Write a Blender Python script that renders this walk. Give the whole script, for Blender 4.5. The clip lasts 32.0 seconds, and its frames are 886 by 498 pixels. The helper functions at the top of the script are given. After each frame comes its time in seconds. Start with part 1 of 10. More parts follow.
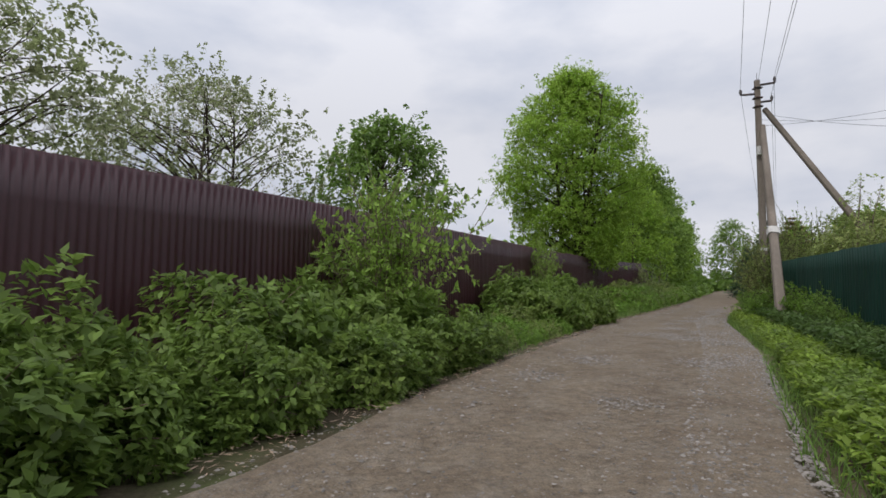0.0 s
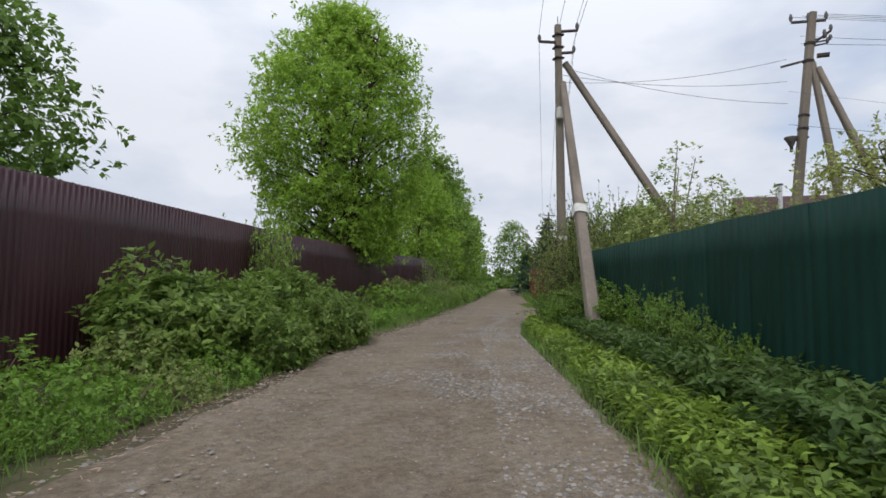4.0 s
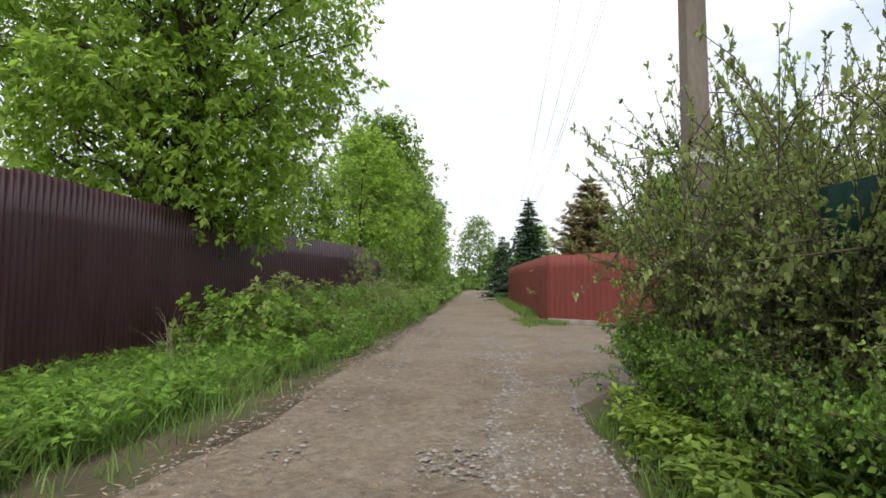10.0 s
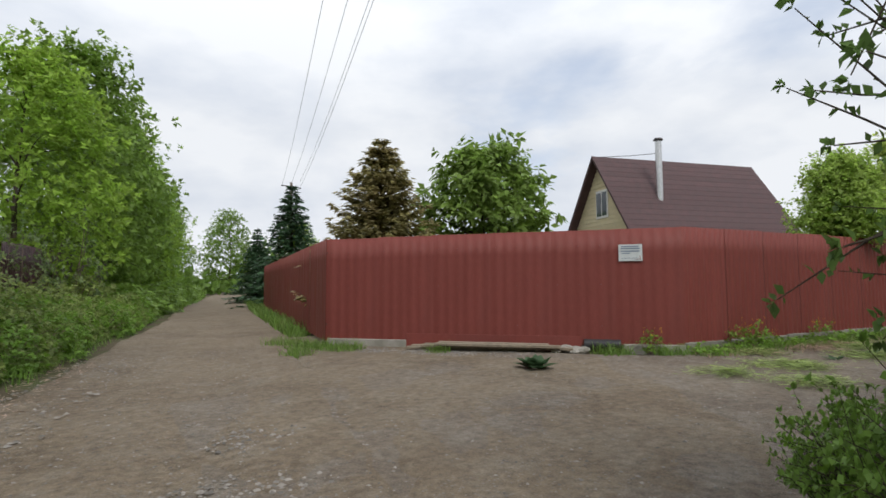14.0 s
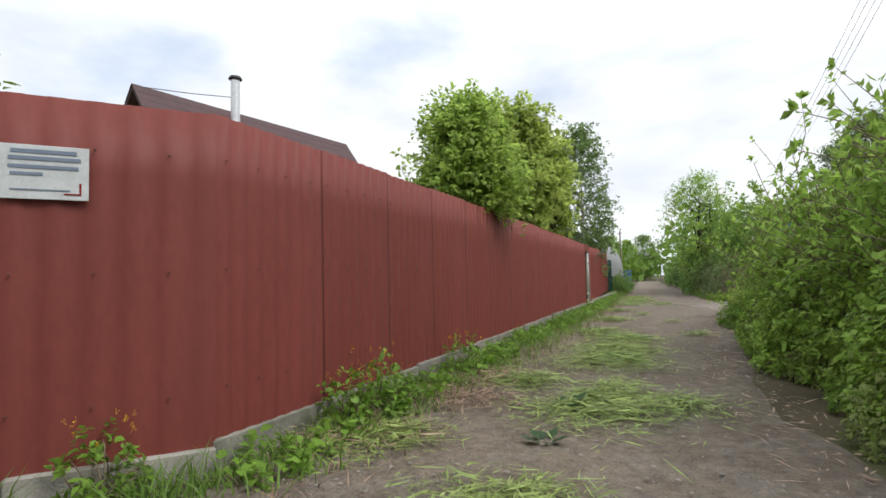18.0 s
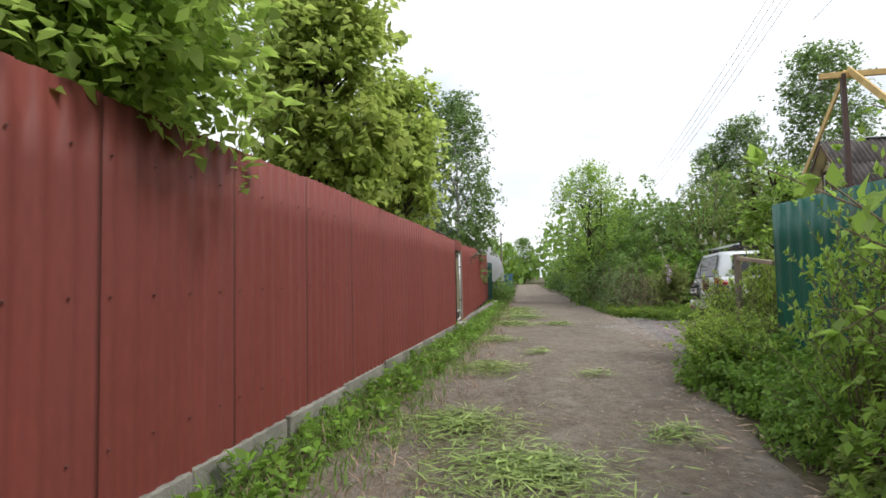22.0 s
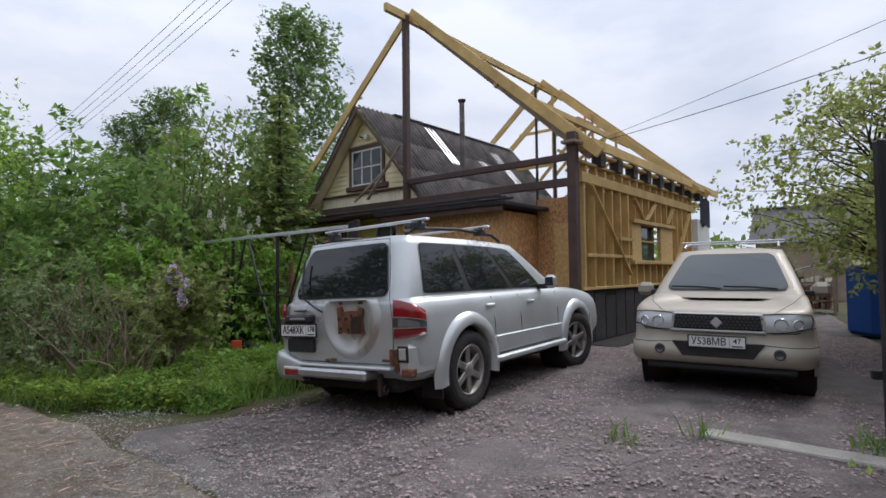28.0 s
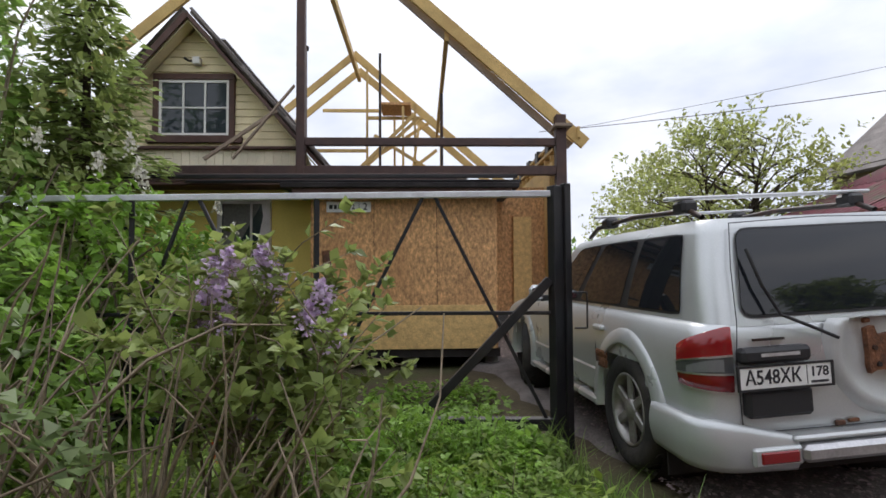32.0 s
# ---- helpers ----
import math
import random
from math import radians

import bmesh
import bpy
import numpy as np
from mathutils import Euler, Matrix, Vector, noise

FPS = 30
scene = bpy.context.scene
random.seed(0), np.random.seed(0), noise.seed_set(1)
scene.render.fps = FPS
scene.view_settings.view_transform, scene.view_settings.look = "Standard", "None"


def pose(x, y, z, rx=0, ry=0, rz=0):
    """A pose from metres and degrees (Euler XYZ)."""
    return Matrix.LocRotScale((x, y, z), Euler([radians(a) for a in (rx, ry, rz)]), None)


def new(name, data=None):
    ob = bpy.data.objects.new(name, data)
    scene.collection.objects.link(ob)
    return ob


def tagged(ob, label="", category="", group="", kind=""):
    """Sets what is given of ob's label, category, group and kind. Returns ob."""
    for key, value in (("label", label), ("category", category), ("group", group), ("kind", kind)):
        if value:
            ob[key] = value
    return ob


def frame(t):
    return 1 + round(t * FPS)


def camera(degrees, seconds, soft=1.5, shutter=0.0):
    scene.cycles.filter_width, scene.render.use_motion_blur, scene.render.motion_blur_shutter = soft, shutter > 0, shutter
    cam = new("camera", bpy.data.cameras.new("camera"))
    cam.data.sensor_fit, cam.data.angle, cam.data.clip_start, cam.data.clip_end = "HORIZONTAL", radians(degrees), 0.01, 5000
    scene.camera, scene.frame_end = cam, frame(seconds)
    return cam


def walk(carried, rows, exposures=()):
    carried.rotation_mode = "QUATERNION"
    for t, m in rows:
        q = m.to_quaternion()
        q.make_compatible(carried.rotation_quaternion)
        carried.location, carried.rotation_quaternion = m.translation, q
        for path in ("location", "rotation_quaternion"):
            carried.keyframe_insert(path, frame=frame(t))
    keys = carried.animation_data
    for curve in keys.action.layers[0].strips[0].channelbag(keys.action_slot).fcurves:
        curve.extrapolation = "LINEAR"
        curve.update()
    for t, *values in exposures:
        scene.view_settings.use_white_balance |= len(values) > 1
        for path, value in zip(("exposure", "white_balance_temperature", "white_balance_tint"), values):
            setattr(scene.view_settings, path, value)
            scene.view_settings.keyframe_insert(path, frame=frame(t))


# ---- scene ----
cam = camera(79.06, 32.0, soft=1.6)
PATH = [
    (0.0, -0.154, -0.427, 1.372, 93.71, -0.50, 0.05),
    (0.5, 0.180, 0.398, 1.364, 93.76, -0.44, 0.28),
    (1.0, 0.472, 1.321, 1.451, 93.54, -0.42, 0.97),
    (1.5, 1.005, 2.326, 1.408, 93.45, -0.26, 0.56),
    (2.0, 1.393, 3.172, 1.414, 93.80, -0.37, -12.68),
    (2.5, 1.822, 4.015, 1.372, 93.77, -0.23, -20.54),
    (3.0, 2.176, 4.808, 1.380, 93.78, -0.26, -21.01),
    (3.5, 2.568, 5.597, 1.406, 93.71, -0.25, -21.03),
    (5.5, 4.091, 8.908, 1.406, 93.71, -0.38, -21.46),
    (6.0, 4.384, 9.796, 1.442, 93.71, -0.46, -21.88),
    (6.5, 4.726, 10.638, 1.467, 93.71, -0.37, -22.49),
    (7.0, 5.105, 11.554, 1.509, 93.67, -0.33, -22.79),
    (7.5, 5.543, 12.351, 1.530, 93.69, -0.23, -22.91),
    (8.0, 5.920, 13.152, 1.522, 93.78, -0.23, -23.18),
    (8.5, 6.308, 13.970, 1.518, 93.72, -0.30, -23.82),
    (9.0, 6.679, 14.843, 1.510, 93.67, -0.41, -24.23),
    (9.5, 7.063, 15.645, 1.517, 93.75, -0.37, -24.65),
    (10.0, 7.465, 16.511, 1.477, 93.76, -0.34, -25.20),
    (10.5, 7.845, 17.294, 1.451, 93.85, -0.37, -26.25),
    (11.0, 8.211, 18.050, 1.472, 93.89, -0.35, -28.15),
    (11.5, 8.600, 18.793, 1.440, 93.95, -0.26, -31.01),
    (12.0, 8.969, 19.525, 1.454, 93.95, -0.24, -33.93),
    (12.5, 9.399, 20.189, 1.443, 94.00, -0.12, -36.87),
    (13.0, 9.951, 20.931, 1.435, 94.02, -0.02, -40.94),
    (13.5, 10.461, 21.563, 1.437, 94.06, 0.09, -45.93),
    (15.5, 13.341, 23.226, 1.440, 93.59, 1.03, -63.49),
    (16.0, 14.281, 23.433, 1.396, 93.44, 1.11, -68.59),
    (16.5, 15.176, 23.589, 1.354, 93.46, 1.14, -72.77),
    (17.0, 16.131, 23.645, 1.354, 93.36, 1.19, -79.04),
    (17.5, 17.019, 23.702, 1.374, 93.31, 1.16, -85.00),
    (18.0, 17.837, 23.593, 1.391, 93.27, 1.36, -91.70),
    (18.5, 18.616, 23.439, 1.396, 93.24, 1.40, -95.89),
    (19.0, 19.366, 23.233, 1.430, 93.19, 1.40, -101.32),
    (19.5, 20.093, 23.034, 1.584, 93.19, 1.34, -103.24),
    (20.0, 20.760, 22.751, 1.557, 93.23, 1.33, -103.55),
    (20.5, 21.563, 22.408, 1.544, 93.14, 1.31, -103.44),
    (21.0, 22.214, 22.097, 1.554, 93.18, 1.29, -103.17),
    (21.5, 22.888, 21.853, 1.566, 93.16, 1.27, -102.91),
    (22.0, 23.591, 21.569, 1.564, 93.18, 1.30, -103.87),
    (22.5, 24.369, 21.229, 1.568, 93.15, 1.21, -105.95),
    (23.0, 25.081, 20.861, 1.568, 93.17, 1.23, -108.30),
    (23.5, 25.804, 20.481, 1.568, 93.14, 1.14, -109.12),
    (24.0, 26.507, 20.099, 1.579, 93.11, 1.21, -110.05),
    (24.5, 27.262, 19.701, 1.577, 93.02, 1.14, -110.00),
    (26.5, 30.413, 18.283, 1.615, 93.07, 0.90, -110.39),
    (27.0, 31.106, 17.855, 1.684, 93.04, 0.90, -113.53),
    (27.5, 31.653, 17.460, 1.676, 92.81, 0.74, -141.07),
    (28.0, 32.302, 17.066, 1.689, 92.48, 0.61, -164.52),
    (28.5, 32.997, 16.663, 1.704, 92.49, 0.48, -178.09),
    (29.0, 33.700, 16.286, 1.720, 92.45, 0.44, -185.91),
    (29.5, 34.406, 15.951, 1.721, 92.60, 0.43, -190.60),
    (30.0, 35.157, 15.575, 1.724, 92.56, 0.37, -194.53),
    (30.5, 35.851, 15.269, 1.708, 92.64, 0.42, -197.47),
    (31.0, 36.546, 14.901, 1.697, 92.54, 0.43, -201.79),
    (31.5, 37.257, 14.492, 1.701, 92.60, 0.40, -205.20),
    (32.0, 37.984, 14.037, 1.680, 92.53, 0.38, -206.45),
]
walk(cam, [(t, pose(x, y, z, rx, ry, rz)) for t, x, y, z, rx, ry, rz in PATH],
     [(0.0, -0.13, 6250, 14), (3.0, 0.0, 6150, 11), (6.0, 0.1, 6120, 14), (8.0, 0.3, 6350, 12), (10.0, 0.55, 6400, 12), (11.5, 0.5, 6400, 12), (13.0, 0.22, 6350, 10), (16.0, 0.12, 6350, 10), (17.0, 0.33, 6400, 10), (18.0, 0.46, 6400, 10),
      (19.0, 0.68, 6400, 10), (23.0, 0.55, 6400, 10), (27.0, 0.3, 6400, 10), (28.0, 0.09, 5950, 14), (30.0, 0.26, 6000, 13), (31.0, 0.35, 6100, 13), (32.0, 0.47, 6250, 14)])

# ---------------------------------------------------------------- world and light
def make_world():
    w = bpy.data.worlds.new("sky")
    w.use_nodes = True
    nt = w.node_tree
    nt.nodes.clear()
    out = nt.nodes.new("ShaderNodeOutputWorld")
    bg = nt.nodes.new("ShaderNodeBackground")
    sky = nt.nodes.new("ShaderNodeTexSky")
    sky.sky_type, sky.sun_disc = "NISHITA", False
    sky.sun_elevation, sky.sun_rotation = radians(48), radians(SUN_TURN)
    dim = nt.nodes.new("ShaderNodeVectorMath")
    dim.operation, dim.inputs[1].default_value = "SCALE", (0, 0, 0)
    dim.inputs["Scale"].default_value = 0.15
    nt.links.new(sky.outputs[0], dim.inputs[0])
    tc = nt.nodes.new("ShaderNodeTexCoord")
    mp = nt.nodes.new("ShaderNodeMapping")
    mp.inputs["Scale"].default_value = (1.0, 1.0, 2.3)
    nt.links.new(tc.outputs["Generated"], mp.inputs[0])
    n1 = nt.nodes.new("ShaderNodeTexNoise")
    n1.inputs["Scale"].default_value, n1.inputs["Detail"].default_value, n1.inputs["Roughness"].default_value = 1.7, 7.0, 0.52
    n1.inputs["Distortion"].default_value = 0.2
    nt.links.new(mp.outputs[0], n1.inputs["Vector"])
    n2 = nt.nodes.new("ShaderNodeTexNoise")
    n2.inputs["Scale"].default_value, n2.inputs["Detail"].default_value = 3.4, 6.0
    nt.links.new(mp.outputs[0], n2.inputs["Vector"])
    cover = nt.nodes.new("ShaderNodeMapRange")
    cover.inputs[1].default_value, cover.inputs[2].default_value = 0.14, 0.40
    nt.links.new(n1.outputs[0], cover.inputs[0])
    tone = nt.nodes.new("ShaderNodeValToRGB")
    tone.color_ramp.elements[0].position, tone.color_ramp.elements[0].color = 0.30, (0.60, 0.65, 0.735, 1)
    tone.color_ramp.elements[1].position, tone.color_ramp.elements[1].color = 0.60, (0.87, 0.885, 0.905, 1)
    nt.links.new(n2.outputs[0], tone.inputs[0])
    mix = nt.nodes.new("ShaderNodeMix")
    mix.data_type = "RGBA"
    nt.links.new(cover.outputs[0], mix.inputs[0])
    nt.links.new(dim.outputs[0], mix.inputs[6])
    nt.links.new(tone.outputs[0], mix.inputs[7])
    # an overcast sky is brighter overhead than near the horizon
    axes = nt.nodes.new("ShaderNodeSeparateXYZ")
    nt.links.new(tc.outputs["Generated"], axes.inputs[0])
    rise = nt.nodes.new("ShaderNodeMapRange")
    rise.inputs[1].default_value, rise.inputs[3].default_value, rise.inputs[4].default_value = 0.28, 0.91, 1.48
    nt.links.new(axes.outputs[2], rise.inputs[0])
    lit = nt.nodes.new("ShaderNodeVectorMath")
    lit.operation = "SCALE"
    nt.links.new(mix.outputs[2], lit.inputs[0])
    nt.links.new(rise.outputs[0], lit.inputs["Scale"])
    nt.links.new(lit.outputs[0], bg.inputs[0])
    bg.inputs[1].default_value = SKY_STRENGTH
    nt.links.new(bg.outputs[0], out.inputs[0])
    scene.world = w


SUN_TURN, SKY_STRENGTH = 215.0, 1.0
make_world()
sun_data = bpy.data.lights.new("sun", "SUN")
sun_data.energy, sun_data.angle, sun_data.color = 1.7, radians(20), (1.0, 0.95, 0.87)
sun = new("sun", sun_data)
sun.rotation_euler = (radians(42), 0, radians(180 - SUN_TURN))


# ---------------------------------------------------------------- materials
def mat(name, color, rough=0.7, metal=0.0, var=0.15, scale=8.0, fine=60.0, bump=0.2, bump_scale=40.0, stain=None, stain_amount=0.4,
        stain_scale=1.5, spec=0.4, island=0.0, obj=0.0, translucent=0.0, stretch=(1, 1, 1), coat=0.0):
    m = bpy.data.materials.new(name)
    m.use_nodes = True
    nt = m.node_tree
    b = nt.nodes["Principled BSDF"]
    L = nt.links.new
    tc = nt.nodes.new("ShaderNodeTexCoord")
    mp = nt.nodes.new("ShaderNodeMapping")
    mp.inputs["Scale"].default_value = stretch
    L(tc.outputs["Object"], mp.inputs[0])

    def noise_node(s, detail=5.0):
        n = nt.nodes.new("ShaderNodeTexNoise")
        n.inputs["Scale"].default_value, n.inputs["Detail"].default_value = s, detail
        L(mp.outputs[0], n.inputs["Vector"])
        return n

    def blend(fac, a, bb, kind="MIX"):
        x = nt.nodes.new("ShaderNodeMix")
        x.data_type, x.blend_type = "RGBA", kind
        for sock, v in ((x.inputs[0], fac), (x.inputs[6], a), (x.inputs[7], bb)):
            if isinstance(v, (int, float)):
                sock.default_value = v
            elif isinstance(v, tuple):
                sock.default_value = (*v[:3], 1)
            else:
                L(v, sock)
        return x.outputs[2]

    def remap(v, a, bb, c, d):
        r = nt.nodes.new("ShaderNodeMapRange")
        for k, val in zip((1, 2, 3, 4), (a, bb, c, d)):
            r.inputs[k].default_value = val
        L(v, r.inputs[0])
        return r.outputs[0]

    def scaled(col, v):
        s = nt.nodes.new("ShaderNodeVectorMath")
        s.operation = "SCALE"
        L(col, s.inputs[0]) if not isinstance(col, tuple) else setattr(s.inputs[0], "default_value", col[:3])
        L(v, s.inputs["Scale"])
        return s.outputs[0]

    n_big, n_fine = noise_node(scale), noise_node(fine, 3.0)
    col = scaled(tuple(color), remap(n_big.outputs[0], 0.3, 0.7, 1 - var, 1 + var))
    col = scaled(col, remap(n_fine.outputs[0], 0.3, 0.7, 1 - var * 0.7, 1 + var * 0.7))
    if stain:
        n_st = noise_node(stain_scale, 8.0)
        col = blend(remap(n_st.outputs[0], 0.48, 0.66, 0.0, stain_amount), col, tuple(stain))
    if island:
        g = nt.nodes.new("ShaderNodeNewGeometry")
        col = scaled(col, remap(g.outputs["Random Per Island"], 0, 1, 1 - island, 1 + island))
    if obj:
        o = nt.nodes.new("ShaderNodeObjectInfo")
        col = scaled(col, remap(o.outputs["Random"], 0, 1, 1 - obj, 1 + obj))
    L(col, b.inputs["Base Color"])
    b.inputs["Metallic"].default_value = metal
    b.inputs["Specular IOR Level"].default_value = spec
    b.inputs["Coat Weight"].default_value = coat
    L(remap(n_big.outputs[0], 0.3, 0.7, max(0.03, rough - 0.08), min(1.0, rough + 0.08)), b.inputs["Roughness"])
    if bump:
        nb = noise_node(bump_scale, 4.0)
        bn = nt.nodes.new("ShaderNodeBump")
        bn.inputs["Strength"].default_value, bn.inputs["Distance"].default_value = bump, 0.02
        L(nb.outputs[0], bn.inputs["Height"])
        L(bn.outputs[0], b.inputs["Normal"])
    if translucent:
        out = nt.nodes["Material Output"]
        tr = nt.nodes.new("ShaderNodeBsdfTranslucent")
        L(scaled(col, remap(n_big.outputs[0], 0, 1, 1.25, 1.25)), tr.inputs[0])
        ms = nt.nodes.new("ShaderNodeMixShader")
        ms.inputs[0].default_value = translucent
        L(b.outputs[0], ms.inputs[1])
        L(tr.outputs[0], ms.inputs[2])
        L(ms.outputs[0], out.inputs[0])
    return m


def leaf_mat(name, color, island=0.3, tr=0.42, rough=0.5, hue_to=None, hue_amount=0.5, fresh=(1.5, 1.45, 2.0)):
    color = tuple(c * k for c, k in zip(color, fresh))
    hue_to = tuple(c * k for c, k in zip(hue_to, fresh)) if hue_to else None
    m = mat(name, color, rough, var=0.12, scale=0.8, fine=9.0, bump=0.0, island=island, obj=0.08, translucent=tr, spec=0.25,
            stain=hue_to, stain_amount=hue_amount if hue_to else 0, stain_scale=0.9)
    return m


def glass_mat(name, tint=(0.02, 0.025, 0.03), rough=0.03, spec=0.5):
    m = bpy.data.materials.new(name)
    m.use_nodes = True
    b = m.node_tree.nodes["Principled BSDF"]
    b.inputs["Base Color"].default_value = (*tint, 1)
    b.inputs["Roughness"].default_value = rough
    b.inputs["Specular IOR Level"].default_value = spec
    b.inputs["Transmission Weight"].default_value = 0.0
    return m


def flat_mat(name, color, rough=0.5, metal=0.0, coat=0.0):
    return mat(name, color, rough, metal, var=0.04, bump=0.03, coat=coat)


def earth_mat(name, base, damp, pale, pebble=0.5, patch=0.6):
    """Trodden earth: tone at four scales, damp patches, and fine crushed stone pressed in where a coarse noise allows it."""
    m = bpy.data.materials.new(name)
    m.use_nodes = True
    nt = m.node_tree
    b = nt.nodes["Principled BSDF"]
    L = nt.links.new
    tc = nt.nodes.new("ShaderNodeTexCoord")

    def noise_of(scale, detail, lo, hi, a, c):
        n = nt.nodes.new("ShaderNodeTexNoise")
        n.inputs["Scale"].default_value, n.inputs["Detail"].default_value, n.inputs["Roughness"].default_value = scale, detail, 0.62
        L(tc.outputs["Object"], n.inputs["Vector"])
        r = nt.nodes.new("ShaderNodeMapRange")
        for k, v in zip((1, 2, 3, 4), (lo, hi, a, c)):
            r.inputs[k].default_value = v
        L(n.outputs[0], r.inputs[0])
        return r.outputs[0]

    def mixed(fac, a, c, kind="MIX"):
        x = nt.nodes.new("ShaderNodeMix")
        x.data_type, x.blend_type = "RGBA", kind
        for sock, v in ((x.inputs[0], fac), (x.inputs[6], a), (x.inputs[7], c)):
            if isinstance(v, tuple):
                sock.default_value = (*v, 1)
            elif isinstance(v, float):
                sock.default_value = v
            else:
                L(v, sock)
        return x.outputs[2]

    def times(a, c):
        x = nt.nodes.new("ShaderNodeMath")
        x.operation = "MULTIPLY"
        L(a, x.inputs[0])
        L(c, x.inputs[1])
        return x.outputs[0]

    col = mixed(noise_of(0.55, 5.0, 0.42, 0.62, 0.0, patch), base, damp)
    col = mixed(noise_of(2.6, 6.0, 0.46, 0.66, 0.0, 0.6), col, pale)
    dark = nt.nodes.new("ShaderNodeVectorMath")
    dark.operation = "SCALE"
    L(col, dark.inputs[0])
    L(times(noise_of(11.0, 6.0, 0.3, 0.7, 0.72, 1.28), noise_of(75.0, 3.0, 0.3, 0.7, 0.75, 1.25)), dark.inputs["Scale"])
    vo = nt.nodes.new("ShaderNodeTexVoronoi")
    vo.inputs["Scale"].default_value = 34.0
    L(tc.outputs["Object"], vo.inputs["Vector"])
    body = nt.nodes.new("ShaderNodeMapRange")
    for k, v in zip((1, 2, 3, 4), (0.30, 0.46, 1.0, 0.0)):
        body.inputs[k].default_value = v
    L(vo.outputs["Distance"], body.inputs[0])
    grey = nt.nodes.new("ShaderNodeValToRGB")
    grey.color_ramp.elements[0].color, grey.color_ramp.elements[1].color = (0.10, 0.092, 0.085, 1), (0.30, 0.285, 0.27, 1)
    sep = nt.nodes.new("ShaderNodeSeparateColor")
    L(vo.outputs["Color"], sep.inputs[0])
    L(sep.outputs[0], grey.inputs[0])
    few = nt.nodes.new("ShaderNodeMapRange")
    for k, v in zip((1, 2, 3, 4), (0.45, 0.55, 0.0, 1.0)):
        few.inputs[k].default_value = v
    L(sep.outputs[1], few.inputs[0])
    mask = times(times(body.outputs[0], few.outputs[0]), noise_of(0.9, 4.0, 0.40, 0.60, 0.12 * pebble, pebble))
    L(mixed(mask, dark.outputs[0], grey.outputs[0]), b.inputs["Base Color"])
    b.inputs["Roughness"].default_value, b.inputs["Specular IOR Level"].default_value = 0.95, 0.15
    b1 = nt.nodes.new("ShaderNodeBump")
    b1.inputs["Strength"].default_value, b1.inputs["Distance"].default_value = 0.9, 0.012
    L(mask, b1.inputs["Height"])
    b2 = nt.nodes.new("ShaderNodeBump")
    b2.inputs["Strength"].default_value, b2.inputs["Distance"].default_value = 0.9, 0.03
    L(noise_of(16.0, 8.0, 0.2, 0.8, 0.0, 1.0), b2.inputs["Height"])
    L(b1.outputs[0], b2.inputs["Normal"])
    L(b2.outputs[0], b.inputs["Normal"])
    return m


M = {}
M["dirt"] = earth_mat("dirt_road", (0.188, 0.150, 0.108), (0.125, 0.094, 0.066), (0.225, 0.193, 0.152), 0.5)
M["dirt_lane"] = earth_mat("lane_earth", (0.185, 0.152, 0.118), (0.122, 0.097, 0.076), (0.222, 0.198, 0.168), 0.5)
M["soil"] = mat("verge_soil", (0.085, 0.07, 0.045), 0.95, var=0.3, scale=1.3, fine=30, bump=0.8, bump_scale=25, stain=(0.06, 0.085, 0.025), stain_amount=0.8, stain_scale=0.8, spec=0.1)
M["gravel_bed"] = mat("gravel_bed", (0.15, 0.13, 0.122), 0.92, var=0.35, scale=3, fine=45, bump=1.0, bump_scale=45, stain=(0.20, 0.18, 0.165), stain_amount=0.5, stain_scale=0.5, spec=0.15)
M["pale_bed"] = mat("pale_screenings", (0.34, 0.325, 0.30), 0.92, var=0.2, scale=2, fine=50, bump=0.7, bump_scale=50, stain=(0.22, 0.19, 0.16), stain_amount=0.7, stain_scale=0.9, spec=0.15)
M["stone"] = mat("crushed_stone", (0.205, 0.186, 0.165), 0.85, var=0.15, scale=9, fine=70, bump=0.4, island=0.45, spec=0.2)
M["stone_pale"] = mat("pale_screening_stone", (0.27, 0.26, 0.245), 0.85, var=0.15, scale=9, fine=70, bump=0.4, island=0.3, spec=0.2)
M["stone_pink"] = mat("granite_gravel", (0.238, 0.187, 0.18), 0.85, var=0.15, scale=9, fine=70, bump=0.4, island=0.5, spec=0.2)
M["brown_sheet"] = mat("maroon_sheet", (0.050, 0.017, 0.022), 0.34, var=0.12, scale=1.2, fine=25, bump=0.06, bump_scale=9, stain=(0.056, 0.027, 0.029), stain_amount=0.6, stain_scale=0.7, spec=0.5, obj=0.10, stretch=(1, 1, 0.35))
M["red_sheet"] = mat("oxide_red_sheet", (0.175, 0.042, 0.034), 0.62, var=0.10, scale=1.0, fine=25, bump=0.05, bump_scale=9, stain=(0.14, 0.042, 0.036), stain_amount=0.5, stain_scale=0.8, spec=0.3, obj=0.03, stretch=(1, 1, 0.3))
M["green_sheet"] = mat("dark_green_sheet", (0.007, 0.032, 0.023), 0.62, var=0.14, scale=1.0, fine=25, bump=0.05, bump_scale=9, stain=(0.012, 0.045, 0.034), stain_amount=0.5, spec=0.15, obj=0.10, stretch=(1, 1, 0.25))
M["teal_sheet"] = mat("teal_green_sheet", (0.012, 0.10, 0.072), 0.42, var=0.1, scale=1.0, fine=25, bump=0.05, bump_scale=9, spec=0.4, obj=0.06)
M["concrete"] = mat("concrete", (0.30, 0.285, 0.255), 0.9, var=0.18, scale=4, fine=60, bump=0.35, bump_scale=60, stain=(0.16, 0.15, 0.12), stain_amount=0.6, stain_scale=1.6, spec=0.2)
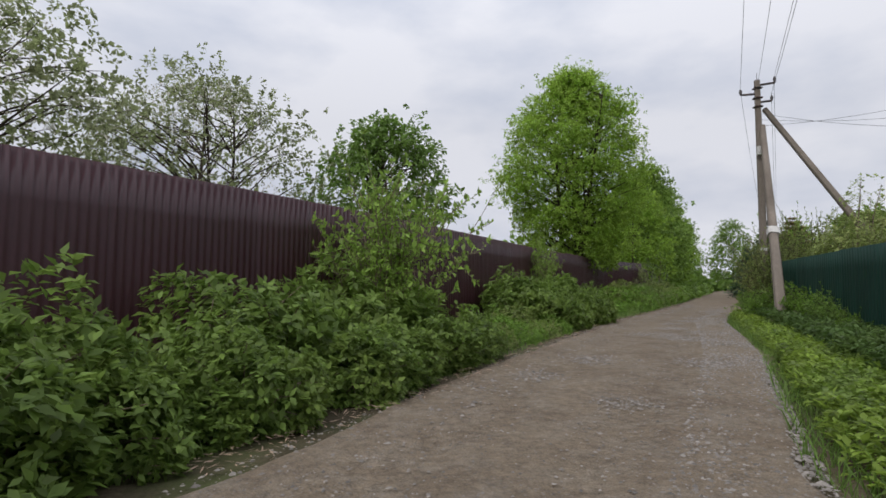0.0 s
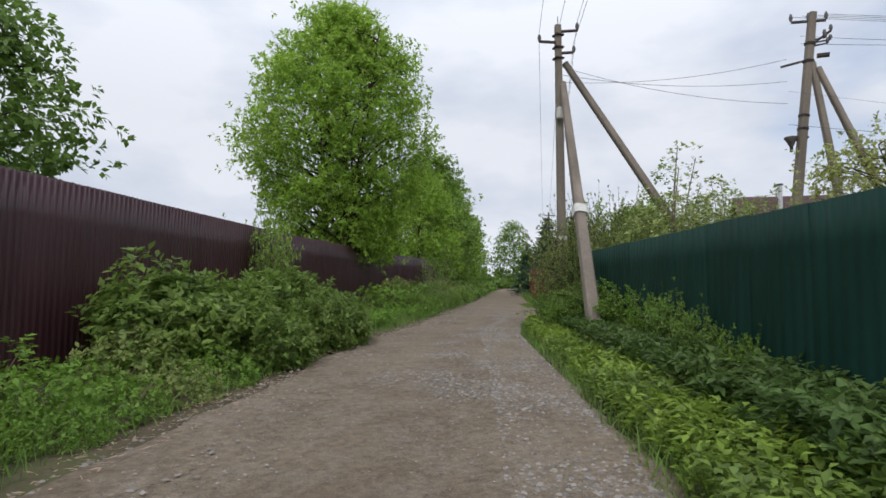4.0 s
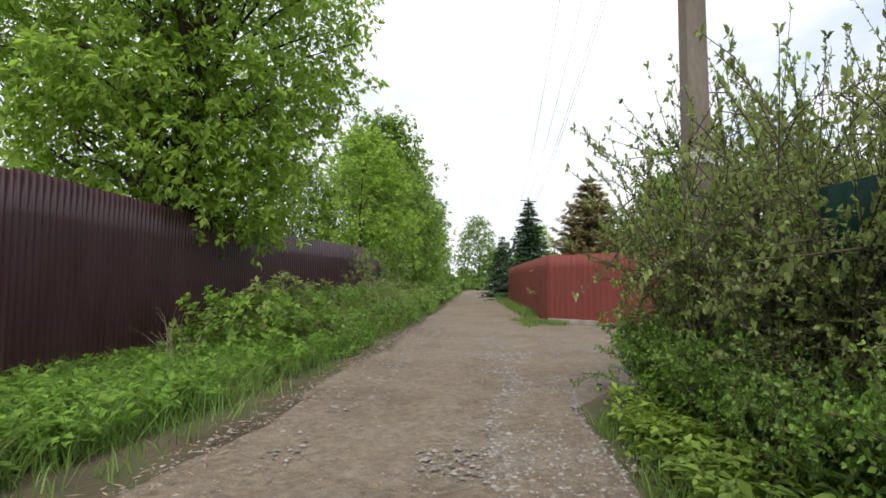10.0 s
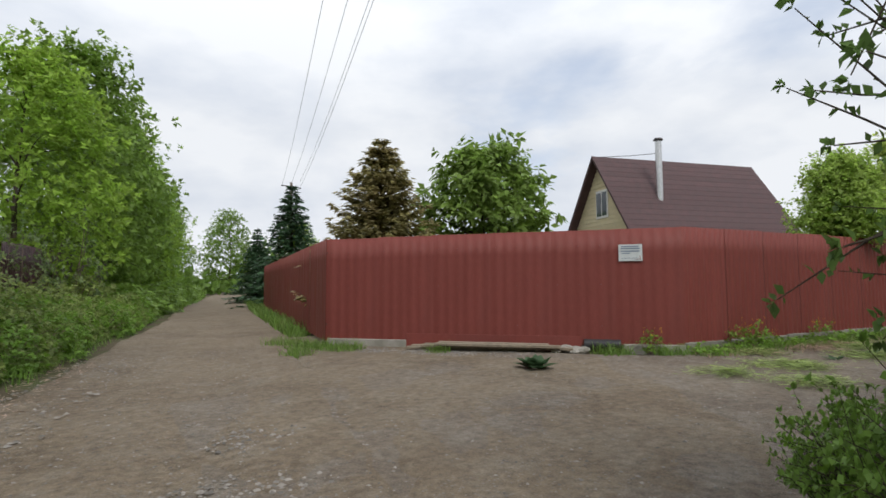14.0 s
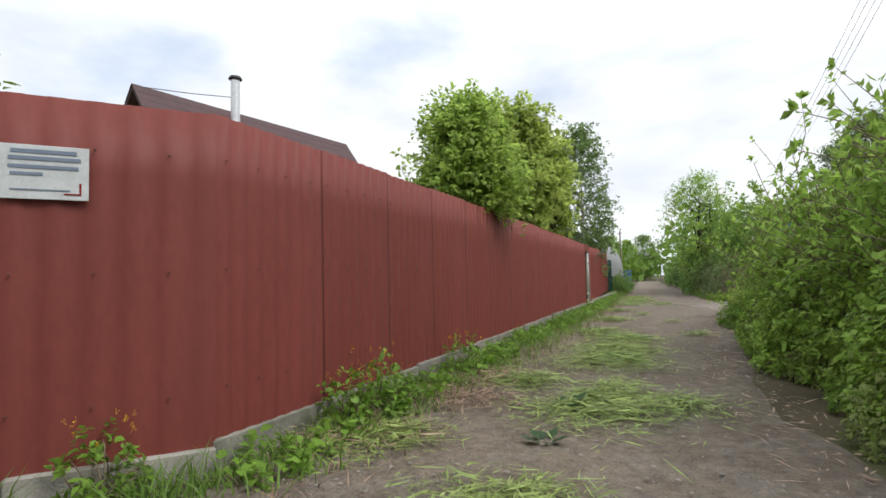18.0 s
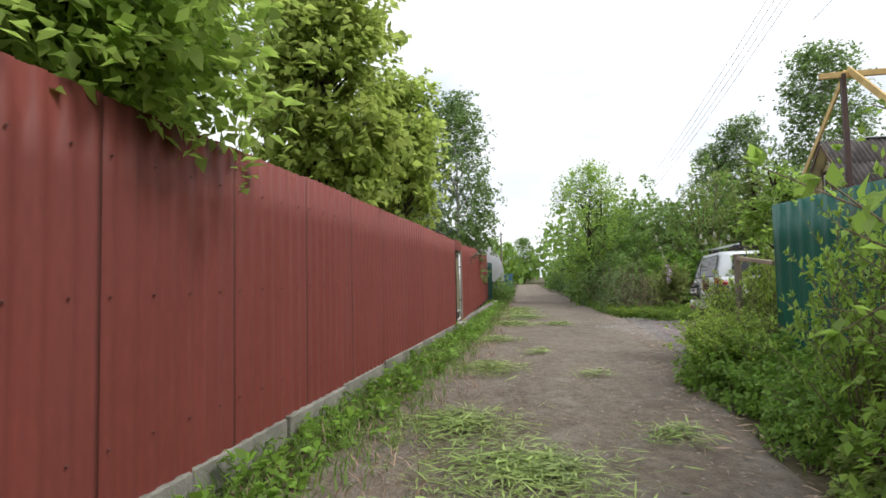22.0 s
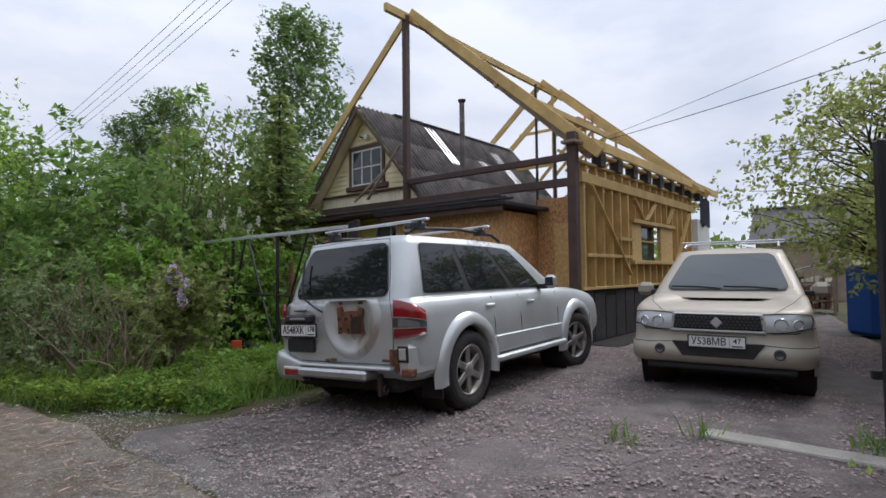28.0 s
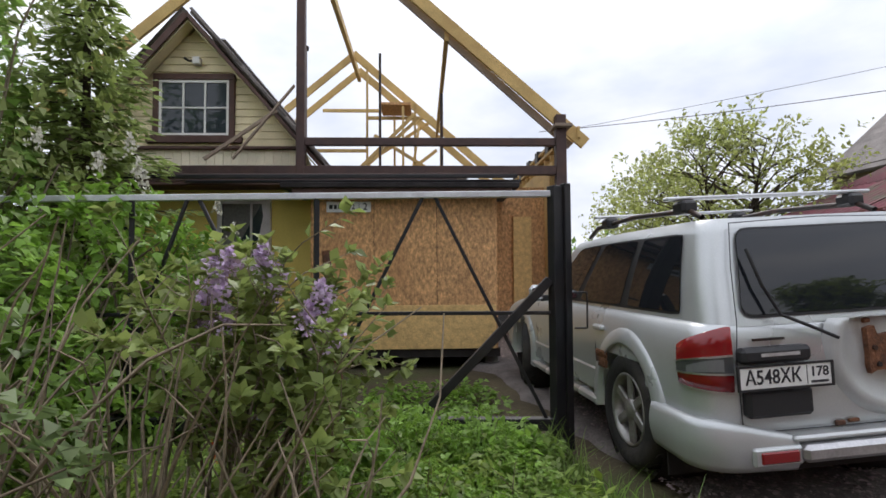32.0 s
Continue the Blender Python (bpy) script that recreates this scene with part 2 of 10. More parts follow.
M["old_concrete"] = mat("mossy_concrete", (0.22, 0.21, 0.185), 0.95, var=0.25, scale=4, fine=60, bump=0.4, bump_scale=60, stain=(0.10, 0.105, 0.07), stain_amount=0.7, stain_scale=2.2, spec=0.15)
M["pole"] = mat("weathered_pole", (0.205, 0.175, 0.145), 0.9, var=0.2, scale=2, fine=40, bump=0.4, bump_scale=45, stain=(0.12, 0.10, 0.08), stain_amount=0.7, stain_scale=1.2, spec=0.2, stretch=(1, 1, 0.3))
M["pale_band"] = mat("pale_tin_band", (0.55, 0.54, 0.51), 0.6, var=0.12, bump=0.15)
M["dark_metal"] = mat("dark_iron", (0.03, 0.025, 0.023), 0.55, 0.3, var=0.3, stain=(0.11, 0.05, 0.03), stain_amount=0.5, stain_scale=5)
M["wire"] = flat_mat("wire", (0.06, 0.06, 0.065), 0.6)
M["insulator"] = flat_mat("insulator", (0.10, 0.09, 0.09), 0.3)
M["bark"] = mat("bark", (0.075, 0.06, 0.048), 0.95, var=0.35, scale=5, fine=40, bump=0.9, bump_scale=28, stretch=(1, 1, 0.3), spec=0.1)
M["birch_bark"] = mat("birch_bark", (0.48, 0.45, 0.41), 0.9, var=0.2, scale=4, bump=0.4, stain=(0.05, 0.045, 0.04), stain_amount=0.9, stain_scale=5, stretch=(0.5, 0.5, 2))
M["twig"] = mat("twig", (0.19, 0.15, 0.11), 0.95, var=0.25, bump=0.3, spec=0.1)
M["stem_dark"] = mat("dark_stem", (0.085, 0.07, 0.055), 0.95, var=0.3, bump=0.4, bump_scale=60, spec=0.1)
M["dry_stem"] = mat("dry_stem", (0.26, 0.21, 0.15), 0.95, var=0.25, bump=0.2, spec=0.1, island=0.25)
M["leaf_ash"] = leaf_mat("ash_leaf", (0.172, 0.268, 0.029), hue_to=(0.15, 0.21, 0.03), island=0.35, tr=0.56)
M["leaf_mid"] = leaf_mat("tree_leaf", (0.112, 0.190, 0.028), hue_to=(0.095, 0.15, 0.03), island=0.35)
M["leaf_deep"] = leaf_mat("deep_leaf", (0.075, 0.128, 0.024), hue_to=(0.07, 0.125, 0.025), island=0.35)
M["leaf_chest"] = leaf_mat("chestnut_leaf", (0.115, 0.180, 0.026), hue_to=(0.10, 0.145, 0.03), island=0.35)
M["leaf_birch"] = leaf_mat("birch_leaf", (0.109, 0.169, 0.039), hue_to=(0.10, 0.15, 0.05), island=0.3)
M["leaf_apple"] = leaf_mat("apple_leaf", (0.165, 0.20, 0.065), hue_to=(0.20, 0.21, 0.10), island=0.4, tr=0.5)
M["leaf_garden"] = leaf_mat("garden_leaf", (0.20, 0.235, 0.05), hue_to=(0.22, 0.22, 0.07), island=0.4, tr=0.52)
M["leaf_hedge"] = leaf_mat("hedge_leaf", (0.094, 0.148, 0.022), hue_to=(0.13, 0.175, 0.03), island=0.4)
M["leaf_verge"] = leaf_mat("verge_leaf", (0.108, 0.194, 0.020), hue_to=(0.12, 0.20, 0.03), island=0.35)
M["leaf_weed"] = leaf_mat("weed_leaf", (0.125, 0.185, 0.02), hue_to=(0.075, 0.12, 0.022), hue_amount=0.8, island=0.4)
M["leaf_nettle"] = leaf_mat("nettle_leaf", (0.055, 0.095, 0.018), hue_to=(0.075, 0.115, 0.022), island=0.35)
M["leaf_shrub"] = leaf_mat("shrub_leaf", (0.09, 0.13, 0.035), hue_to=(0.13, 0.16, 0.05), island=0.4)
M["leaf_young"] = leaf_mat("young_leaf", (0.155, 0.20, 0.043), hue_to=(0.19, 0.19, 0.06), island=0.4)
M["leaf_lane"] = leaf_mat("lane_leaf", (0.168, 0.262, 0.036), hue_to=(0.17, 0.23, 0.042), island=0.4, tr=0.48)
M["leaf_lime"] = leaf_mat("lime_leaf", (0.22, 0.285, 0.048), hue_to=(0.21, 0.25, 0.055), island=0.35, tr=0.6)
M["leaf_oak"] = leaf_mat("oak_leaf", (0.20, 0.285, 0.045), hue_to=(0.19, 0.25, 0.045), island=0.35, tr=0.6)
M["leaf_row"] = leaf_mat("roadside_leaf", (0.125, 0.205, 0.026), hue_to=(0.11, 0.17, 0.03), island=0.35)
M["leaf_gold"] = leaf_mat("yellow_green_leaf", (0.15, 0.19, 0.04), hue_to=(0.11, 0.16, 0.03), island=0.35)
M["needle"] = leaf_mat("needle", (0.032, 0.072, 0.024), hue_to=(0.04, 0.07, 0.02), tr=0.12, island=0.35)
M["needle_grey"] = leaf_mat("grey_needle", (0.115, 0.155, 0.078), hue_to=(0.13, 0.145, 0.068), tr=0.12, island=0.4)
M["needle_brown"] = leaf_mat("bronze_needle", (0.19, 0.175, 0.052), hue_to=(0.20, 0.15, 0.06), tr=0.3, island=0.35)
M["needle_olive"] = leaf_mat("olive_needle", (0.165, 0.215, 0.05), hue_to=(0.14, 0.17, 0.05), tr=0.45, island=0.35)
M["leaf_bright"] = leaf_mat("bright_leaf", (0.225, 0.315, 0.045), hue_to=(0.20, 0.29, 0.04), island=0.35, tr=0.55)
M["grass"] = leaf_mat("grass_blade", (0.095, 0.165, 0.025), hue_to=(0.15, 0.18, 0.05), island=0.35)
M["straw"] = leaf_mat("cut_grass", (0.17, 0.225, 0.05), hue_to=(0.11, 0.18, 0.03), island=0.45, tr=0.2)
M["dry_grass"] = leaf_mat("dry_grass", (0.23, 0.17, 0.09), island=0.3, tr=0.2)
M["petal_white"] = leaf_mat("white_blossom", (0.62, 0.60, 0.52), island=0.15, tr=0.2, fresh=(1, 1, 1))
M["petal_lilac"] = leaf_mat("lilac_blossom", (0.76, 0.60, 0.82), island=0.25, tr=0.2, fresh=(1, 1, 1))
M["petal_yellow"] = leaf_mat("yellow_flower", (0.75, 0.45, 0.02), island=0.15, tr=0.2, fresh=(1, 1, 1))
M["burdock"] = leaf_mat("burdock_leaf", (0.045, 0.085, 0.028), island=0.2)
M["cream"] = mat("cream_boards", (0.76, 0.66, 0.43), 0.75, var=0.08, scale=2, fine=40, bump=0.2, stain=(0.45, 0.36, 0.2), stain_amount=0.35, obj=0.05)
M["white_boards"] = mat("pale_boards", (0.78, 0.71, 0.54), 0.75, var=0.08, scale=2, fine=40, bump=0.2, obj=0.05)
M["yellow_wall"] = mat("yellow_wall", (0.84, 0.68, 0.19), 0.8, var=0.07, scale=1.5, fine=40, bump=0.15, stain=(0.42, 0.33, 0.10), stain_amount=0.3)
M["brown_trim"] = mat("brown_paint", (0.085, 0.045, 0.036), 0.7, var=0.2, bump=0.3, stain=(0.13, 0.08, 0.065), stain_amount=0.5, stain_scale=3)
M["steel_brown"] = mat("primed_steel", (0.062, 0.036, 0.032), 0.6, var=0.2, bump=0.15, stain=(0.10, 0.05, 0.035), stain_amount=0.5, stain_scale=3)
M["black_steel"] = mat("black_steel", (0.012, 0.012, 0.014), 0.5, var=0.2, bump=0.1, stain=(0.04, 0.03, 0.028), stain_amount=0.4, stain_scale=3)
M["new_wood"] = mat("new_timber", (0.52, 0.36, 0.14), 0.75, var=0.15, scale=2.5, fine=45, bump=0.2, stain=(0.40, 0.25, 0.09), stain_amount=0.5, stain_scale=2, obj=0.12, stretch=(1, 1, 1))
M["old_wood"] = mat("grey_timber", (0.27, 0.21, 0.16), 0.85, var=0.2, scale=3, fine=45, bump=0.35, obj=0.12)
M["osb"] = mat("osb_board", (0.52, 0.29, 0.125), 0.7, var=0.42, scale=24, fine=55, stretch=(1, 1, 0.6), bump=0.25, stain=(0.33, 0.16, 0.065), stain_amount=0.5, stain_scale=1.4, obj=0.06)
M["osb_pale"] = mat("pale_board", (0.60, 0.40, 0.16), 0.7, var=0.2, scale=14, fine=55, bump=0.25)
M["slate"] = mat("asbestos_sheet", (0.185, 0.168, 0.158), 0.9, var=0.3, scale=3, fine=50, bump=0.5, stain=(0.10, 0.092, 0.086), stain_amount=0.6, stain_scale=2.2, obj=0.15, spec=0.2)
M["osb_olive"] = mat("faded_olive_sheet", (0.30, 0.28, 0.16), 0.8, var=0.2, scale=2, fine=30, bump=0.2, stain=(0.16, 0.17, 0.08), stain_amount=0.6, stain_scale=2)
M["grey_tile"] = mat("grey_metal_tile", (0.085, 0.083, 0.085), 0.55, var=0.1, scale=3, fine=30, bump=0.15, obj=0.06)
M["painted_sheet"] = mat("painted_wavy_sheet", (0.13, 0.035, 0.045), 0.8, var=0.25, scale=3, fine=50, bump=0.4, stain=(0.055, 0.10, 0.05), stain_amount=0.9, stain_scale=1.1, obj=0.1)
M["felt"] = mat("roofing_felt", (0.035, 0.030, 0.032), 0.85, var=0.3, bump=0.4, stain=(0.08, 0.07, 0.07), stain_amount=0.5)
M["zinc"] = mat("zinc_sheet", (0.62, 0.63, 0.65), 0.42, 0.6, var=0.1, bump=0.1, stain=(0.4, 0.4, 0.42), stain_amount=0.4)
M["chimney_steel"] = mat("chimney_steel", (0.6, 0.6, 0.6), 0.35, 0.85, var=0.12, bump=0.05)
M["sooty"] = mat("sooty_pipe", (0.12, 0.11, 0.105), 0.7, 0.4, var=0.3, bump=0.2, stain=(0.33, 0.31, 0.29), stain_amount=0.6, stain_scale=2)
M["brown_tile"] = mat("brown_roofing", (0.075, 0.042, 0.043), 0.75, var=0.2, scale=4, fine=35, bump=0.35, obj=0.1)
M["brick_cream"] = mat("cream_siding", (0.60, 0.52, 0.33), 0.8, var=0.08, bump=0.2, obj=0.05)
M["lattice"] = mat("maroon_lattice", (0.125, 0.042, 0.036), 0.75, var=0.25, bump=0.3, stain=(0.13, 0.07, 0.06), stain_amount=0.5, stain_scale=3, obj=0.15)
M["window_glass"] = glass_mat("window_glass", (0.03, 0.04, 0.05), 0.04)
M["aged_zinc"] = mat("aged_roof_zinc", (0.24, 0.24, 0.245), 0.6, 0.3, var=0.2, scale=2, bump=0.2)
M["film"] = mat("wall_membrane", (0.60, 0.56, 0.56), 0.6, var=0.12, scale=5, bump=0.2)
M["grey_lace"] = mat("grey_lace", (0.16, 0.155, 0.145), 0.9, var=0.2, scale=20, bump=0.2)
M["white_frame"] = flat_mat("white_paint", (0.72, 0.71, 0.68), 0.5)
M["sign"] = mat("sign_plate", (0.50, 0.53, 0.54), 0.6, var=0.1, bump=0.05)
M["ink"] = flat_mat("ink", (0.02, 0.02, 0.025), 0.6)
M["ink_blue"] = flat_mat("faded_ink", (0.16, 0.20, 0.27), 0.6)
M["white_plate"] = flat_mat("plate_white", (0.74, 0.74, 0.72), 0.4)
M["blue_paint"] = flat_mat("blue_paint", (0.01, 0.075, 0.33), 0.5)
M["orange"] = flat_mat("orange_paint", (0.62, 0.10, 0.03), 0.6)
M["rust"] = mat("rust", (0.16, 0.07, 0.035), 0.9, var=0.4, scale=12, fine=60, bump=0.6, stain=(0.05, 0.03, 0.025), stain_amount=0.8, stain_scale=9)
M["rag"] = mat("dark_cloth", (0.06, 0.065, 0.08), 0.9, var=0.2, bump=0.4)
M["plank"] = mat("worn_plank", (0.24, 0.20, 0.15), 0.9, var=0.25, bump=0.4, obj=0.15)
# Near black for black parts and, as painted shade, for hollows and undersides.
M["dark_void"] = mat("black_and_hollow_shade", (0.022, 0.018, 0.016), 0.95, var=0.3, bump=0.3)


# ---------------------------------------------------------------- mesh helpers
def gz(x):
    return min(max(0.0095 * x + 0.02, 0.0), 0.32)


def gzv(x):
    return np.clip(0.0095 * x + 0.02, 0.0, 0.32)


def mesh_np(name, verts, faces, material, smooth=False):
    verts, faces = np.asarray(verts, np.float32), np.asarray(faces, np.int32)
    me = bpy.data.meshes.new(name)
    n, k = faces.shape
    me.vertices.add(len(verts))
    me.vertices.foreach_set("co", verts.ravel())
    me.loops.add(n * k)
    me.loops.foreach_set("vertex_index", faces.ravel())
    me.polygons.add(n)
    me.polygons.foreach_set("loop_start", np.arange(0, n * k, k, dtype=np.int32))
    if smooth:
        me.polygons.foreach_set("use_smooth", np.ones(n, bool))
    me.update(calc_edges=True)
    if material:
        me.materials.append(material)
    return me


def bm_mesh(name, bm, material, smooth=False, angle=None):
    me = bpy.data.meshes.new(name)
    bmesh.ops.recalc_face_normals(bm, faces=bm.faces)
    for f in bm.faces:
        f.smooth = smooth
    bm.to_mesh(me)
    bm.free()
    if material:
        me.materials.append(material)
    return me


def part(name, data, material, parent, label="", smooth=False):
    """Links a bmesh or a mesh as one object under a thing or a part."""
    me = bm_mesh(name, data, material, smooth) if isinstance(data, bmesh.types.BMesh) else data
    ob = new(name, me)
    ob.parent = parent
    if label:
        ob["label"] = label
    return ob


def thing(name, m=None, label="", category="", group="", kind=""):
    e = new(name)
    e.empty_display_size = 0.2
    if m is not None:
        e.matrix_basis = m
    return tagged(e, label, category, group, kind)


def box(bm, x0, y0, z0, x1, y1, z1, bevel=0.0):
    vs = [bm.verts.new(p) for p in ((x0, y0, z0), (x1, y0, z0), (x1, y1, z0), (x0, y1, z0), (x0, y0, z1), (x1, y0, z1), (x1, y1, z1), (x0, y1, z1))]
    fs = [bm.faces.new([vs[i] for i in q]) for q in ((0, 3, 2, 1), (4, 5, 6, 7), (0, 1, 5, 4), (1, 2, 6, 5), (2, 3, 7, 6), (3, 0, 4, 7))]
    if bevel:
        es = list({e for f in fs for e in f.edges})
        bmesh.ops.bevel(bm, geom=es, offset=bevel, segments=1, affect="EDGES")
    return bm


def box_bm(x0, y0, z0, x1, y1, z1, bevel=0.0):
    return box(bmesh.new(), x0, y0, z0, x1, y1, z1, bevel)


def beam_bm(p, q, w, h, up=(0, 0, 1), bevel=0.004, bm=None):
    """A straight squared timber from p to q; w across, h along up."""
    p, q = Vector(p), Vector(q)
    d = (q - p).normalized()
    side = d.cross(Vector(up))
    if side.length < 1e-4:
        side = d.cross(Vector((1, 0, 0)))
    side.normalize()
    u = side.cross(d).normalized()
    own = bm is None
    bm = bm or bmesh.new()
    vs = []
    for c in (p, q):
        for a, b in ((-1, -1), (1, -1), (1, 1), (-1, 1)):
            vs.append(bm.verts.new(c + side * (a * w / 2) + u * (b * h / 2)))
    fs = [bm.faces.new([vs[i] for i in f]) for f in ((0, 1, 2, 3), (7, 6, 5, 4), (0, 4, 5, 1), (1, 5, 6, 2), (2, 6, 7, 3), (3, 7, 4, 0))]
    if bevel and own:
        bmesh.ops.bevel(bm, geom=list({e for f in fs for e in f.edges}), offset=bevel, segments=1, affect="EDGES")
    return bm


def tube_arrays(paths, sides=6):
    """Tapered tubes. paths: list of (points Nx3, radii N). Returns verts, quad faces."""
    V, F, base = [], [], 0
    ang = np.linspace(0, 2 * np.pi, sides, endpoint=False)
    for pts, rad in paths:
        pts, rad = np.asarray(pts, float), np.asarray(rad, float)
        d = np.gradient(pts, axis=0)
        d /= np.linalg.norm(d, axis=1)[:, None] + 1e-9
        ref = np.where(np.abs(d[:, 2:3]) > 0.9, np.array([[1.0, 0, 0]]), np.array([[0, 0, 1.0]]))
        a = np.cross(d, ref)
        a /= np.linalg.norm(a, axis=1)[:, None] + 1e-9
        b = np.cross(d, a)
        ring = pts[:, None, :] + rad[:, None, None] * (np.cos(ang)[None, :, None] * a[:, None, :] + np.sin(ang)[None, :, None] * b[:, None, :])
        n = len(pts)
        V.append(ring.reshape(-1, 3))
        i, j = np.meshgrid(np.arange(n - 1), np.arange(sides), indexing="ij")
        jn = (j + 1) % sides
        F.append(np.stack([i * sides + j, i * sides + jn, (i + 1) * sides + jn, (i + 1) * sides + j], -1).reshape(-1, 4) + base)
        base += n * sides
    return np.concatenate(V), np.concatenate(F)


def tube_mesh(name, paths, material, sides=6, smooth=True):
    v, f = tube_arrays(paths, sides)
    return mesh_np(name, v, f, material, smooth)


def cyl_mesh(name, r0, r1, h, material, sides=16, z0=0.0, smooth=True):
    """A capped tapered cylinder along z."""
    bm = bmesh.new()
    bmesh.ops.create_cone(bm, cap_ends=True, segments=sides, radius1=r0, radius2=r1, depth=h)
    bmesh.ops.translate(bm, verts=bm.verts, vec=(0, 0, z0 + h / 2))
    me = bm_mesh(name, bm, material, False)
    return me


def unit(v):
    return v / (np.linalg.norm(v, axis=-1, keepdims=True) + 1e-9)


def leaves_arrays(c, d, n, length, width, fold=0.25):
    """One folded leaf a row: base c, direction d, normal n, length and width."""
    d = unit(d)
    s = unit(np.cross(d, n))
    n = np.cross(s, d)
    L, W_ = np.asarray(length)[:, None], np.asarray(width)[:, None]
    mid = c + d * L * 0.45
    v = np.stack([c, mid + s * W_ / 2 + n * W_ * fold, c + d * L, mid - s * W_ / 2 + n * W_ * fold], 1).reshape(-1, 3)
    k = np.arange(len(c))[:, None] * 4
    return v, np.concatenate([k, k + 1, k + 2, k + 3], 1)


def simple_leaves(c, d, n, length, width):
    """One plain three-cornered leaf a row, for plants far off."""
    d = unit(d)
    s = unit(np.cross(d, n))
    L, W_ = np.asarray(length)[:, None], np.asarray(width)[:, None]
    v = np.stack([c + d * L * 0.2 - s * W_ * 0.55, c + d * L * 0.35 + s * W_ * 0.6, c + d * L], 1).reshape(-1, 3)
    k = np.arange(len(c))[:, None] * 3
    return v, np.concatenate([k, k + 1, k + 2], 1)


def sprigs(rng, tips, outs, per, length, width, spread=0.5, droop=0.15, jitter=0.3, along=0.12, simple=False):
    """Whorls of leaves at twig tips. tips, outs: Nx3."""
    N = len(tips)
    t = np.repeat(tips, per, 0)
    o = np.repeat(unit(outs), per, 0)
    ra = rng.normal(size=(N * per, 3))
    side = unit(ra - o * np.sum(ra * o, 1, keepdims=True))
    d = unit(o * (1 - spread) + side * (spread + 0.25) + np.array([0, 0, -droop]) + rng.normal(size=(N * per, 3)) * 0.15)
    n = unit(o * 0.6 + np.array([0, 0, 0.8]) + rng.normal(size=(N * per, 3)) * jitter)
    c = t - o * (rng.random((N * per, 1)) * along) + side * 0.01
    ln = length * (0.65 + 0.7 * rng.random(N * per))
    ww = ln * (width / length) * (0.8 + 0.4 * rng.random(N * per))
    return simple_leaves(c, d, n, ln * 1.1, ww * 1.15) if simple else leaves_arrays(c, d, n, ln, ww)


def text_mesh(name, body, size, material, depth=0.004, bold=0.0):
    cu = bpy.data.curves.new(name, "FONT")
    cu.body, cu.size, cu.extrude, cu.align_x, cu.align_y, cu.offset = body, size, depth, "CENTER", "CENTER", bold
    cu.resolution_u = 3
    cu.materials.append(material)
    tmp = bpy.data.objects.new(name, cu)
    scene.collection.objects.link(tmp)
    me = bpy.data.meshes.new_from_object(tmp.evaluated_get(bpy.context.evaluated_depsgraph_get()))
    bpy.data.objects.remove(tmp)
    me.name = name
    if not me.materials:
        me.materials.append(material)
    return me

# ---------------------------------------------------------------- ground, road, lane
def make_ground():
    xs = np.concatenate([np.linspace(-900, -40, 14), np.linspace(-35, 110, 146), np.linspace(125, 900, 14)])
    ys = np.concatenate([np.linspace(-900, -60, 14), np.linspace(-50, 100, 151), np.linspace(120, 900, 14)])
    X, Y = np.meshgrid(xs, ys, indexing="ij")
    Z = gzv(X) + 0.018 * np.sin(X * 1.7 + 0.5 * Y) * np.sin(Y * 1.3) - 0.02
    nx, ny = X.shape
    i, j = np.meshgrid(np.arange(nx - 1), np.arange(ny - 1), indexing="ij")
    f = np.stack([i * ny + j, (i + 1) * ny + j, (i + 1) * ny + j + 1, i * ny + j + 1], -1).reshape(-1, 4)
    ob = new("ground", mesh_np("ground", np.stack([X, Y, Z], -1).reshape(-1, 3), f, M["soil"], True))
    tagged(ob, "dark soil ground with sparse low grass beside the road", "ground", kind="structure")


def resample(line, n):
    p = np.asarray(line, float)
    s = np.concatenate([[0], np.cumsum(np.linalg.norm(np.diff(p, axis=0), axis=1))])
    u = np.linspace(0, s[-1], n)
    return np.stack([np.interp(u, s, p[:, 0]), np.interp(u, s, p[:, 1])], 1)


def strip(name, left, right, n, k, lift, material, label, category, seed=1, ruts=(), rough=0.012, edge=0.12):
    """A strip of ground between two edge lines, with worn edges and ruts."""
    rng = np.random.default_rng(seed)
    a, b = resample(left, n), resample(right, n)
    w = np.linspace(0, 1, k)
    jl = np.convolve(rng.normal(size=n + 6), np.ones(7) / 7, "valid") * edge * 2.0
    jr = np.convolve(rng.normal(size=n + 6), np.ones(7) / 7, "valid") * edge * 2.0
    across = unit(b - a)
    a, b = a + across * jl[:, None], b + across * jr[:, None]
    P = a[:, None, :] * (1 - w)[None, :, None] + b[:, None, :] * w[None, :, None]
    g = rng.normal(size=(n + 4, k + 4))
    g = sum(g[i:i + n, j:j + k] for i in range(5) for j in range(5)) / 5.0
    Z = gzv(P[..., 0]) + lift + rough * g * 0.6
    for c, dep, wd in ruts:
        Z = Z - dep * np.exp(-((w[None, :] - c) / wd) ** 2)
    Z[:, 0] = gzv(P[:, 0, 0]) - 0.03
    Z[:, -1] = gzv(P[:, -1, 0]) - 0.03
    Z[0], Z[-1] = gzv(P[0, :, 0]) - 0.04, gzv(P[-1, :, 0]) - 0.04
    i, j = np.meshgrid(np.arange(n - 1), np.arange(k - 1), indexing="ij")
    f = np.stack([i * k + j, i * k + j + 1, (i + 1) * k + j + 1, (i + 1) * k + j], -1).reshape(-1, 4)
    ob = new(name, mesh_np(name, np.concatenate([P, Z[..., None]], -1).reshape(-1, 3), f, material, True))
    return tagged(ob, label, category, kind="structure")


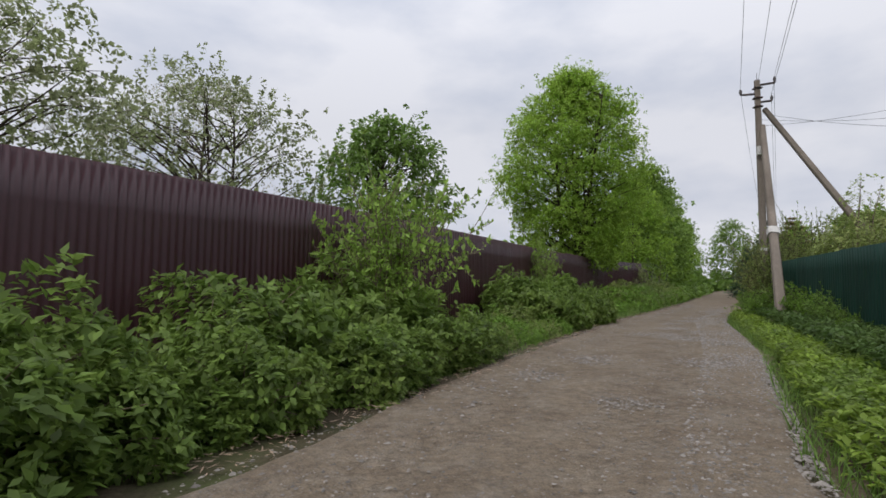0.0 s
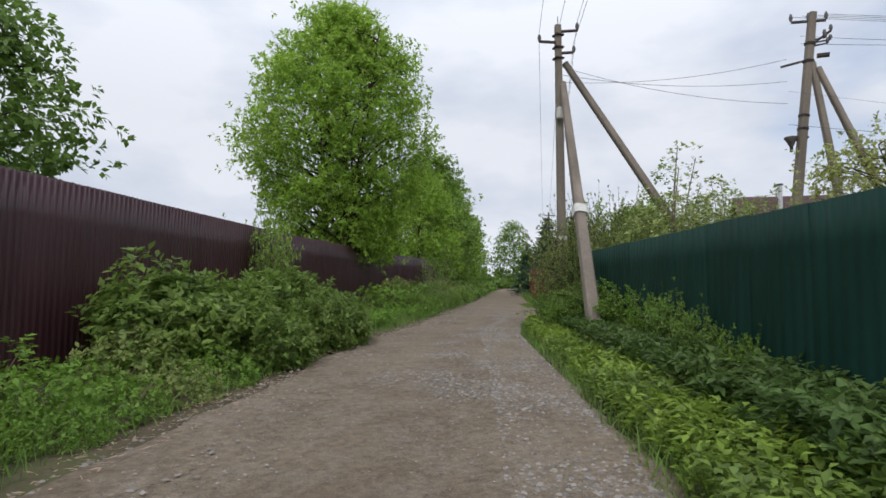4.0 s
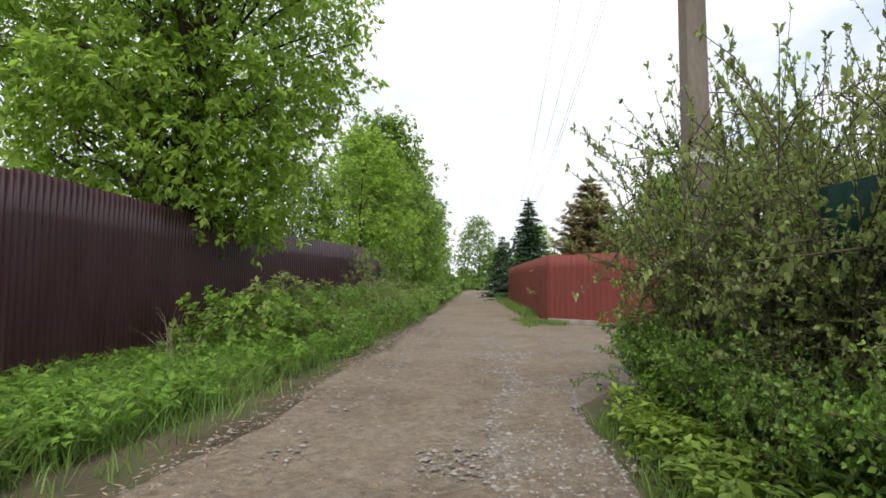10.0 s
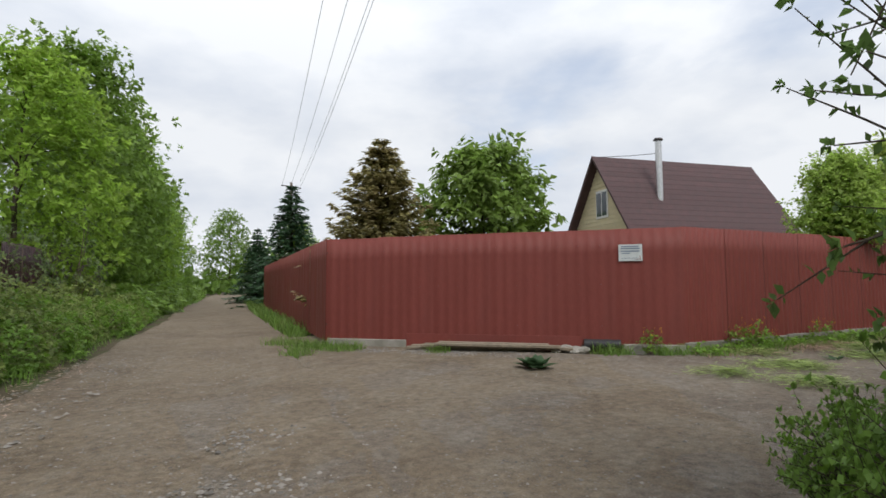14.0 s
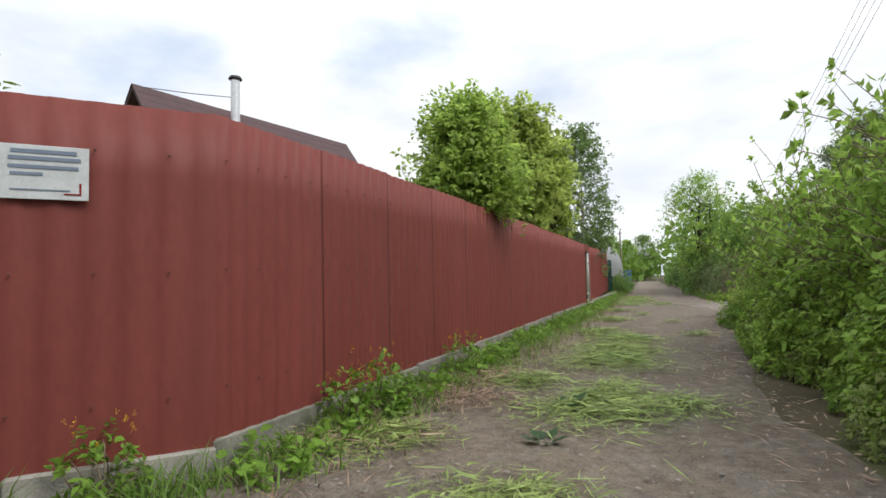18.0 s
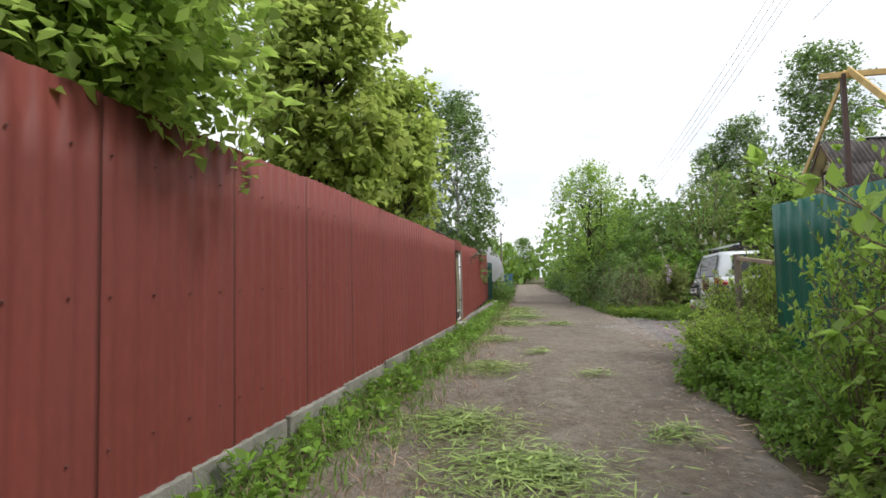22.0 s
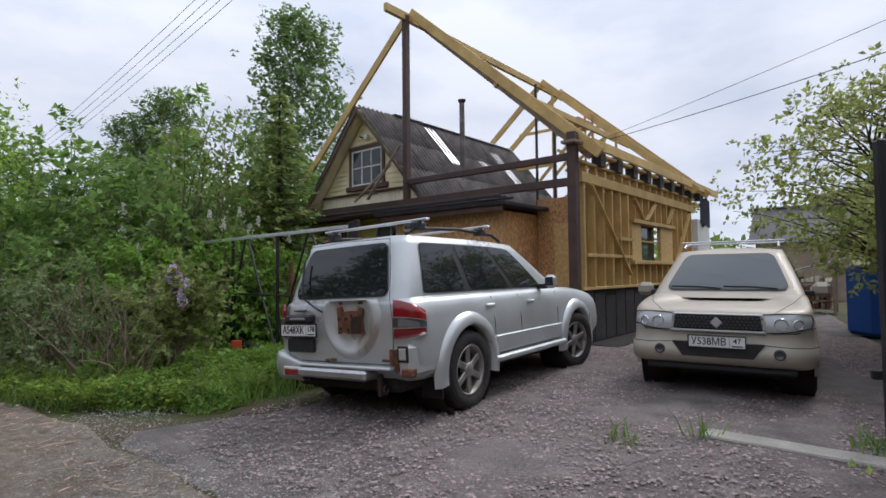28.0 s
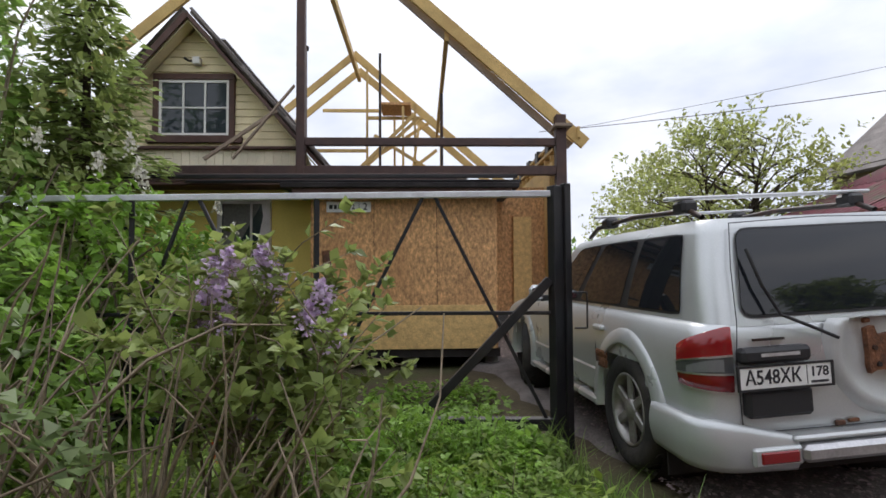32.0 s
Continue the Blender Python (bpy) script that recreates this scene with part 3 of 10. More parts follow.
ROAD_L = [(-8.5, -10), (-4.6, -2.5), (-1.8, 3.3), (1.0, 9.1), (3.0, 13.2), (5.8, 18.7), (8.2, 22.4), (10.2, 25.7), (14.4, 33), (22, 47), (40, 80), (60, 116)]
ROAD_R = [(-3.5, -10), (0.2, -1.5), (2.55, 3.4), (5.6, 9.25), (7.5, 13.4), (9.7, 18.4), (11.0, 20.7), (12.6, 23.0), (18.4, 32.6), (25.5, 46.2), (43.6, 78), (63.5, 114)]
LANE_L = [(13.5, 28.5), (19.6, 27.5), (20.6, 25.0), (24.0, 23.4), (27, 22.0), (31.3, 19.9), (36, 17.5), (46, 13.0), (51.75, 10.65), (63.4, 6.0), (73, 2.0), (104, -10.6)]
LANE_R = [(11.2, 21.2), (13.2, 22.3), (16.0, 22.0), (20.0, 21.3), (23.7, 20.0), (28.8, 17.3), (31.5, 15.6), (38.8, 12.35), (46.2, 9.25), (52.4, 7.0), (63.4, 2.9), (76, -2.4), (104, -13.6)]
FORE_L = [(12.6, 23.0), (15.5, 28.0), (18.9, 33.6)]
FORE_R = [(15.5, 22.0), (19.9, 26.0), (20.3, 33.0)]
make_ground()
strip("road", ROAD_L, ROAD_R, 420, 40, 0.035, M["dirt"], "packed dirt road with shallow wheel ruts", "road", 3, rough=0.004, ruts=((0.27, 0.03, 0.09), (0.62, 0.03, 0.09)))
strip("forecourt", FORE_L, FORE_R, 60, 40, 0.028, M["dirt"], "bare trodden earth in front of the red fence", "ground", 4, rough=0.006)
strip("lane", LANE_L, LANE_R, 320, 30, 0.031, M["dirt_lane"], "earth lane with a worn middle", "road", 5, rough=0.004, ruts=((0.3, 0.025, 0.1), (0.68, 0.025, 0.1)))
strip("driveway", [(30.3, 16.2), (29.7, 12.7), (28.4, 9.8), (27.0, 4.3), (25.0, -3)], [(36.2, 13.5), (35.3, 11.4), (34.5, 9.0), (33.2, 2.8), (30.6, -4.3)], 90, 40, 0.036, M["gravel_bed"], "crushed granite driveway in front of the house", "driveway", 6, rough=0.02)

# ---------------------------------------------------------------- fences
def sheet_mesh(name, width, height, pitch, depth, material, flat=0.45, seed=0):
    """A profiled steel sheet, standing along x, ribs facing -y, with a little buckle."""
    rng = np.random.default_rng(seed)
    n = int(round(width / pitch))
    xs, ys = [], []
    for i in range(n):
        x = i * pitch
        for u, d in ((0.0, 0), (flat, 0), (flat + 0.07, 1), (0.93, 1)):
            xs.append(x + u * pitch)
            ys.append(-depth * d)
    xs.append(width)
    ys.append(0.0)
    rows = 6
    zs = np.linspace(0, height, rows)
    X = np.tile(xs, (rows, 1))
    bow = 0.0015 * np.sin(np.linspace(0, np.pi, rows))[:, None] * rng.normal(size=(1, len(xs)))
    Y = np.tile(ys, (rows, 1)) + bow
    Z = np.tile(zs[:, None], (1, len(xs)))
    front = np.stack([X, Y, Z], -1).reshape(-1, 3)
    back = front + np.array([0, 0.003, 0])
    k = len(xs)
    i, j = np.meshgrid(np.arange(rows - 1), np.arange(k - 1), indexing="ij")
    q = np.stack([i * k + j, i * k + j + 1, (i + 1) * k + j + 1, (i + 1) * k + j], -1).reshape(-1, 4)
    rim = np.array([[(rows - 1) * k + a, (rows - 1) * k + a + 1, (rows - 1) * k + a + 1 + rows * k, (rows - 1) * k + a + rows * k] for a in range(k - 1)])
    return mesh_np(name, np.concatenate([front, back]), np.concatenate([q, q[:, ::-1] + rows * k, rim]), material)


def screw_mesh(width, height, pitch, rows, material):
    bm = bmesh.new()
    n = int(round(width / pitch))
    for z in rows:
        for i in range(0, n, 2):
            x = (i + 0.7) * pitch
            m = Matrix.Translation((x, -0.026, z)) @ Matrix.Rotation(radians(90), 4, "X")
            bmesh.ops.create_cone(bm, cap_ends=True, segments=6, radius1=0.009, radius2=0.006, depth=0.008, matrix=m)
    return bm_mesh("screw_row", bm, material)


def fence(name, line, z_off, height, sheet_w, pitch, depth, material, label, group, post_mat, screws=True, wobble=0.012, flip=False, fall=None):
    """Panels of profiled sheet along a line; ribs face the right-hand side of the line, or the left with flip."""
    rng = random.Random(name)
    root = thing(name, label=label, category="fence", group=group)
    me = [sheet_mesh("panel", sheet_w, height, pitch, depth, material, seed=s) for s in range(3)]
    sc = screw_mesh(sheet_w, height, pitch, (0.35, height * 0.52, height - 0.3), M["screw_" + material.name] if "screw_" + material.name in M else material) if screws else None
    post = bm_mesh("post", box_bm(-0.03, 0.045, -0.5, 0.03, 0.105, height - 0.08, 0.004), post_mat)
    rail = bm_mesh("rail", box_bm(0, 0.012, -0.02, sheet_w, 0.045, 0.02), post_mat)
    pts = [Vector(p) for p in line]
    if flip:
        pts = pts[::-1]
    for a, b in zip(pts, pts[1:]):
        L = (b - a).length
        n = max(1, int(round(L / (sheet_w - 0.02))))
        d = (b - a) / L
        ang = math.degrees(math.atan2(d.y, d.x))
        for i in range(n):
            p = a + d * (L * i / n)
            s = L / n / (sheet_w - 0.02)
            base = gz(p.x) + z_off
            turn = pose(p.x, p.y, base + rng.uniform(-wobble, wobble), rng.uniform(-0.18, 0.18), rng.uniform(-0.12, 0.12), ang + rng.uniform(-0.12, 0.12))
            turn = turn @ Matrix.Translation((0, -0.004 * (i % 2), 0))
            m = turn @ Matrix.Diagonal((s, 1, 1 - (fall[1] * (p.x - fall[0]) / height if fall else 0), 1))
            o = part("panel", rng.choice(me), None, root)
            o.matrix_basis = m
            if sc:
                tagged(part("screw_row", sc, None, o), kind="stuff")
            for zr in (0.35, height - 0.3):
                r = part("rail", rail, None, root)
                r.matrix_basis = m @ Matrix.Translation((0, 0, zr))
            if i % 2 == 0:
                o3 = part("post", post, None, root)
                o3.matrix_basis = m
    return root


M["screw_oxide_red_sheet"] = flat_mat("painted_screw", (0.10, 0.035, 0.03), 0.5)
M["screw_teal_green_sheet"] = flat_mat("green_screw", (0.01, 0.05, 0.04), 0.5)
BROWN_A = [(-10.2, -5.0), (-4.9, 5.2), (-2.0, 10.06), (-0.16, 13.9), (3.72, 21.84)]
BROWN_B = [(3.75, 21.9), (4.95, 23.5), (9.84, 32.3), (13.6, 37.0)]
BROWN_C = [(14.3, 39.0), (20.5, 50.5)]
fence("corrugated_fence", BROWN_A, 0.05, 2.78, 1.15, 0.115, 0.012, M["brown_sheet"], "tall dark maroon corrugated steel fence behind the hedge", "maroon fences", M["dark_metal"], screws=False)
fence("corrugated_fence", BROWN_B, 0.05, 2.72, 1.15, 0.115, 0.022, M["brown_sheet"], "tall dark maroon ribbed steel fence, dented at its top edge", "maroon fences", M["dark_metal"], screws=False, wobble=0.03)
fence("corrugated_fence", BROWN_C, 0.05, 2.45, 1.15, 0.115, 0.022, M["brown_sheet"], "dark maroon ribbed steel fence half hidden by bushes", "maroon fences", M["dark_metal"], screws=False, wobble=0.03)
GREEN = [(2.2, -5.0), (7.0, 7.0), (11.9, 19.05)]
fence("corrugated_fence", GREEN, 0.06, 2.06, 1.15, 0.19, 0.006, M["green_sheet"], "dark green profiled steel fence behind the verge", "green fences", M["dark_metal"], screws=False, flip=True)
RED_FRONT = [(26.8, 47.3), (18.3, 31.35), (21.35, 24.98)]


def front(s, off=0.0):
    """A point of the red front fence, s metres from its corner by the lane and off metres out to the forecourt."""
    return 21.35 - 0.432 * s - 0.902 * off, 24.98 + 0.902 * s - 0.432 * off



fence("corrugated_fence", RED_FRONT, 0.12, 2.16, 1.15, 0.19, 0.007, M["red_sheet"], "oxide red profiled steel fence facing the earth forecourt", "red fences", M["dark_metal"], flip=False)
fence("corrugated_fence", [(21.35, 24.98), (35.69, 18.29)], 0.17, 2.13, 1.15, 0.15, 0.013, M["red_sheet"], "oxide red profiled steel fence along the lane on a concrete footing", "red fences", M["dark_metal"], fall=(22.0, 0.0125))
fence("corrugated_fence", [(36.56, 17.90), (49.6, 12.83)], 0.2, 1.93, 1.15, 0.15, 0.013, M["red_sheet"], "oxide red profiled steel fence beyond the wicket door", "red fences", M["dark_metal"], fall=(36.5, -0.029))
fence("corrugated_fence", [(49.75, 12.75), (52.0, 11.75)], 0.1, 1.95, 1.15, 0.19, 0.012, M["green_sheet"], "dark green sheet fence overgrown by shrubs", "green fences", M["dark_metal"], screws=False)
fence("corrugated_fence", [(24.2, 17.62), (28.72, 16.33)], 0.0, 2.05, 1.15, 0.19, 0.016, M["teal_sheet"], "teal green profiled steel fence ending beside the driveway", "green fences", M["dark_metal"], screws=False, flip=True)
fence("corrugated_fence", [(16.5, 19.3), (24.2, 17.62)], 0.0, 2.0, 1.15, 0.19, 0.016, M["teal_sheet"], "teal green steel fence hidden by tall shrubs", "green fences", M["dark_metal"], screws=False, flip=True)

# ---------------------------------------------------------------- parked cars
def silver_mat(name, color, metal=0.55, rough=0.34):
    return mat(name, color, rough, metal, var=0.05, scale=1.5, fine=120, bump=0.02, bump_scale=300, stain=tuple(c * 0.72 for c in color), stain_amount=0.35, stain_scale=1.7, spec=0.5, coat=0.15)


M["silver"] = silver_mat("dusty_silver_paint", (0.52, 0.54, 0.54), 0.5, 0.33)
M["stained_silver"] = mat("rust_stained_silver", (0.52, 0.535, 0.53), 0.45, 0.35, var=0.07, scale=3, fine=120, bump=0.05, bump_scale=200, stain=(0.22, 0.15, 0.09), stain_amount=0.75, stain_scale=2.6, stretch=(1, 1.6, 0.8))
M["gold"] = silver_mat("beige_metallic_paint", (0.37, 0.33, 0.265), 0.3, 0.55)
M["car_glass"] = glass_mat("tinted_car_glass", (0.012, 0.014, 0.017), 0.03, 0.5)
M["pale_glass"] = glass_mat("windscreen_glass", (0.06, 0.07, 0.072), 0.06)
M["mirror"] = flat_mat("mirror_glass", (0.62, 0.66, 0.70), 0.06, 1.0)
M["black_plastic"] = flat_mat("black_plastic", (0.022, 0.022, 0.024), 0.55)
M["rubber"] = mat("rubber", (0.022, 0.021, 0.02), 0.85, var=0.2, bump=0.3, stain=(0.07, 0.06, 0.05), stain_amount=0.5, stain_scale=5)
M["alloy"] = mat("dull_alloy", (0.36, 0.35, 0.33), 0.45, 0.7, var=0.15, bump=0.1, stain=(0.14, 0.11, 0.08), stain_amount=0.5, stain_scale=6)
M["red_lamp"] = flat_mat("red_lamp_glass", (0.22, 0.010, 0.012), 0.12, coat=0.4)
M["clear_lamp"] = flat_mat("clear_lamp_glass", (0.34, 0.35, 0.35), 0.12, coat=0.6)
M["dull_chrome"] = mat("dull_chrome", (0.50, 0.50, 0.51), 0.38, 0.9, var=0.15, bump=0.06, stain=(0.25, 0.22, 0.2), stain_amount=0.5, stain_scale=3)
M["smoked_lamp"] = flat_mat("smoked_lamp_glass", (0.06, 0.062, 0.065), 0.12, coat=0.5)
M["zinc_dark"] = flat_mat("dark_grille_metal", (0.10, 0.10, 0.105), 0.35, 0.6)
M["grey_lamp"] = flat_mat("grey_lamp_glass", (0.15, 0.155, 0.16), 0.1, coat=0.6)
M["lamp_lens"] = flat_mat("headlamp_lens", (0.40, 0.415, 0.42), 0.16, coat=0.8)
M["chrome"] = flat_mat("chrome", (0.75, 0.75, 0.76), 0.15, 1.0)


def loop_pts(x0, x1, hw, r, n=14, k=5):
    """A rounded rectangle seen from above: rear, left side, front, right side; n points a side, k a corner."""
    P = []
    def arc(cx, cy, a0):
        for i in range(1, k):
            a = a0 - math.pi / 2 * i / k
            P.append((cx + r * math.cos(a), cy + r * math.sin(a)))
    for i in range(n):
        P.append((x0, -(hw - r) + 2 * (hw - r) * i / (n - 1)))
    arc(x0 + r, hw - r, math.pi)
    for i in range(n):
        P.append((x0 + r + (x1 - x0 - 2 * r) * i / (n - 1), hw))
    arc(x1 - r, hw - r, math.pi / 2)
    for i in range(n):
        P.append((x1, (hw - r) - 2 * (hw - r) * i / (n - 1)))
    arc(x1 - r, -(hw - r), 0)
    for i in range(n):
        P.append((x1 - r - (x1 - x0 - 2 * r) * i / (n - 1), -hw))
    arc(x0 + r, -(hw - r), -math.pi / 2)
    return np.array(P)


def shell(rings, cap_rows=0, crown=0.0, hole=None):
    """Quads between rings of points; an optional crowned cap on the last ring. hole(p): faces to leave out."""
    bm = bmesh.new()
    V = [[bm.verts.new(p) for p in r] for r in rings]
    if cap_rows:
        last = np.array(rings[-1])
        c = last.mean(0)
        for q in range(1, cap_rows + 1):
            f = q / (cap_rows + 1)
            ring = last * (1 - f) + np.array([last[:, 0] * (1 - f) + c[0] * f, last[:, 1] * (1 - f), last[:, 2]]).T * f
            ring = np.stack([last[:, 0] * (1 - f) + c[0] * f, last[:, 1] * (1 - f), last[:, 2] + crown * (1 - (1 - f) ** 2)], 1)
            V.append([bm.verts.new(p) for p in ring])
    n = len(V[0])
    for a, b in zip(V, V[1:]):
        for i in range(n):
            j = (i + 1) % n
            mid = (a[i].co + b[j].co) / 2
            if hole and hole(mid):
                continue
            bm.faces.new((a[i], a[j], b[j], b[i]))
    if cap_rows:
        bm.faces.new(V[-1])
    return bm


def patch(bel, roof, i0, i1, v0, v1, off, rows=10, bulge=0.03, corner=0.28):
    """A pane on the cabin with rounded corners: ring points i0..i1, from v0 to v1 between belt and roof, pushed out by off."""
    n = len(bel)
    idx = [i % n for i in range(i0, i1 + 1)]
    lower, upper = np.array([bel[i] for i in idx]), np.array([roof[i] for i in idx])
    c = (np.array(bel).mean(0) + np.array(roof).mean(0)) / 2
    half_w, half_h = np.linalg.norm(lower[-1] - lower[0]) / 2, np.linalg.norm(upper[0] - lower[0]) * (v1 - v0) / 2
    ru, rv = min(0.9, corner * min(half_w, half_h) / half_w), min(0.9, corner * min(half_w, half_h) / half_h)
    side = abs(lower[0][1] - lower[-1][1]) < 0.3
    cols = max(8, len(idx))
    bm = bmesh.new()
    g = []
    for r in range(rows + 1):
        row = []
        for q in range(cols + 1):
            u, w = 2 * q / cols - 1, 2 * r / rows - 1
            du, dv = (abs(u) - 1 + ru) / ru, (abs(w) - 1 + rv) / rv
            if du > 0 and dv > 0:
                k = max(du, dv) / math.hypot(du, dv)
                u, w = math.copysign(1 - ru + ru * du * k, u), math.copysign(1 - rv + rv * dv * k, w)
            f = (u + 1) / 2 * (len(idx) - 1)
            i = min(int(f), len(idx) - 2)
            v = v0 + (v1 - v0) * (w + 1) / 2
            lo, hi = lower[i] * (1 - f + i) + lower[i + 1] * (f - i), upper[i] * (1 - f + i) + upper[i + 1] * (f - i)
            p = lo * (1 - v) + hi * v
            d = np.array([0, math.copysign(1, p[1]), 0.35]) if side else np.array([math.copysign(1, p[0] - c[0]), 0, 0.35])
            d = d / np.linalg.norm(d)
            row.append(bm.verts.new(p + d * (off + bulge * 4 * v * (1 - v) * 0.5)))
        g.append(row)
    for a, b in zip(g, g[1:]):
        for i in range(cols):
            bm.faces.new((a[i], a[i + 1], b[i + 1], b[i]))
    return bm


def lathe_mesh(name, prof, material, segs=32, smooth=True):
    """Revolves (radius, y) points about the y axis."""
    prof = np.array(prof, float)
    a = np.linspace(0, 2 * np.pi, segs, endpoint=False)
    V = np.stack([prof[:, None, 0] * np.cos(a), np.repeat(prof[:, 1:2], segs, 1), prof[:, None, 0] * np.sin(a)], -1).reshape(-1, 3)
    n = len(prof)
    i, j = np.meshgrid(np.arange(n - 1), np.arange(segs), indexing="ij")
    jn = (j + 1) % segs
    F = np.stack([i * segs + j, i * segs + jn, (i + 1) * segs + jn, (i + 1) * segs + j], -1).reshape(-1, 4)
    return mesh_np(name, V, F, material, smooth)


def wheel_meshes(R, width, spokes):
    w = width / 2
    tyre = lathe_mesh("tyre", [(R * 0.62, w * 0.8), (R * 0.72, w * 0.98), (R * 0.9, w), (R * 0.975, w * 0.85), (R, w * 0.6), (R, -w * 0.6), (R * 0.975, -w * 0.85), (R * 0.9, -w), (R * 0.72, -w * 0.98), (R * 0.62, -w * 0.8)], M["rubber"], 40)
    bm = bmesh.new()
    for i in range(40):
        a = 2 * math.pi * i / 40
        m = Matrix.Rotation(-a, 4, "Y") @ Matrix.Translation((R - 0.001, 0, 0)) @ Matrix.Rotation(0.35 if i % 2 else -0.35, 4, "X")
        bmesh.ops.create_cube(bm, size=1, matrix=m @ Matrix.Diagonal((0.012, width * 0.6, 0.018, 1)))
    tread = bm_mesh("tread", bm, M["rubber"])
    rim = lathe_mesh("rim", [(R * 0.60, -w * 0.8), (R * 0.56, -w * 0.3), (R * 0.55, w * 0.5), (R * 0.60, w * 0.72), (R * 0.65, w * 0.86), (R * 0.62, w * 0.92), (R * 0.59, w * 0.8)], M["alloy"], 40)
    sm = bmesh.new()
    for i in range(spokes):
        a = 2 * math.pi * i / spokes
        m = Matrix.Rotation(a, 4, "Y") @ Matrix.Translation((R * 0.33, w * 0.62, 0))
        bmesh.ops.create_cube(sm, size=1, matrix=m @ Matrix.Diagonal((R * 0.54, 0.03, R * 0.17, 1)))
    bmesh.ops.bevel(sm, geom=sm.edges[:], offset=0.008, segments=1, affect="EDGES")
    spoke = bm_mesh("spokes", sm, M["alloy"])
    hub = lathe_mesh("hub", [(0.001, w * 0.85), (R * 0.16, w * 0.82), (R * 0.2, w * 0.7), (R * 0.2, w * 0.3)], M["alloy"], 24)
    back = lathe_mesh("brake_disc", [(0.001, w * 0.1), (R * 0.56, w * 0.1)], M["dark_metal"], 24)
    return tyre, tread, rim, spoke, hub, back


def add_wheel(parent, meshes, x, y, z, outward, steer=0.0):
    e = new("wheel")
    e.parent = parent
    e.matrix_basis = pose(x, y, z, 0, 17 * (x + 1), (0 if outward > 0 else 180) + steer)
    for nm, me in zip(("tyre", "tread", "rim", "spoke_wheel", "hub", "brake_disc"), meshes):
        part(nm, me, None, e)


def arch_mesh(name, R, r2, width, material, a0=-12, a1=192, n=22):
    """A wheel-arch flare: a lip of half a ring, standing in the xz plane, y outward."""
    bm = bmesh.new()
    rows = []
    for i in range(n + 1):
        a = radians(a0 + (a1 - a0) * i / n)
        c, s = math.cos(a), math.sin(a)
        rows.append([bm.verts.new((c * r, y, s * r)) for r, y in ((R, -0.08), (R, width * 0.95), (R + 0.015, width), (r2, width * 0.75), (r2 + 0.03, -0.02))])
    for a, b in zip(rows, rows[1:]):
        for i in range(4):
            bm.faces.new((a[i], a[i + 1], b[i + 1], b[i]))
    return bm_mesh(name, bm, material, True)


def well_mesh(R, depth):
    return lathe_mesh("wheel_well", [(0.001, -depth), (R, -depth), (R, 0.0)], M["dark_void"], 28)


def number_plate(parent, m, main, region, frame_mat):
    p = part("number_plate", box_bm(-0.26, -0.006, -0.056, 0.26, 0.0, 0.056, 0.003), M["white_plate"], parent, "white number plate with black characters")
    p.matrix_basis = m
    bm = bmesh.new()
    for a, b, c, d in ((-0.272, -0.066, 0.272, -0.056), (-0.272, 0.056, 0.272, 0.066), (-0.272, -0.056, -0.26, 0.056), (0.26, -0.056, 0.272, 0.056)):
        box(bm, a, -0.011, b, c, 0.002, d)
    part("plate_frame", bm, frame_mat, p)
    sep = part("divider", box_bm(0.118, -0.008, -0.05, 0.121, -0.005, 0.05), M["ink"], p)
    stand = Matrix.Rotation(radians(90), 4, "X")
    t = part("lettering", text_mesh("lettering", main, 0.105, M["ink"], 0.002, 0.001), None, p)
    t.matrix_basis = Matrix.Translation((-0.072, -0.007, 0.0)) @ stand @ Matrix.Diagonal((0.86, 1, 1, 1))
    t2 = part("lettering", text_mesh("lettering", region, 0.072, M["ink"], 0.002, 0.001), None, p)
    t2.matrix_basis = Matrix.Translation((0.19, -0.007, 0.012)) @ stand
    part("stripe", box_bm(0.14, -0.008, -0.044, 0.24, -0.005, -0.032), M["ink"], p)
    return p


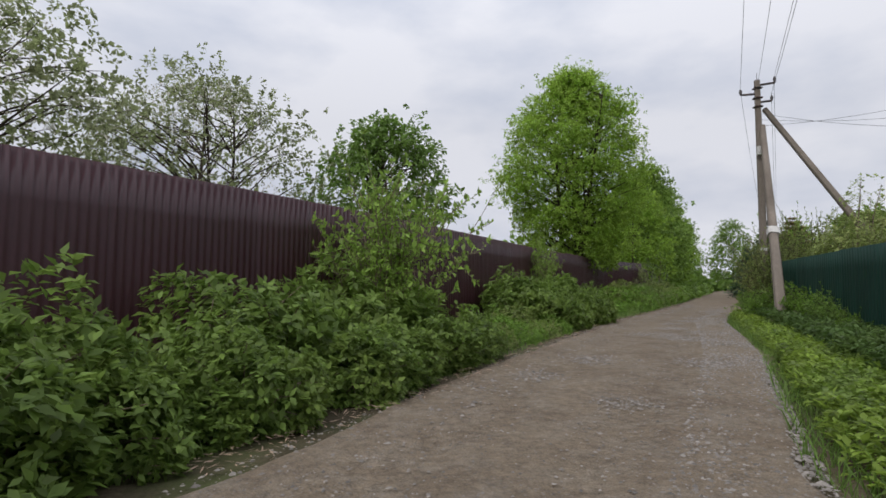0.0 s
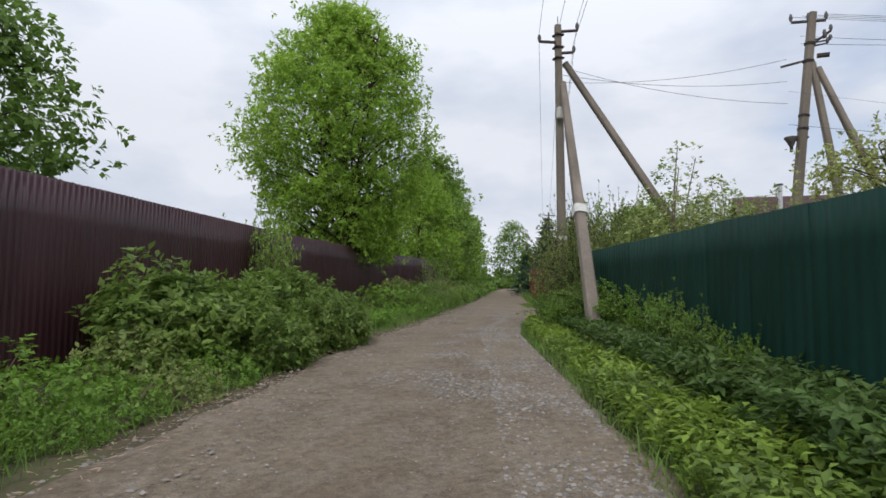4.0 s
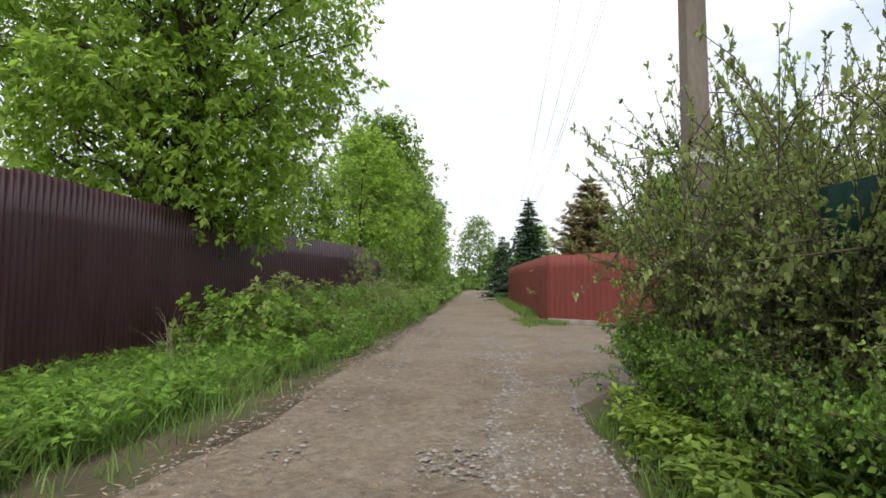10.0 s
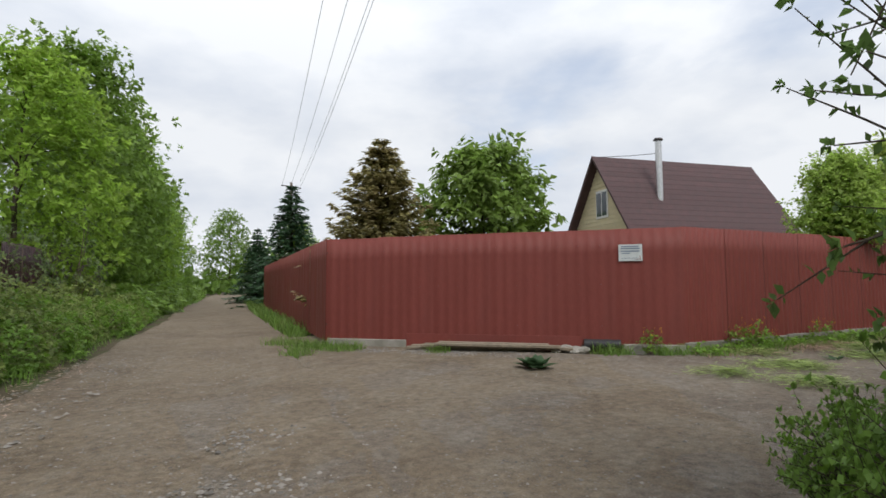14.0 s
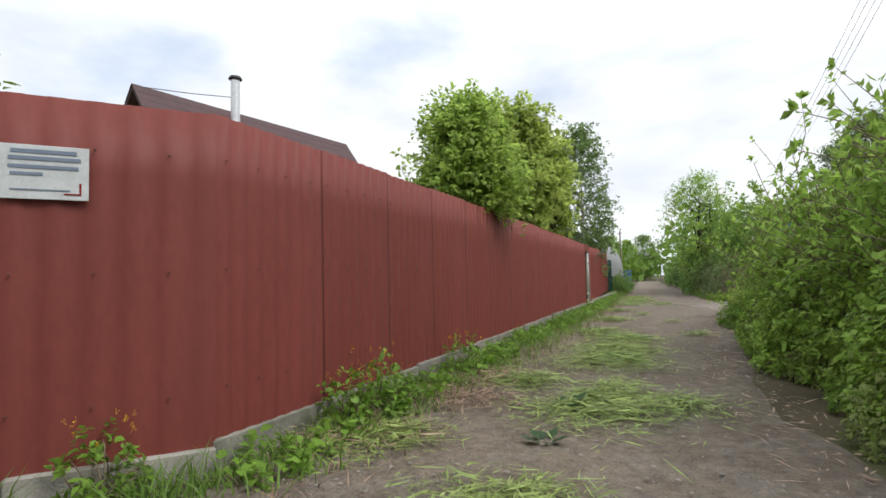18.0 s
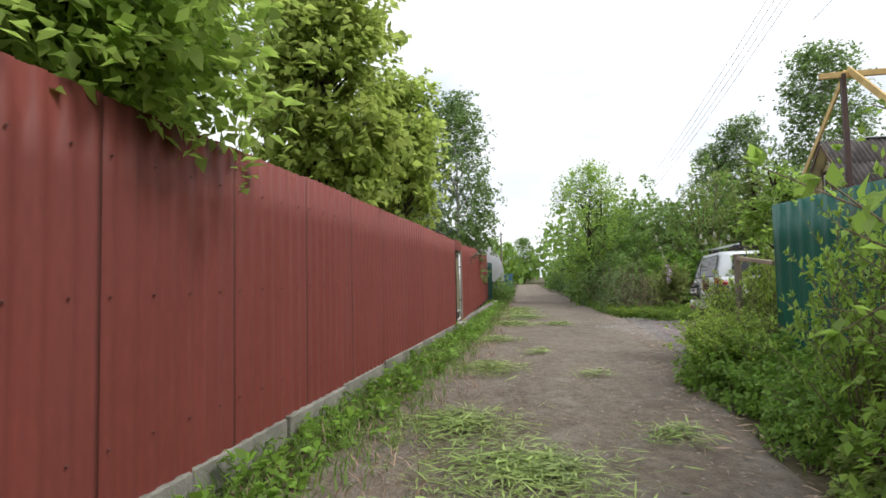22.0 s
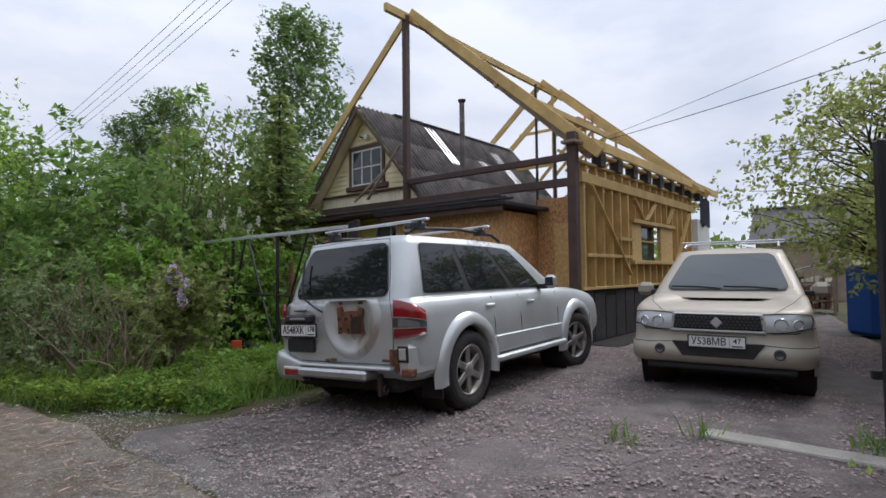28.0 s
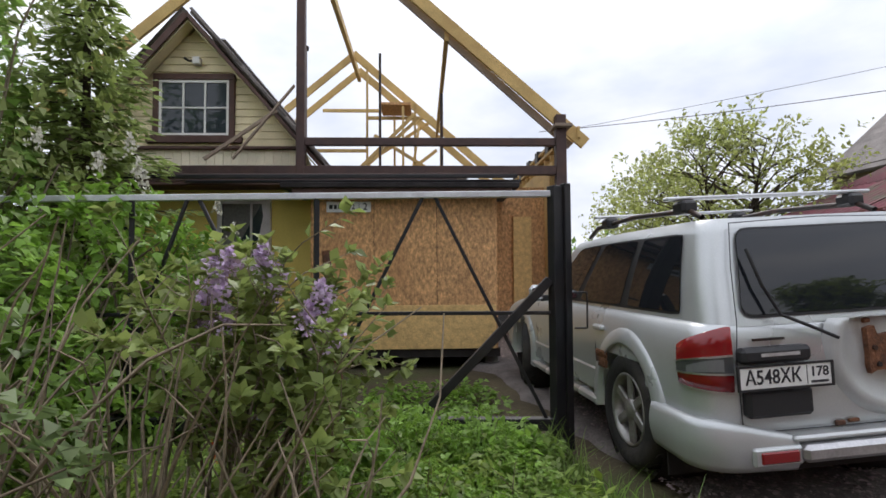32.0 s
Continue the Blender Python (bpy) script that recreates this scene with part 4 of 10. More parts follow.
def car_core(root, spec, paint, glass):
    """Body shell, cabin and panes. x forward from the rear face, y left, z up. Returns belt and roof rings."""
    S = spec
    nose = S["length"]
    def sag(x):
        return S["hood_drop"] * max(0.0, (x - S["hood_x"]) / (nose - S["hood_x"])) ** 1.8
    rings = []
    for z, x0, x1, hw, r in S["rings"]:
        P = loop_pts(x0, x1, hw, r, 46, 5)
        zz = np.array([z - sag(x) * (z - S["rings"][0][0]) / (S["belt"] - S["rings"][0][0]) for x in P[:, 0]])
        rings.append(np.column_stack([P, zz]))
    def hole(p):
        return abs(p.y) > S["rings"][3][3] * 0.8 and any((p.x - wx) ** 2 + (p.z - S["R"]) ** 2 < S["arch"] ** 2 for wx in S["axles"])
    body = part("body", shell(rings, 5, S["crown"], hole), paint, root, smooth=True)
    n = 26
    bel = loop_pts(S["cab"][0], S["cab"][1], S["cab"][2], S.get("cab_r", 0.12), n, 5)
    top = loop_pts(S["roof"][0], S["roof"][1], S["roof"][2], S.get("roof_r", 0.12), n, 5)
    zb = np.array([S["belt"] - 0.02 - 0.8 * sag(x) for x in bel[:, 0]])
    bel = np.column_stack([bel, zb])
    top = np.column_stack([top, np.full(len(top), S["roof"][3]) - 0.05 * ((top[:, 0] - 1.2) / 1.4) ** 2 * (top[:, 0] > 1.2)])
    cab = []
    for v in np.linspace(0, 1, 8):
        ring = bel * (1 - v) + top * v
        out = np.zeros_like(ring)
        out[:, 1] = np.sign(ring[:, 1]) * np.where(np.abs(bel[:, 1]) > S["cab"][2] * 0.9, 0.03, 0.0) * 4 * v * (1 - v) * 0.5
        cab.append(ring + out)
    part("cabin", shell(cab, 4, 0.045), paint, root, smooth=True)
    k = 4
    i_rear, i_left, i_front, i_right = 0, n + k, 2 * (n + k), 3 * (n + k)
    return bel, top, n, (i_rear, i_left, i_front, i_right)


def pane(root, name, bel, top, i0, i1, v0, v1, glass, label=""):
    part("window_seal", patch(bel, top, i0, i1, v0 - 0.025, v1 + 0.025, 0.006), M["black_plastic"], root)
    return part(name, patch(bel, top, i0, i1, v0, v1, 0.011), glass, root, label, smooth=True)


def groove(root, pts, w=0.006, name="panel_gap"):
    """A dark shut line along points lying just proud of the panel."""
    part(name, tube_mesh(name, [(np.array(pts, float), np.full(len(pts), w / 2))], M["black_plastic"], 5), None, root)


def wrap_path(s, y_in, x_end, x0=0.03, hw=0.90, r=0.16):
    """Points and outward normals round a rear corner: along the rear face from y_in, round the bend, forward to x_end."""
    P = [((x0, s * y), (-1.0, 0.0)) for y in np.linspace(y_in, hw - r, 3)[:-1]]
    for i in range(8):
        a = math.pi / 2 * i / 7
        P.append(((x0 + r - r * math.cos(a), s * (hw - r + r * math.sin(a))), (-math.cos(a), s * math.sin(a))))
    for x in np.linspace(x0 + r, x_end, 5)[1:]:
        P.append(((x, s * hw), (0.0, float(s))))
    return P


def wrap_bm(path, z_lo, z_hi, off, rows=4, depth=0.03):
    """A panel bent round a corner; z_lo, z_hi: heights by the way along the path (0..1); off: how proud by the height (0..1)."""
    bm = bmesh.new()
    n = len(path)
    d = [0.0]
    for (p, _), (q, _) in zip(path, path[1:]):
        d.append(d[-1] + math.hypot(p[0] - q[0], p[1] - q[1]))
    G = []
    for k in range(rows + 1):
        v = k / rows
        row = []
        for ((x, y), (nx, ny)), u in zip(path, d):
            u /= d[-1]
            o = off(v)
            row.append(bm.verts.new((x + nx * o, y + ny * o, z_lo(u) * (1 - v) + z_hi(u) * v)))
        G.append(row)
    B = [[bm.verts.new((v.co.x - path[i][1][0] * depth, v.co.y - path[i][1][1] * depth, v.co.z)) for i, v in enumerate(row)] for row in (G[0], G[-1])]
    for a, b in zip(G, G[1:]):
        for i in range(n - 1):
            bm.faces.new((a[i], a[i + 1], b[i + 1], b[i]))
    for i in range(n - 1):
        bm.faces.new((B[0][i], B[0][i + 1], G[0][i + 1], G[0][i]))
        bm.faces.new((G[-1][i], G[-1][i + 1], B[1][i + 1], B[1][i]))
    bmesh.ops.recalc_face_normals(bm, faces=bm.faces)
    return bm


def rusty_plate_bm(seed, y0, y1, z0, z1, x, t, notch=0.10):
    """A torn metal plate with ragged edges and two ears at its top corners."""
    rng = random.Random(seed)
    rim = []
    for i in range(8):
        rim.append((y0 + (y1 - y0) * i / 8, z0 + rng.uniform(0, 0.02)))
    for i in range(5):
        rim.append((y1 - rng.uniform(0, 0.015), z0 + (z1 - z0) * i / 5))
    w = y1 - y0
    for f, e in ((1.0, 0.0), (0.86, 0.012), (0.80, -notch), (0.5, -notch * 0.75), (0.2, -notch * 0.85), (0.13, 0.0)):
        rim.append((y0 + w * f, z1 + e))
    for i in range(5):
        rim.append((y0 + rng.uniform(0, 0.015), z1 - (z1 - z0) * (i + 0.3) / 5.4))
    bm = bmesh.new()
    a = [bm.verts.new((x - t, y, z)) for y, z in rim]
    b = [bm.verts.new((x, y, z)) for y, z in rim]
    bm.faces.new(a)
    bm.faces.new(b[::-1])
    n = len(rim)
    for i in range(n):
        bm.faces.new((a[i], b[i], b[(i + 1) % n], a[(i + 1) % n]))
    bmesh.ops.recalc_face_normals(bm, faces=bm.faces)
    return bm


def make_silver_car():
    R = 0.385
    root = thing("silver_car", Matrix(((-0.345, 0.939, 0, 34.645), (-0.939, -0.345, 0, 12.43), (0, 0, 1, 0.34), (0, 0, 0, 1))),
                 "old silver off-road car with rusty tailgate, parked on gravel", "car")
    S = dict(length=4.66, hood_x=3.3, hood_drop=0.16, belt=1.10, crown=0.04, R=R, arch=0.47, axles=(0.95, 3.71), cab_r=0.17, roof_r=0.15,
             rings=[(0.36, 0.14, 4.52, 0.79, 0.22), (0.42, 0.07, 4.60, 0.86, 0.20), (0.52, 0.035, 4.65, 0.895, 0.18), (0.66, 0.03, 4.66, 0.90, 0.16), (0.80, 0.03, 4.65, 0.90, 0.16), (0.92, 0.035, 4.63, 0.895, 0.16), (1.00, 0.045, 4.60, 0.88, 0.16), (1.05, 0.055, 4.56, 0.86, 0.16), (1.085, 0.07, 4.52, 0.835, 0.16), (1.105, 0.10, 4.46, 0.80, 0.16)],
             cab=(0.065, 3.42, 0.805), roof=(0.26, 2.45, 0.655, 1.685))
    bel, top, n, (ir, il, jf, iR) = car_core(root, S, M["silver"], M["car_glass"])
    pane(root, "rear_window", bel, top, ir + 0, ir + n - 1, 0.09, 0.87, M["car_glass"], "dark tinted rear window")
    pane(root, "windscreen", bel, top, jf + 1, jf + n - 2, 0.1, 0.9, M["pale_glass"])
    for a, b in ((1, 7), (8, 15), (16, 22)):
        part("side_window", patch(bel, top, il + a, il + b, 0.10, 0.865, 0.011, corner=0.12), M["car_glass"], root, smooth=True)
        part("side_window", patch(bel, top, iR + n - 1 - b, iR + n - 1 - a, 0.10, 0.865, 0.011, corner=0.12), M["car_glass"], root, smooth=True)
    part("window_seal", patch(bel, top, il + 1, il + 22, 0.075, 0.885, 0.006, corner=0.12), M["black_plastic"], root)
    part("window_seal", patch(bel, top, iR + n - 23, iR + n - 2, 0.075, 0.885, 0.006, corner=0.12), M["black_plastic"], root)
    wm = wheel_meshes(R, 0.265, 6)
    fl = arch_mesh("wheel_arch", 0.43, 0.53, 0.055, M["silver"])
    well = well_mesh(0.47, 0.34)
    for x in S["axles"]:
        for s in (1, -1):
            add_wheel(root, wm, x, s * 0.785, R, s, -14 if x > 2 else 0)
            o = part("wheel_arch", fl, None, root)
            o.matrix_basis = pose(x, s * 0.885, R + 0.02, 0, 0, 0 if s > 0 else 180)
            o = part("wheel_well", well, None, root)
            o.matrix_basis = pose(x, s * 0.87, R, 0, 0, 0 if s > 0 else 180)
    # rear end
    part("underbody", box_bm(0.1, -0.7, 0.26, 4.4, 0.7, 0.46, 0.05), M["dark_void"], root)
    part("bumper_sill", box_bm(-0.055, -0.72, 0.478, 0.06, 0.46, 0.512, 0.012), M["silver"], root)
    part("rear_bumper", box_bm(-0.10, -0.47, 0.385, 0.10, 0.44, 0.474, 0.022), M["dull_chrome"], root, "scuffed chrome step bumper")
    part("bumper_corner", wrap_bm(wrap_path(1, 0.43, 0.50), lambda u: 0.33 + 0.03 * u, lambda u: 0.505 + 0.10 * min(1.0, u * 2.2), lambda v: 0.03 + 0.045 * math.sin(math.pi * (0.12 + 0.7 * v)), 7, 0.08), M["silver"], root, "silver bumper corner", smooth=True)
    part("corner_panel", box_bm(0.03, -0.885, 0.42, 0.44, -0.74, 0.70, 0.03), M["silver"], root, "bare lamp carrier where the bumper is missing")
    # Recess shown by raised plates; its shade is the dark one's colour.
    part("lamp_recess", box_bm(0.018, -0.87, 0.55, 0.034, -0.755, 0.69, 0.004), M["dark_metal"], root)
    part("lamp_recess", box_bm(0.010, -0.852, 0.572, 0.02, -0.775, 0.67, 0.004), M["silver"], root)
    part("rust_patch", box_bm(0.016, -0.895, 0.42, 0.12, -0.78, 0.50, 0.016), M["rust"], root, "rust eating the lower corner")
    part("rust_patch", box_bm(0.014, -0.755, 0.46, 0.07, -0.715, 0.66, 0.01), M["rust"], root, "rust eating the lower corner")
    part("fog_lamp_frame", box_bm(-0.064, 0.425, 0.372, -0.03, 0.70, 0.47, 0.012), M["silver"], root)
    part("fog_lamp", box_bm(-0.072, 0.45, 0.388, -0.05, 0.665, 0.452, 0.008), M["red_lamp"], root, "red rear fog lamp")
    part("exhaust_bracket", box_bm(0.0, -0.56, 0.24, 0.06, -0.51, 0.44, 0.015), M["dark_metal"], root)
    part("tow_eye", lathe_mesh("tow_eye", [(0.030, -0.012), (0.052, 0.0), (0.030, 0.012), (0.018, 0.0), (0.030, -0.012)], M["dark_metal"], 16), None, root).matrix_basis = pose(0.05, -0.58, 0.30)
    part("mud_flap", box_bm(0.48, -0.88, 0.16, 0.495, -0.64, 0.5), M["rubber"], root)
    part("mud_flap", box_bm(0.48, 0.64, 0.16, 0.495, 0.88, 0.5), M["rubber"], root)
    for s in (1, -1):
        path = wrap_path(s, 0.725, 0.25)
        lo, hi = (lambda u: 0.735 + 0.035 * u), (lambda u: 1.09 - 0.11 * u ** 1.6)
        lamp = part("tail_lamp", wrap_bm(path, lo, hi, lambda v: 0.008 + 0.006 * math.sin(math.pi * v)), M["red_lamp"], root, "red tail lamp wrapped round the corner", smooth=True)
        def cut(f0, f1):
            return (lambda u: lo(u) * (1 - f0) + hi(u) * f0), (lambda u: lo(u) * (1 - f1) + hi(u) * f1)
        a0, a1 = cut(0.30, 0.58)
        part("lamp_insert", wrap_bm(path, a0, a1, lambda v: 0.017), M["smoked_lamp"], lamp)
        b0, b1 = cut(0.34, 0.53)
        part("lamp_glass", wrap_bm(path[3:9], b0, b1, lambda v: 0.020), M["grey_lamp"], lamp)
        for f in (0.0, 0.285, 0.56):
            c0, c1 = cut(f, f + 0.03)
            part("lamp_trim", wrap_bm(path, c0, c1, lambda v: 0.021), M["dull_chrome"], lamp)
    # tailgate
    dish = bmesh.new()
    prof = [(0.001, 0.0), (0.10, 0.0), (0.20, 0.002), (0.25, 0.008), (0.285, 0.028), (0.31, 0.036), (0.33, 0.034), (0.355, 0.016), (0.38, -0.012)]
    rows = [[dish.verts.new((0.032 - y, -0.19 + r * math.cos(2 * math.pi * i / 48), min(1.098, 0.925 + r * math.sin(2 * math.pi * i / 48)))) for i in range(48)] for r, y in prof]
    for a, b in zip(rows, rows[1:]):
        for i in range(48):
            j = (i + 1) % 48
            dish.faces.new((a[i], a[j], b[j], b[i]))
    part("spare_wheel_dish", dish, M["stained_silver"], root, "round pressed dish of the tailgate with rust runs", smooth=True)
    part("wheel_mount", rusty_plate_bm(4, -0.375, -0.045, 0.79, 1.035, 0.032, 0.035, 0.04), M["rust"], root, "rusty spare wheel mount")
    # Raised dark plate; the hollow's shade is put into its colour.
    part("mount_recess", rusty_plate_bm(9, -0.365, -0.225, 0.80, 0.965, -0.003, 0.006, 0.02), M["dark_metal"], root, "dark plate standing for the hollow half of the wheel mount")
    for ry, rz, rw, rh in ((-0.07, 1.075, 0.05, 0.025), (-0.33, 1.075, 0.06, 0.025), (0.05, 0.545, 0.07, 0.02), (-0.62, 0.56, 0.10, 0.02), (-0.10, 0.60, 0.05, 0.02)):
        part("rust_spot", box_bm(0.016, ry - rw / 2, rz - rh / 2, 0.034, ry + rw / 2, rz + rh / 2, 0.006), M["rust"], root)
    for yy, zz in ((-0.10, 0.84), (-0.17, 0.93), (-0.08, 0.93), (-0.19, 0.83)):
        bm = bmesh.new()
        m = Matrix.Translation((-0.006, yy, zz)) @ Matrix.Rotation(radians(90), 4, "Y")
        bmesh.ops.create_cone(bm, cap_ends=True, segments=8, radius1=0.014, radius2=0.012, depth=0.02, matrix=m)
        part("bolt", bm, M["dark_metal"], root)
    part("plate_housing", box_bm(-0.03, 0.30, 0.892, 0.05, 0.70, 0.975, 0.02), M["black_plastic"], root, "black lamp strip over the number plate")
    part("plate_housing", box_bm(-0.02, 0.30, 0.605, 0.05, 0.68, 0.755, 0.02), M["black_plastic"], root, "black panel under the number plate")
    part("badge", box_bm(-0.034, 0.38, 0.93, -0.028, 0.60, 0.947), M["zinc"], root, "illegible badge lettering as a plain bar")
    part("badge", box_bm(0.02, 0.42, 1.005, 0.034, 0.60, 1.018), M["dark_metal"], root, "illegible badge lettering as a plain bar")
    number_plate(root, pose(-0.034, 0.475, 0.824, 0, 0, -90), "А548ХК", "178", M["black_plastic"])
    def rear(y, z):
        v = max(0.0, (z - 1.06) / 0.62)
        return (0.026 + 0.2 * v, y, z)
    groove(root, [rear(0.69, 0.525), rear(0.70, 0.9), rear(0.675, 1.1), rear(0.62, 1.4), rear(0.555, 1.655)])
    groove(root, [rear(-0.70, 0.525), rear(-0.71, 0.9), rear(-0.675, 1.1), rear(-0.62, 1.4), rear(-0.555, 1.655)])
    groove(root, [rear(0.69, 0.525), rear(0, 0.522), rear(-0.70, 0.525)])
    groove(root, [rear(0.555, 1.655), rear(0, 1.672), rear(-0.555, 1.655)])
    part("rust_edge", box_bm(0.012, -0.72, 0.52, 0.034, -0.66, 0.66, 0.01), M["rust"], root, "rust along the tailgate edge")
    part("rust_edge", box_bm(0.016, 0.10, 0.522, 0.034, 0.16, 0.55, 0.006), M["rust"], root, "rust spot on the tailgate edge")
    wip = [(rear(0.53, 1.50)), (rear(0.50, 1.3)), (rear(0.44, 1.14)), (rear(0.27, 1.06)), (rear(0.14, 1.0))]
    part("wiper", tube_mesh("wiper", [(np.array([(p[0] - 0.045, p[1], p[2]) for p in wip]), np.full(5, 0.010))], M["black_plastic"], 6), None, root)
    # sides
    for s in (1, -1):
        y = s * 0.908
        for x0, x1 in ((1.46, 2.02), (2.06, 3.1)):
            groove(root, [(x0 + 0.02, y * 0.985, 0.50), (x0, y * 0.995, 0.8), (x0, y * 0.95, 1.06)])
        groove(root, [(3.1, y * 0.985, 0.5), (3.1, y * 0.995, 0.8), (3.1, y * 0.95, 1.06)])
        part("sill_step", box_bm(1.40, min(s * 0.82, s * 0.95), 0.36, 3.24, max(s * 0.82, s * 0.95), 0.43, 0.02), M["silver"], root)
        part("side_cladding", box_bm(1.46, min(s * 0.88, s * 0.914), 0.46, 3.18, max(s * 0.88, s * 0.914), 0.64, 0.012), M["silver"], root)
        for hx in (1.30, 2.24):
            part("door_handle", box_bm(hx, min(s * 0.87, s * 0.92), 0.945, hx + 0.17, max(s * 0.87, s * 0.92), 0.985, 0.012), M["silver"], root)
        part("mirror", box_bm(2.70, min(s * 0.91, s * 1.06), 1.10, 2.80, max(s * 0.91, s * 1.06), 1.27, 0.04), M["silver"], root)
        part("mirror_glass", box_bm(2.692, min(s * 0.93, s * 1.04), 1.125, 2.702, max(s * 0.93, s * 1.04), 1.245, 0.004), M["mirror"], root)
        part("mirror_arm", box_bm(2.72, min(s * 0.80, s * 0.95), 1.10, 2.79, max(s * 0.80, s * 0.95), 1.16, 0.01), M["black_plastic"], root)
        rail = [(0.42, s * 0.585, 1.71), (0.55, s * 0.585, 1.765), (1.3, s * 0.585, 1.80), (2.0, s * 0.585, 1.775), (2.2, s * 0.585, 1.70)]
        part("roof_rail", tube_mesh("roof_rail", [(np.array(rail), np.full(5, 0.019))], M["dark_metal"], 8), None, root)
        for cx in (0.60, 1.75):
            part("rail_clamp", box_bm(cx - 0.07, min(s * 0.53, s * 0.64), 1.75, cx + 0.07, max(s * 0.53, s * 0.64), 1.835, 0.02), M["black_plastic"], root)
    for cx in (0.60, 1.75):
        part("cross_bar", box_bm(cx - 0.03, -0.72, 1.838, cx + 0.03, 0.72, 1.862, 0.008), M["zinc"], root, "bare aluminium roof bar")
    part("dented_rust", box_bm(1.30, 0.90, 0.70, 1.42, 0.925, 0.80, 0.008), M["rust"], root, "rust over the wheel arch")
    part("dented_rust", rusty_plate_bm(12, 0.915, 0.945, 0.68, 0.80, 1.34, 0.14, 0.02), M["rust"], root, "torn wheel arch with rust")
    part("headlamp", box_bm(4.45, -0.80, 0.74, 4.6, -0.45, 0.9, 0.03), M["clear_lamp"], root)
    part("headlamp", box_bm(4.45, 0.45, 0.74, 4.6, 0.80, 0.9, 0.03), M["clear_lamp"], root)
    lean = Matrix.Translation((0, -0.024, -0.012)) @ Matrix.Rotation(radians(-2.78), 4, "X")
    for o in root.children:
        if not o.name.startswith("wheel") or o.name.startswith("wheel_mount"):
            o.matrix_basis = lean @ o.matrix_basis
    return root


def make_gold_car():
    R = 0.345
    root = thing("beige_car", Matrix(((0.285, -0.9585, 0, 31.08 - 0.285 * 4.40), (0.9585, 0.285, 0, 10.94 - 0.9585 * 4.40), (0, 0, 1, 0.325), (0, 0, 0, 1))),
                 "beige metallic compact off-road car facing the lane on gravel", "car")
    L = 4.38
    S = dict(length=L, hood_x=3.1, hood_drop=0.15, belt=1.04, crown=0.05, R=R, arch=0.42, axles=(1.05, 3.49),
             rings=[(0.36, 0.38, L - 0.10, 0.82, 0.20), (0.40, 0.33, L - 0.02, 0.88, 0.26), (0.50, 0.32, L, 0.89, 0.27), (0.61, 0.33, L - 0.005, 0.885, 0.27), (0.63, 0.33, L - 0.05, 0.87, 0.27), (0.76, 0.34, L - 0.06, 0.865, 0.27), (0.90, 0.35, L - 0.075, 0.86, 0.26), (1.00, 0.36, L - 0.10, 0.855, 0.24), (1.04, 0.38, L - 0.14, 0.84, 0.22), (1.055, 0.42, L - 0.22, 0.80, 0.2)],
             cab=(0.38, 3.28, 0.835), roof=(0.62, 2.30, 0.62, 1.64))
    bel, top, n, (ir, il, jf, iR) = car_core(root, S, M["gold"], M["car_glass"])
    pane(root, "windscreen", bel, top, jf + 0, jf + n - 1, 0.17, 0.91, M["pale_glass"], "windscreen with soft sky reflection")
    pane(root, "rear_window", bel, top, ir + 1, ir + n - 2, 0.15, 0.85, M["car_glass"])
    for a, b in ((1, 9), (11, 22)):
        pane(root, "side_window", bel, top, il + a, il + b, 0.12, 0.84, M["car_glass"])
        pane(root, "side_window", bel, top, iR + n - 1 - b, iR + n - 1 - a, 0.12, 0.84, M["car_glass"])
    wm = wheel_meshes(R, 0.23, 5)
    fl = arch_mesh("wheel_arch", 0.385, 0.45, 0.035, M["gold"])
    well = well_mesh(0.42, 0.32)
    for x in S["axles"]:
        for s in (1, -1):
            add_wheel(root, wm, x, s * 0.76, R, s)
            o = part("wheel_arch", fl, None, root)
            o.matrix_basis = pose(x, s * 0.865, R + 0.02, 0, 0, 0 if s > 0 else 180)
            o = part("wheel_well", well, None, root)
            o.matrix_basis = pose(x, s * 0.85, R, 0, 0, 0 if s > 0 else 180)
    part("underbody", box_bm(0.5, -0.7, 0.24, L - 0.25, 0.7, 0.40, 0.04), M["dark_void"], root)
    # face: hood shut line, grille, lamps, bumper openings
    f = L - 0.07
    part("grille", box_bm(f - 0.06, -0.42, 0.735, f + 0.035, 0.42, 0.885, 0.02), M["black_plastic"], root, "black mesh grille")
    gm = bmesh.new()
    for i in range(21):
        for k in range(4):
            yy, zz = -0.39 + i * 0.039 + (0.0195 if k % 2 else 0), 0.76 + k * 0.033
            bmesh.ops.create_cone(gm, cap_ends=True, segments=4, radius1=0.015, radius2=0.011, depth=0.012, matrix=Matrix.Translation((f + 0.038, yy, zz)) @ Matrix.Rotation(radians(90), 4, "Y"))
    part("grille_mesh", gm, M["zinc_dark"], root)
    part("grille_trim", box_bm(f - 0.04, -0.42, 0.885, f + 0.036, 0.42, 0.903, 0.006), M["silver"], root)
    part("grille_trim", box_bm(f - 0.04, -0.45, 0.705, f + 0.04, 0.45, 0.735, 0.01), M["silver"], root, "silver grille surround")
    bd = bmesh.new()
    bmesh.ops.create_cone(bd, cap_ends=True, segments=4, radius1=0.062, radius2=0.05, depth=0.014, matrix=Matrix.Translation((f + 0.05, 0, 0.81)) @ Matrix.Rotation(radians(90), 4, "Y"))
    part("badge", bd, M["zinc"], root, "chrome maker's badge as a plain lozenge")
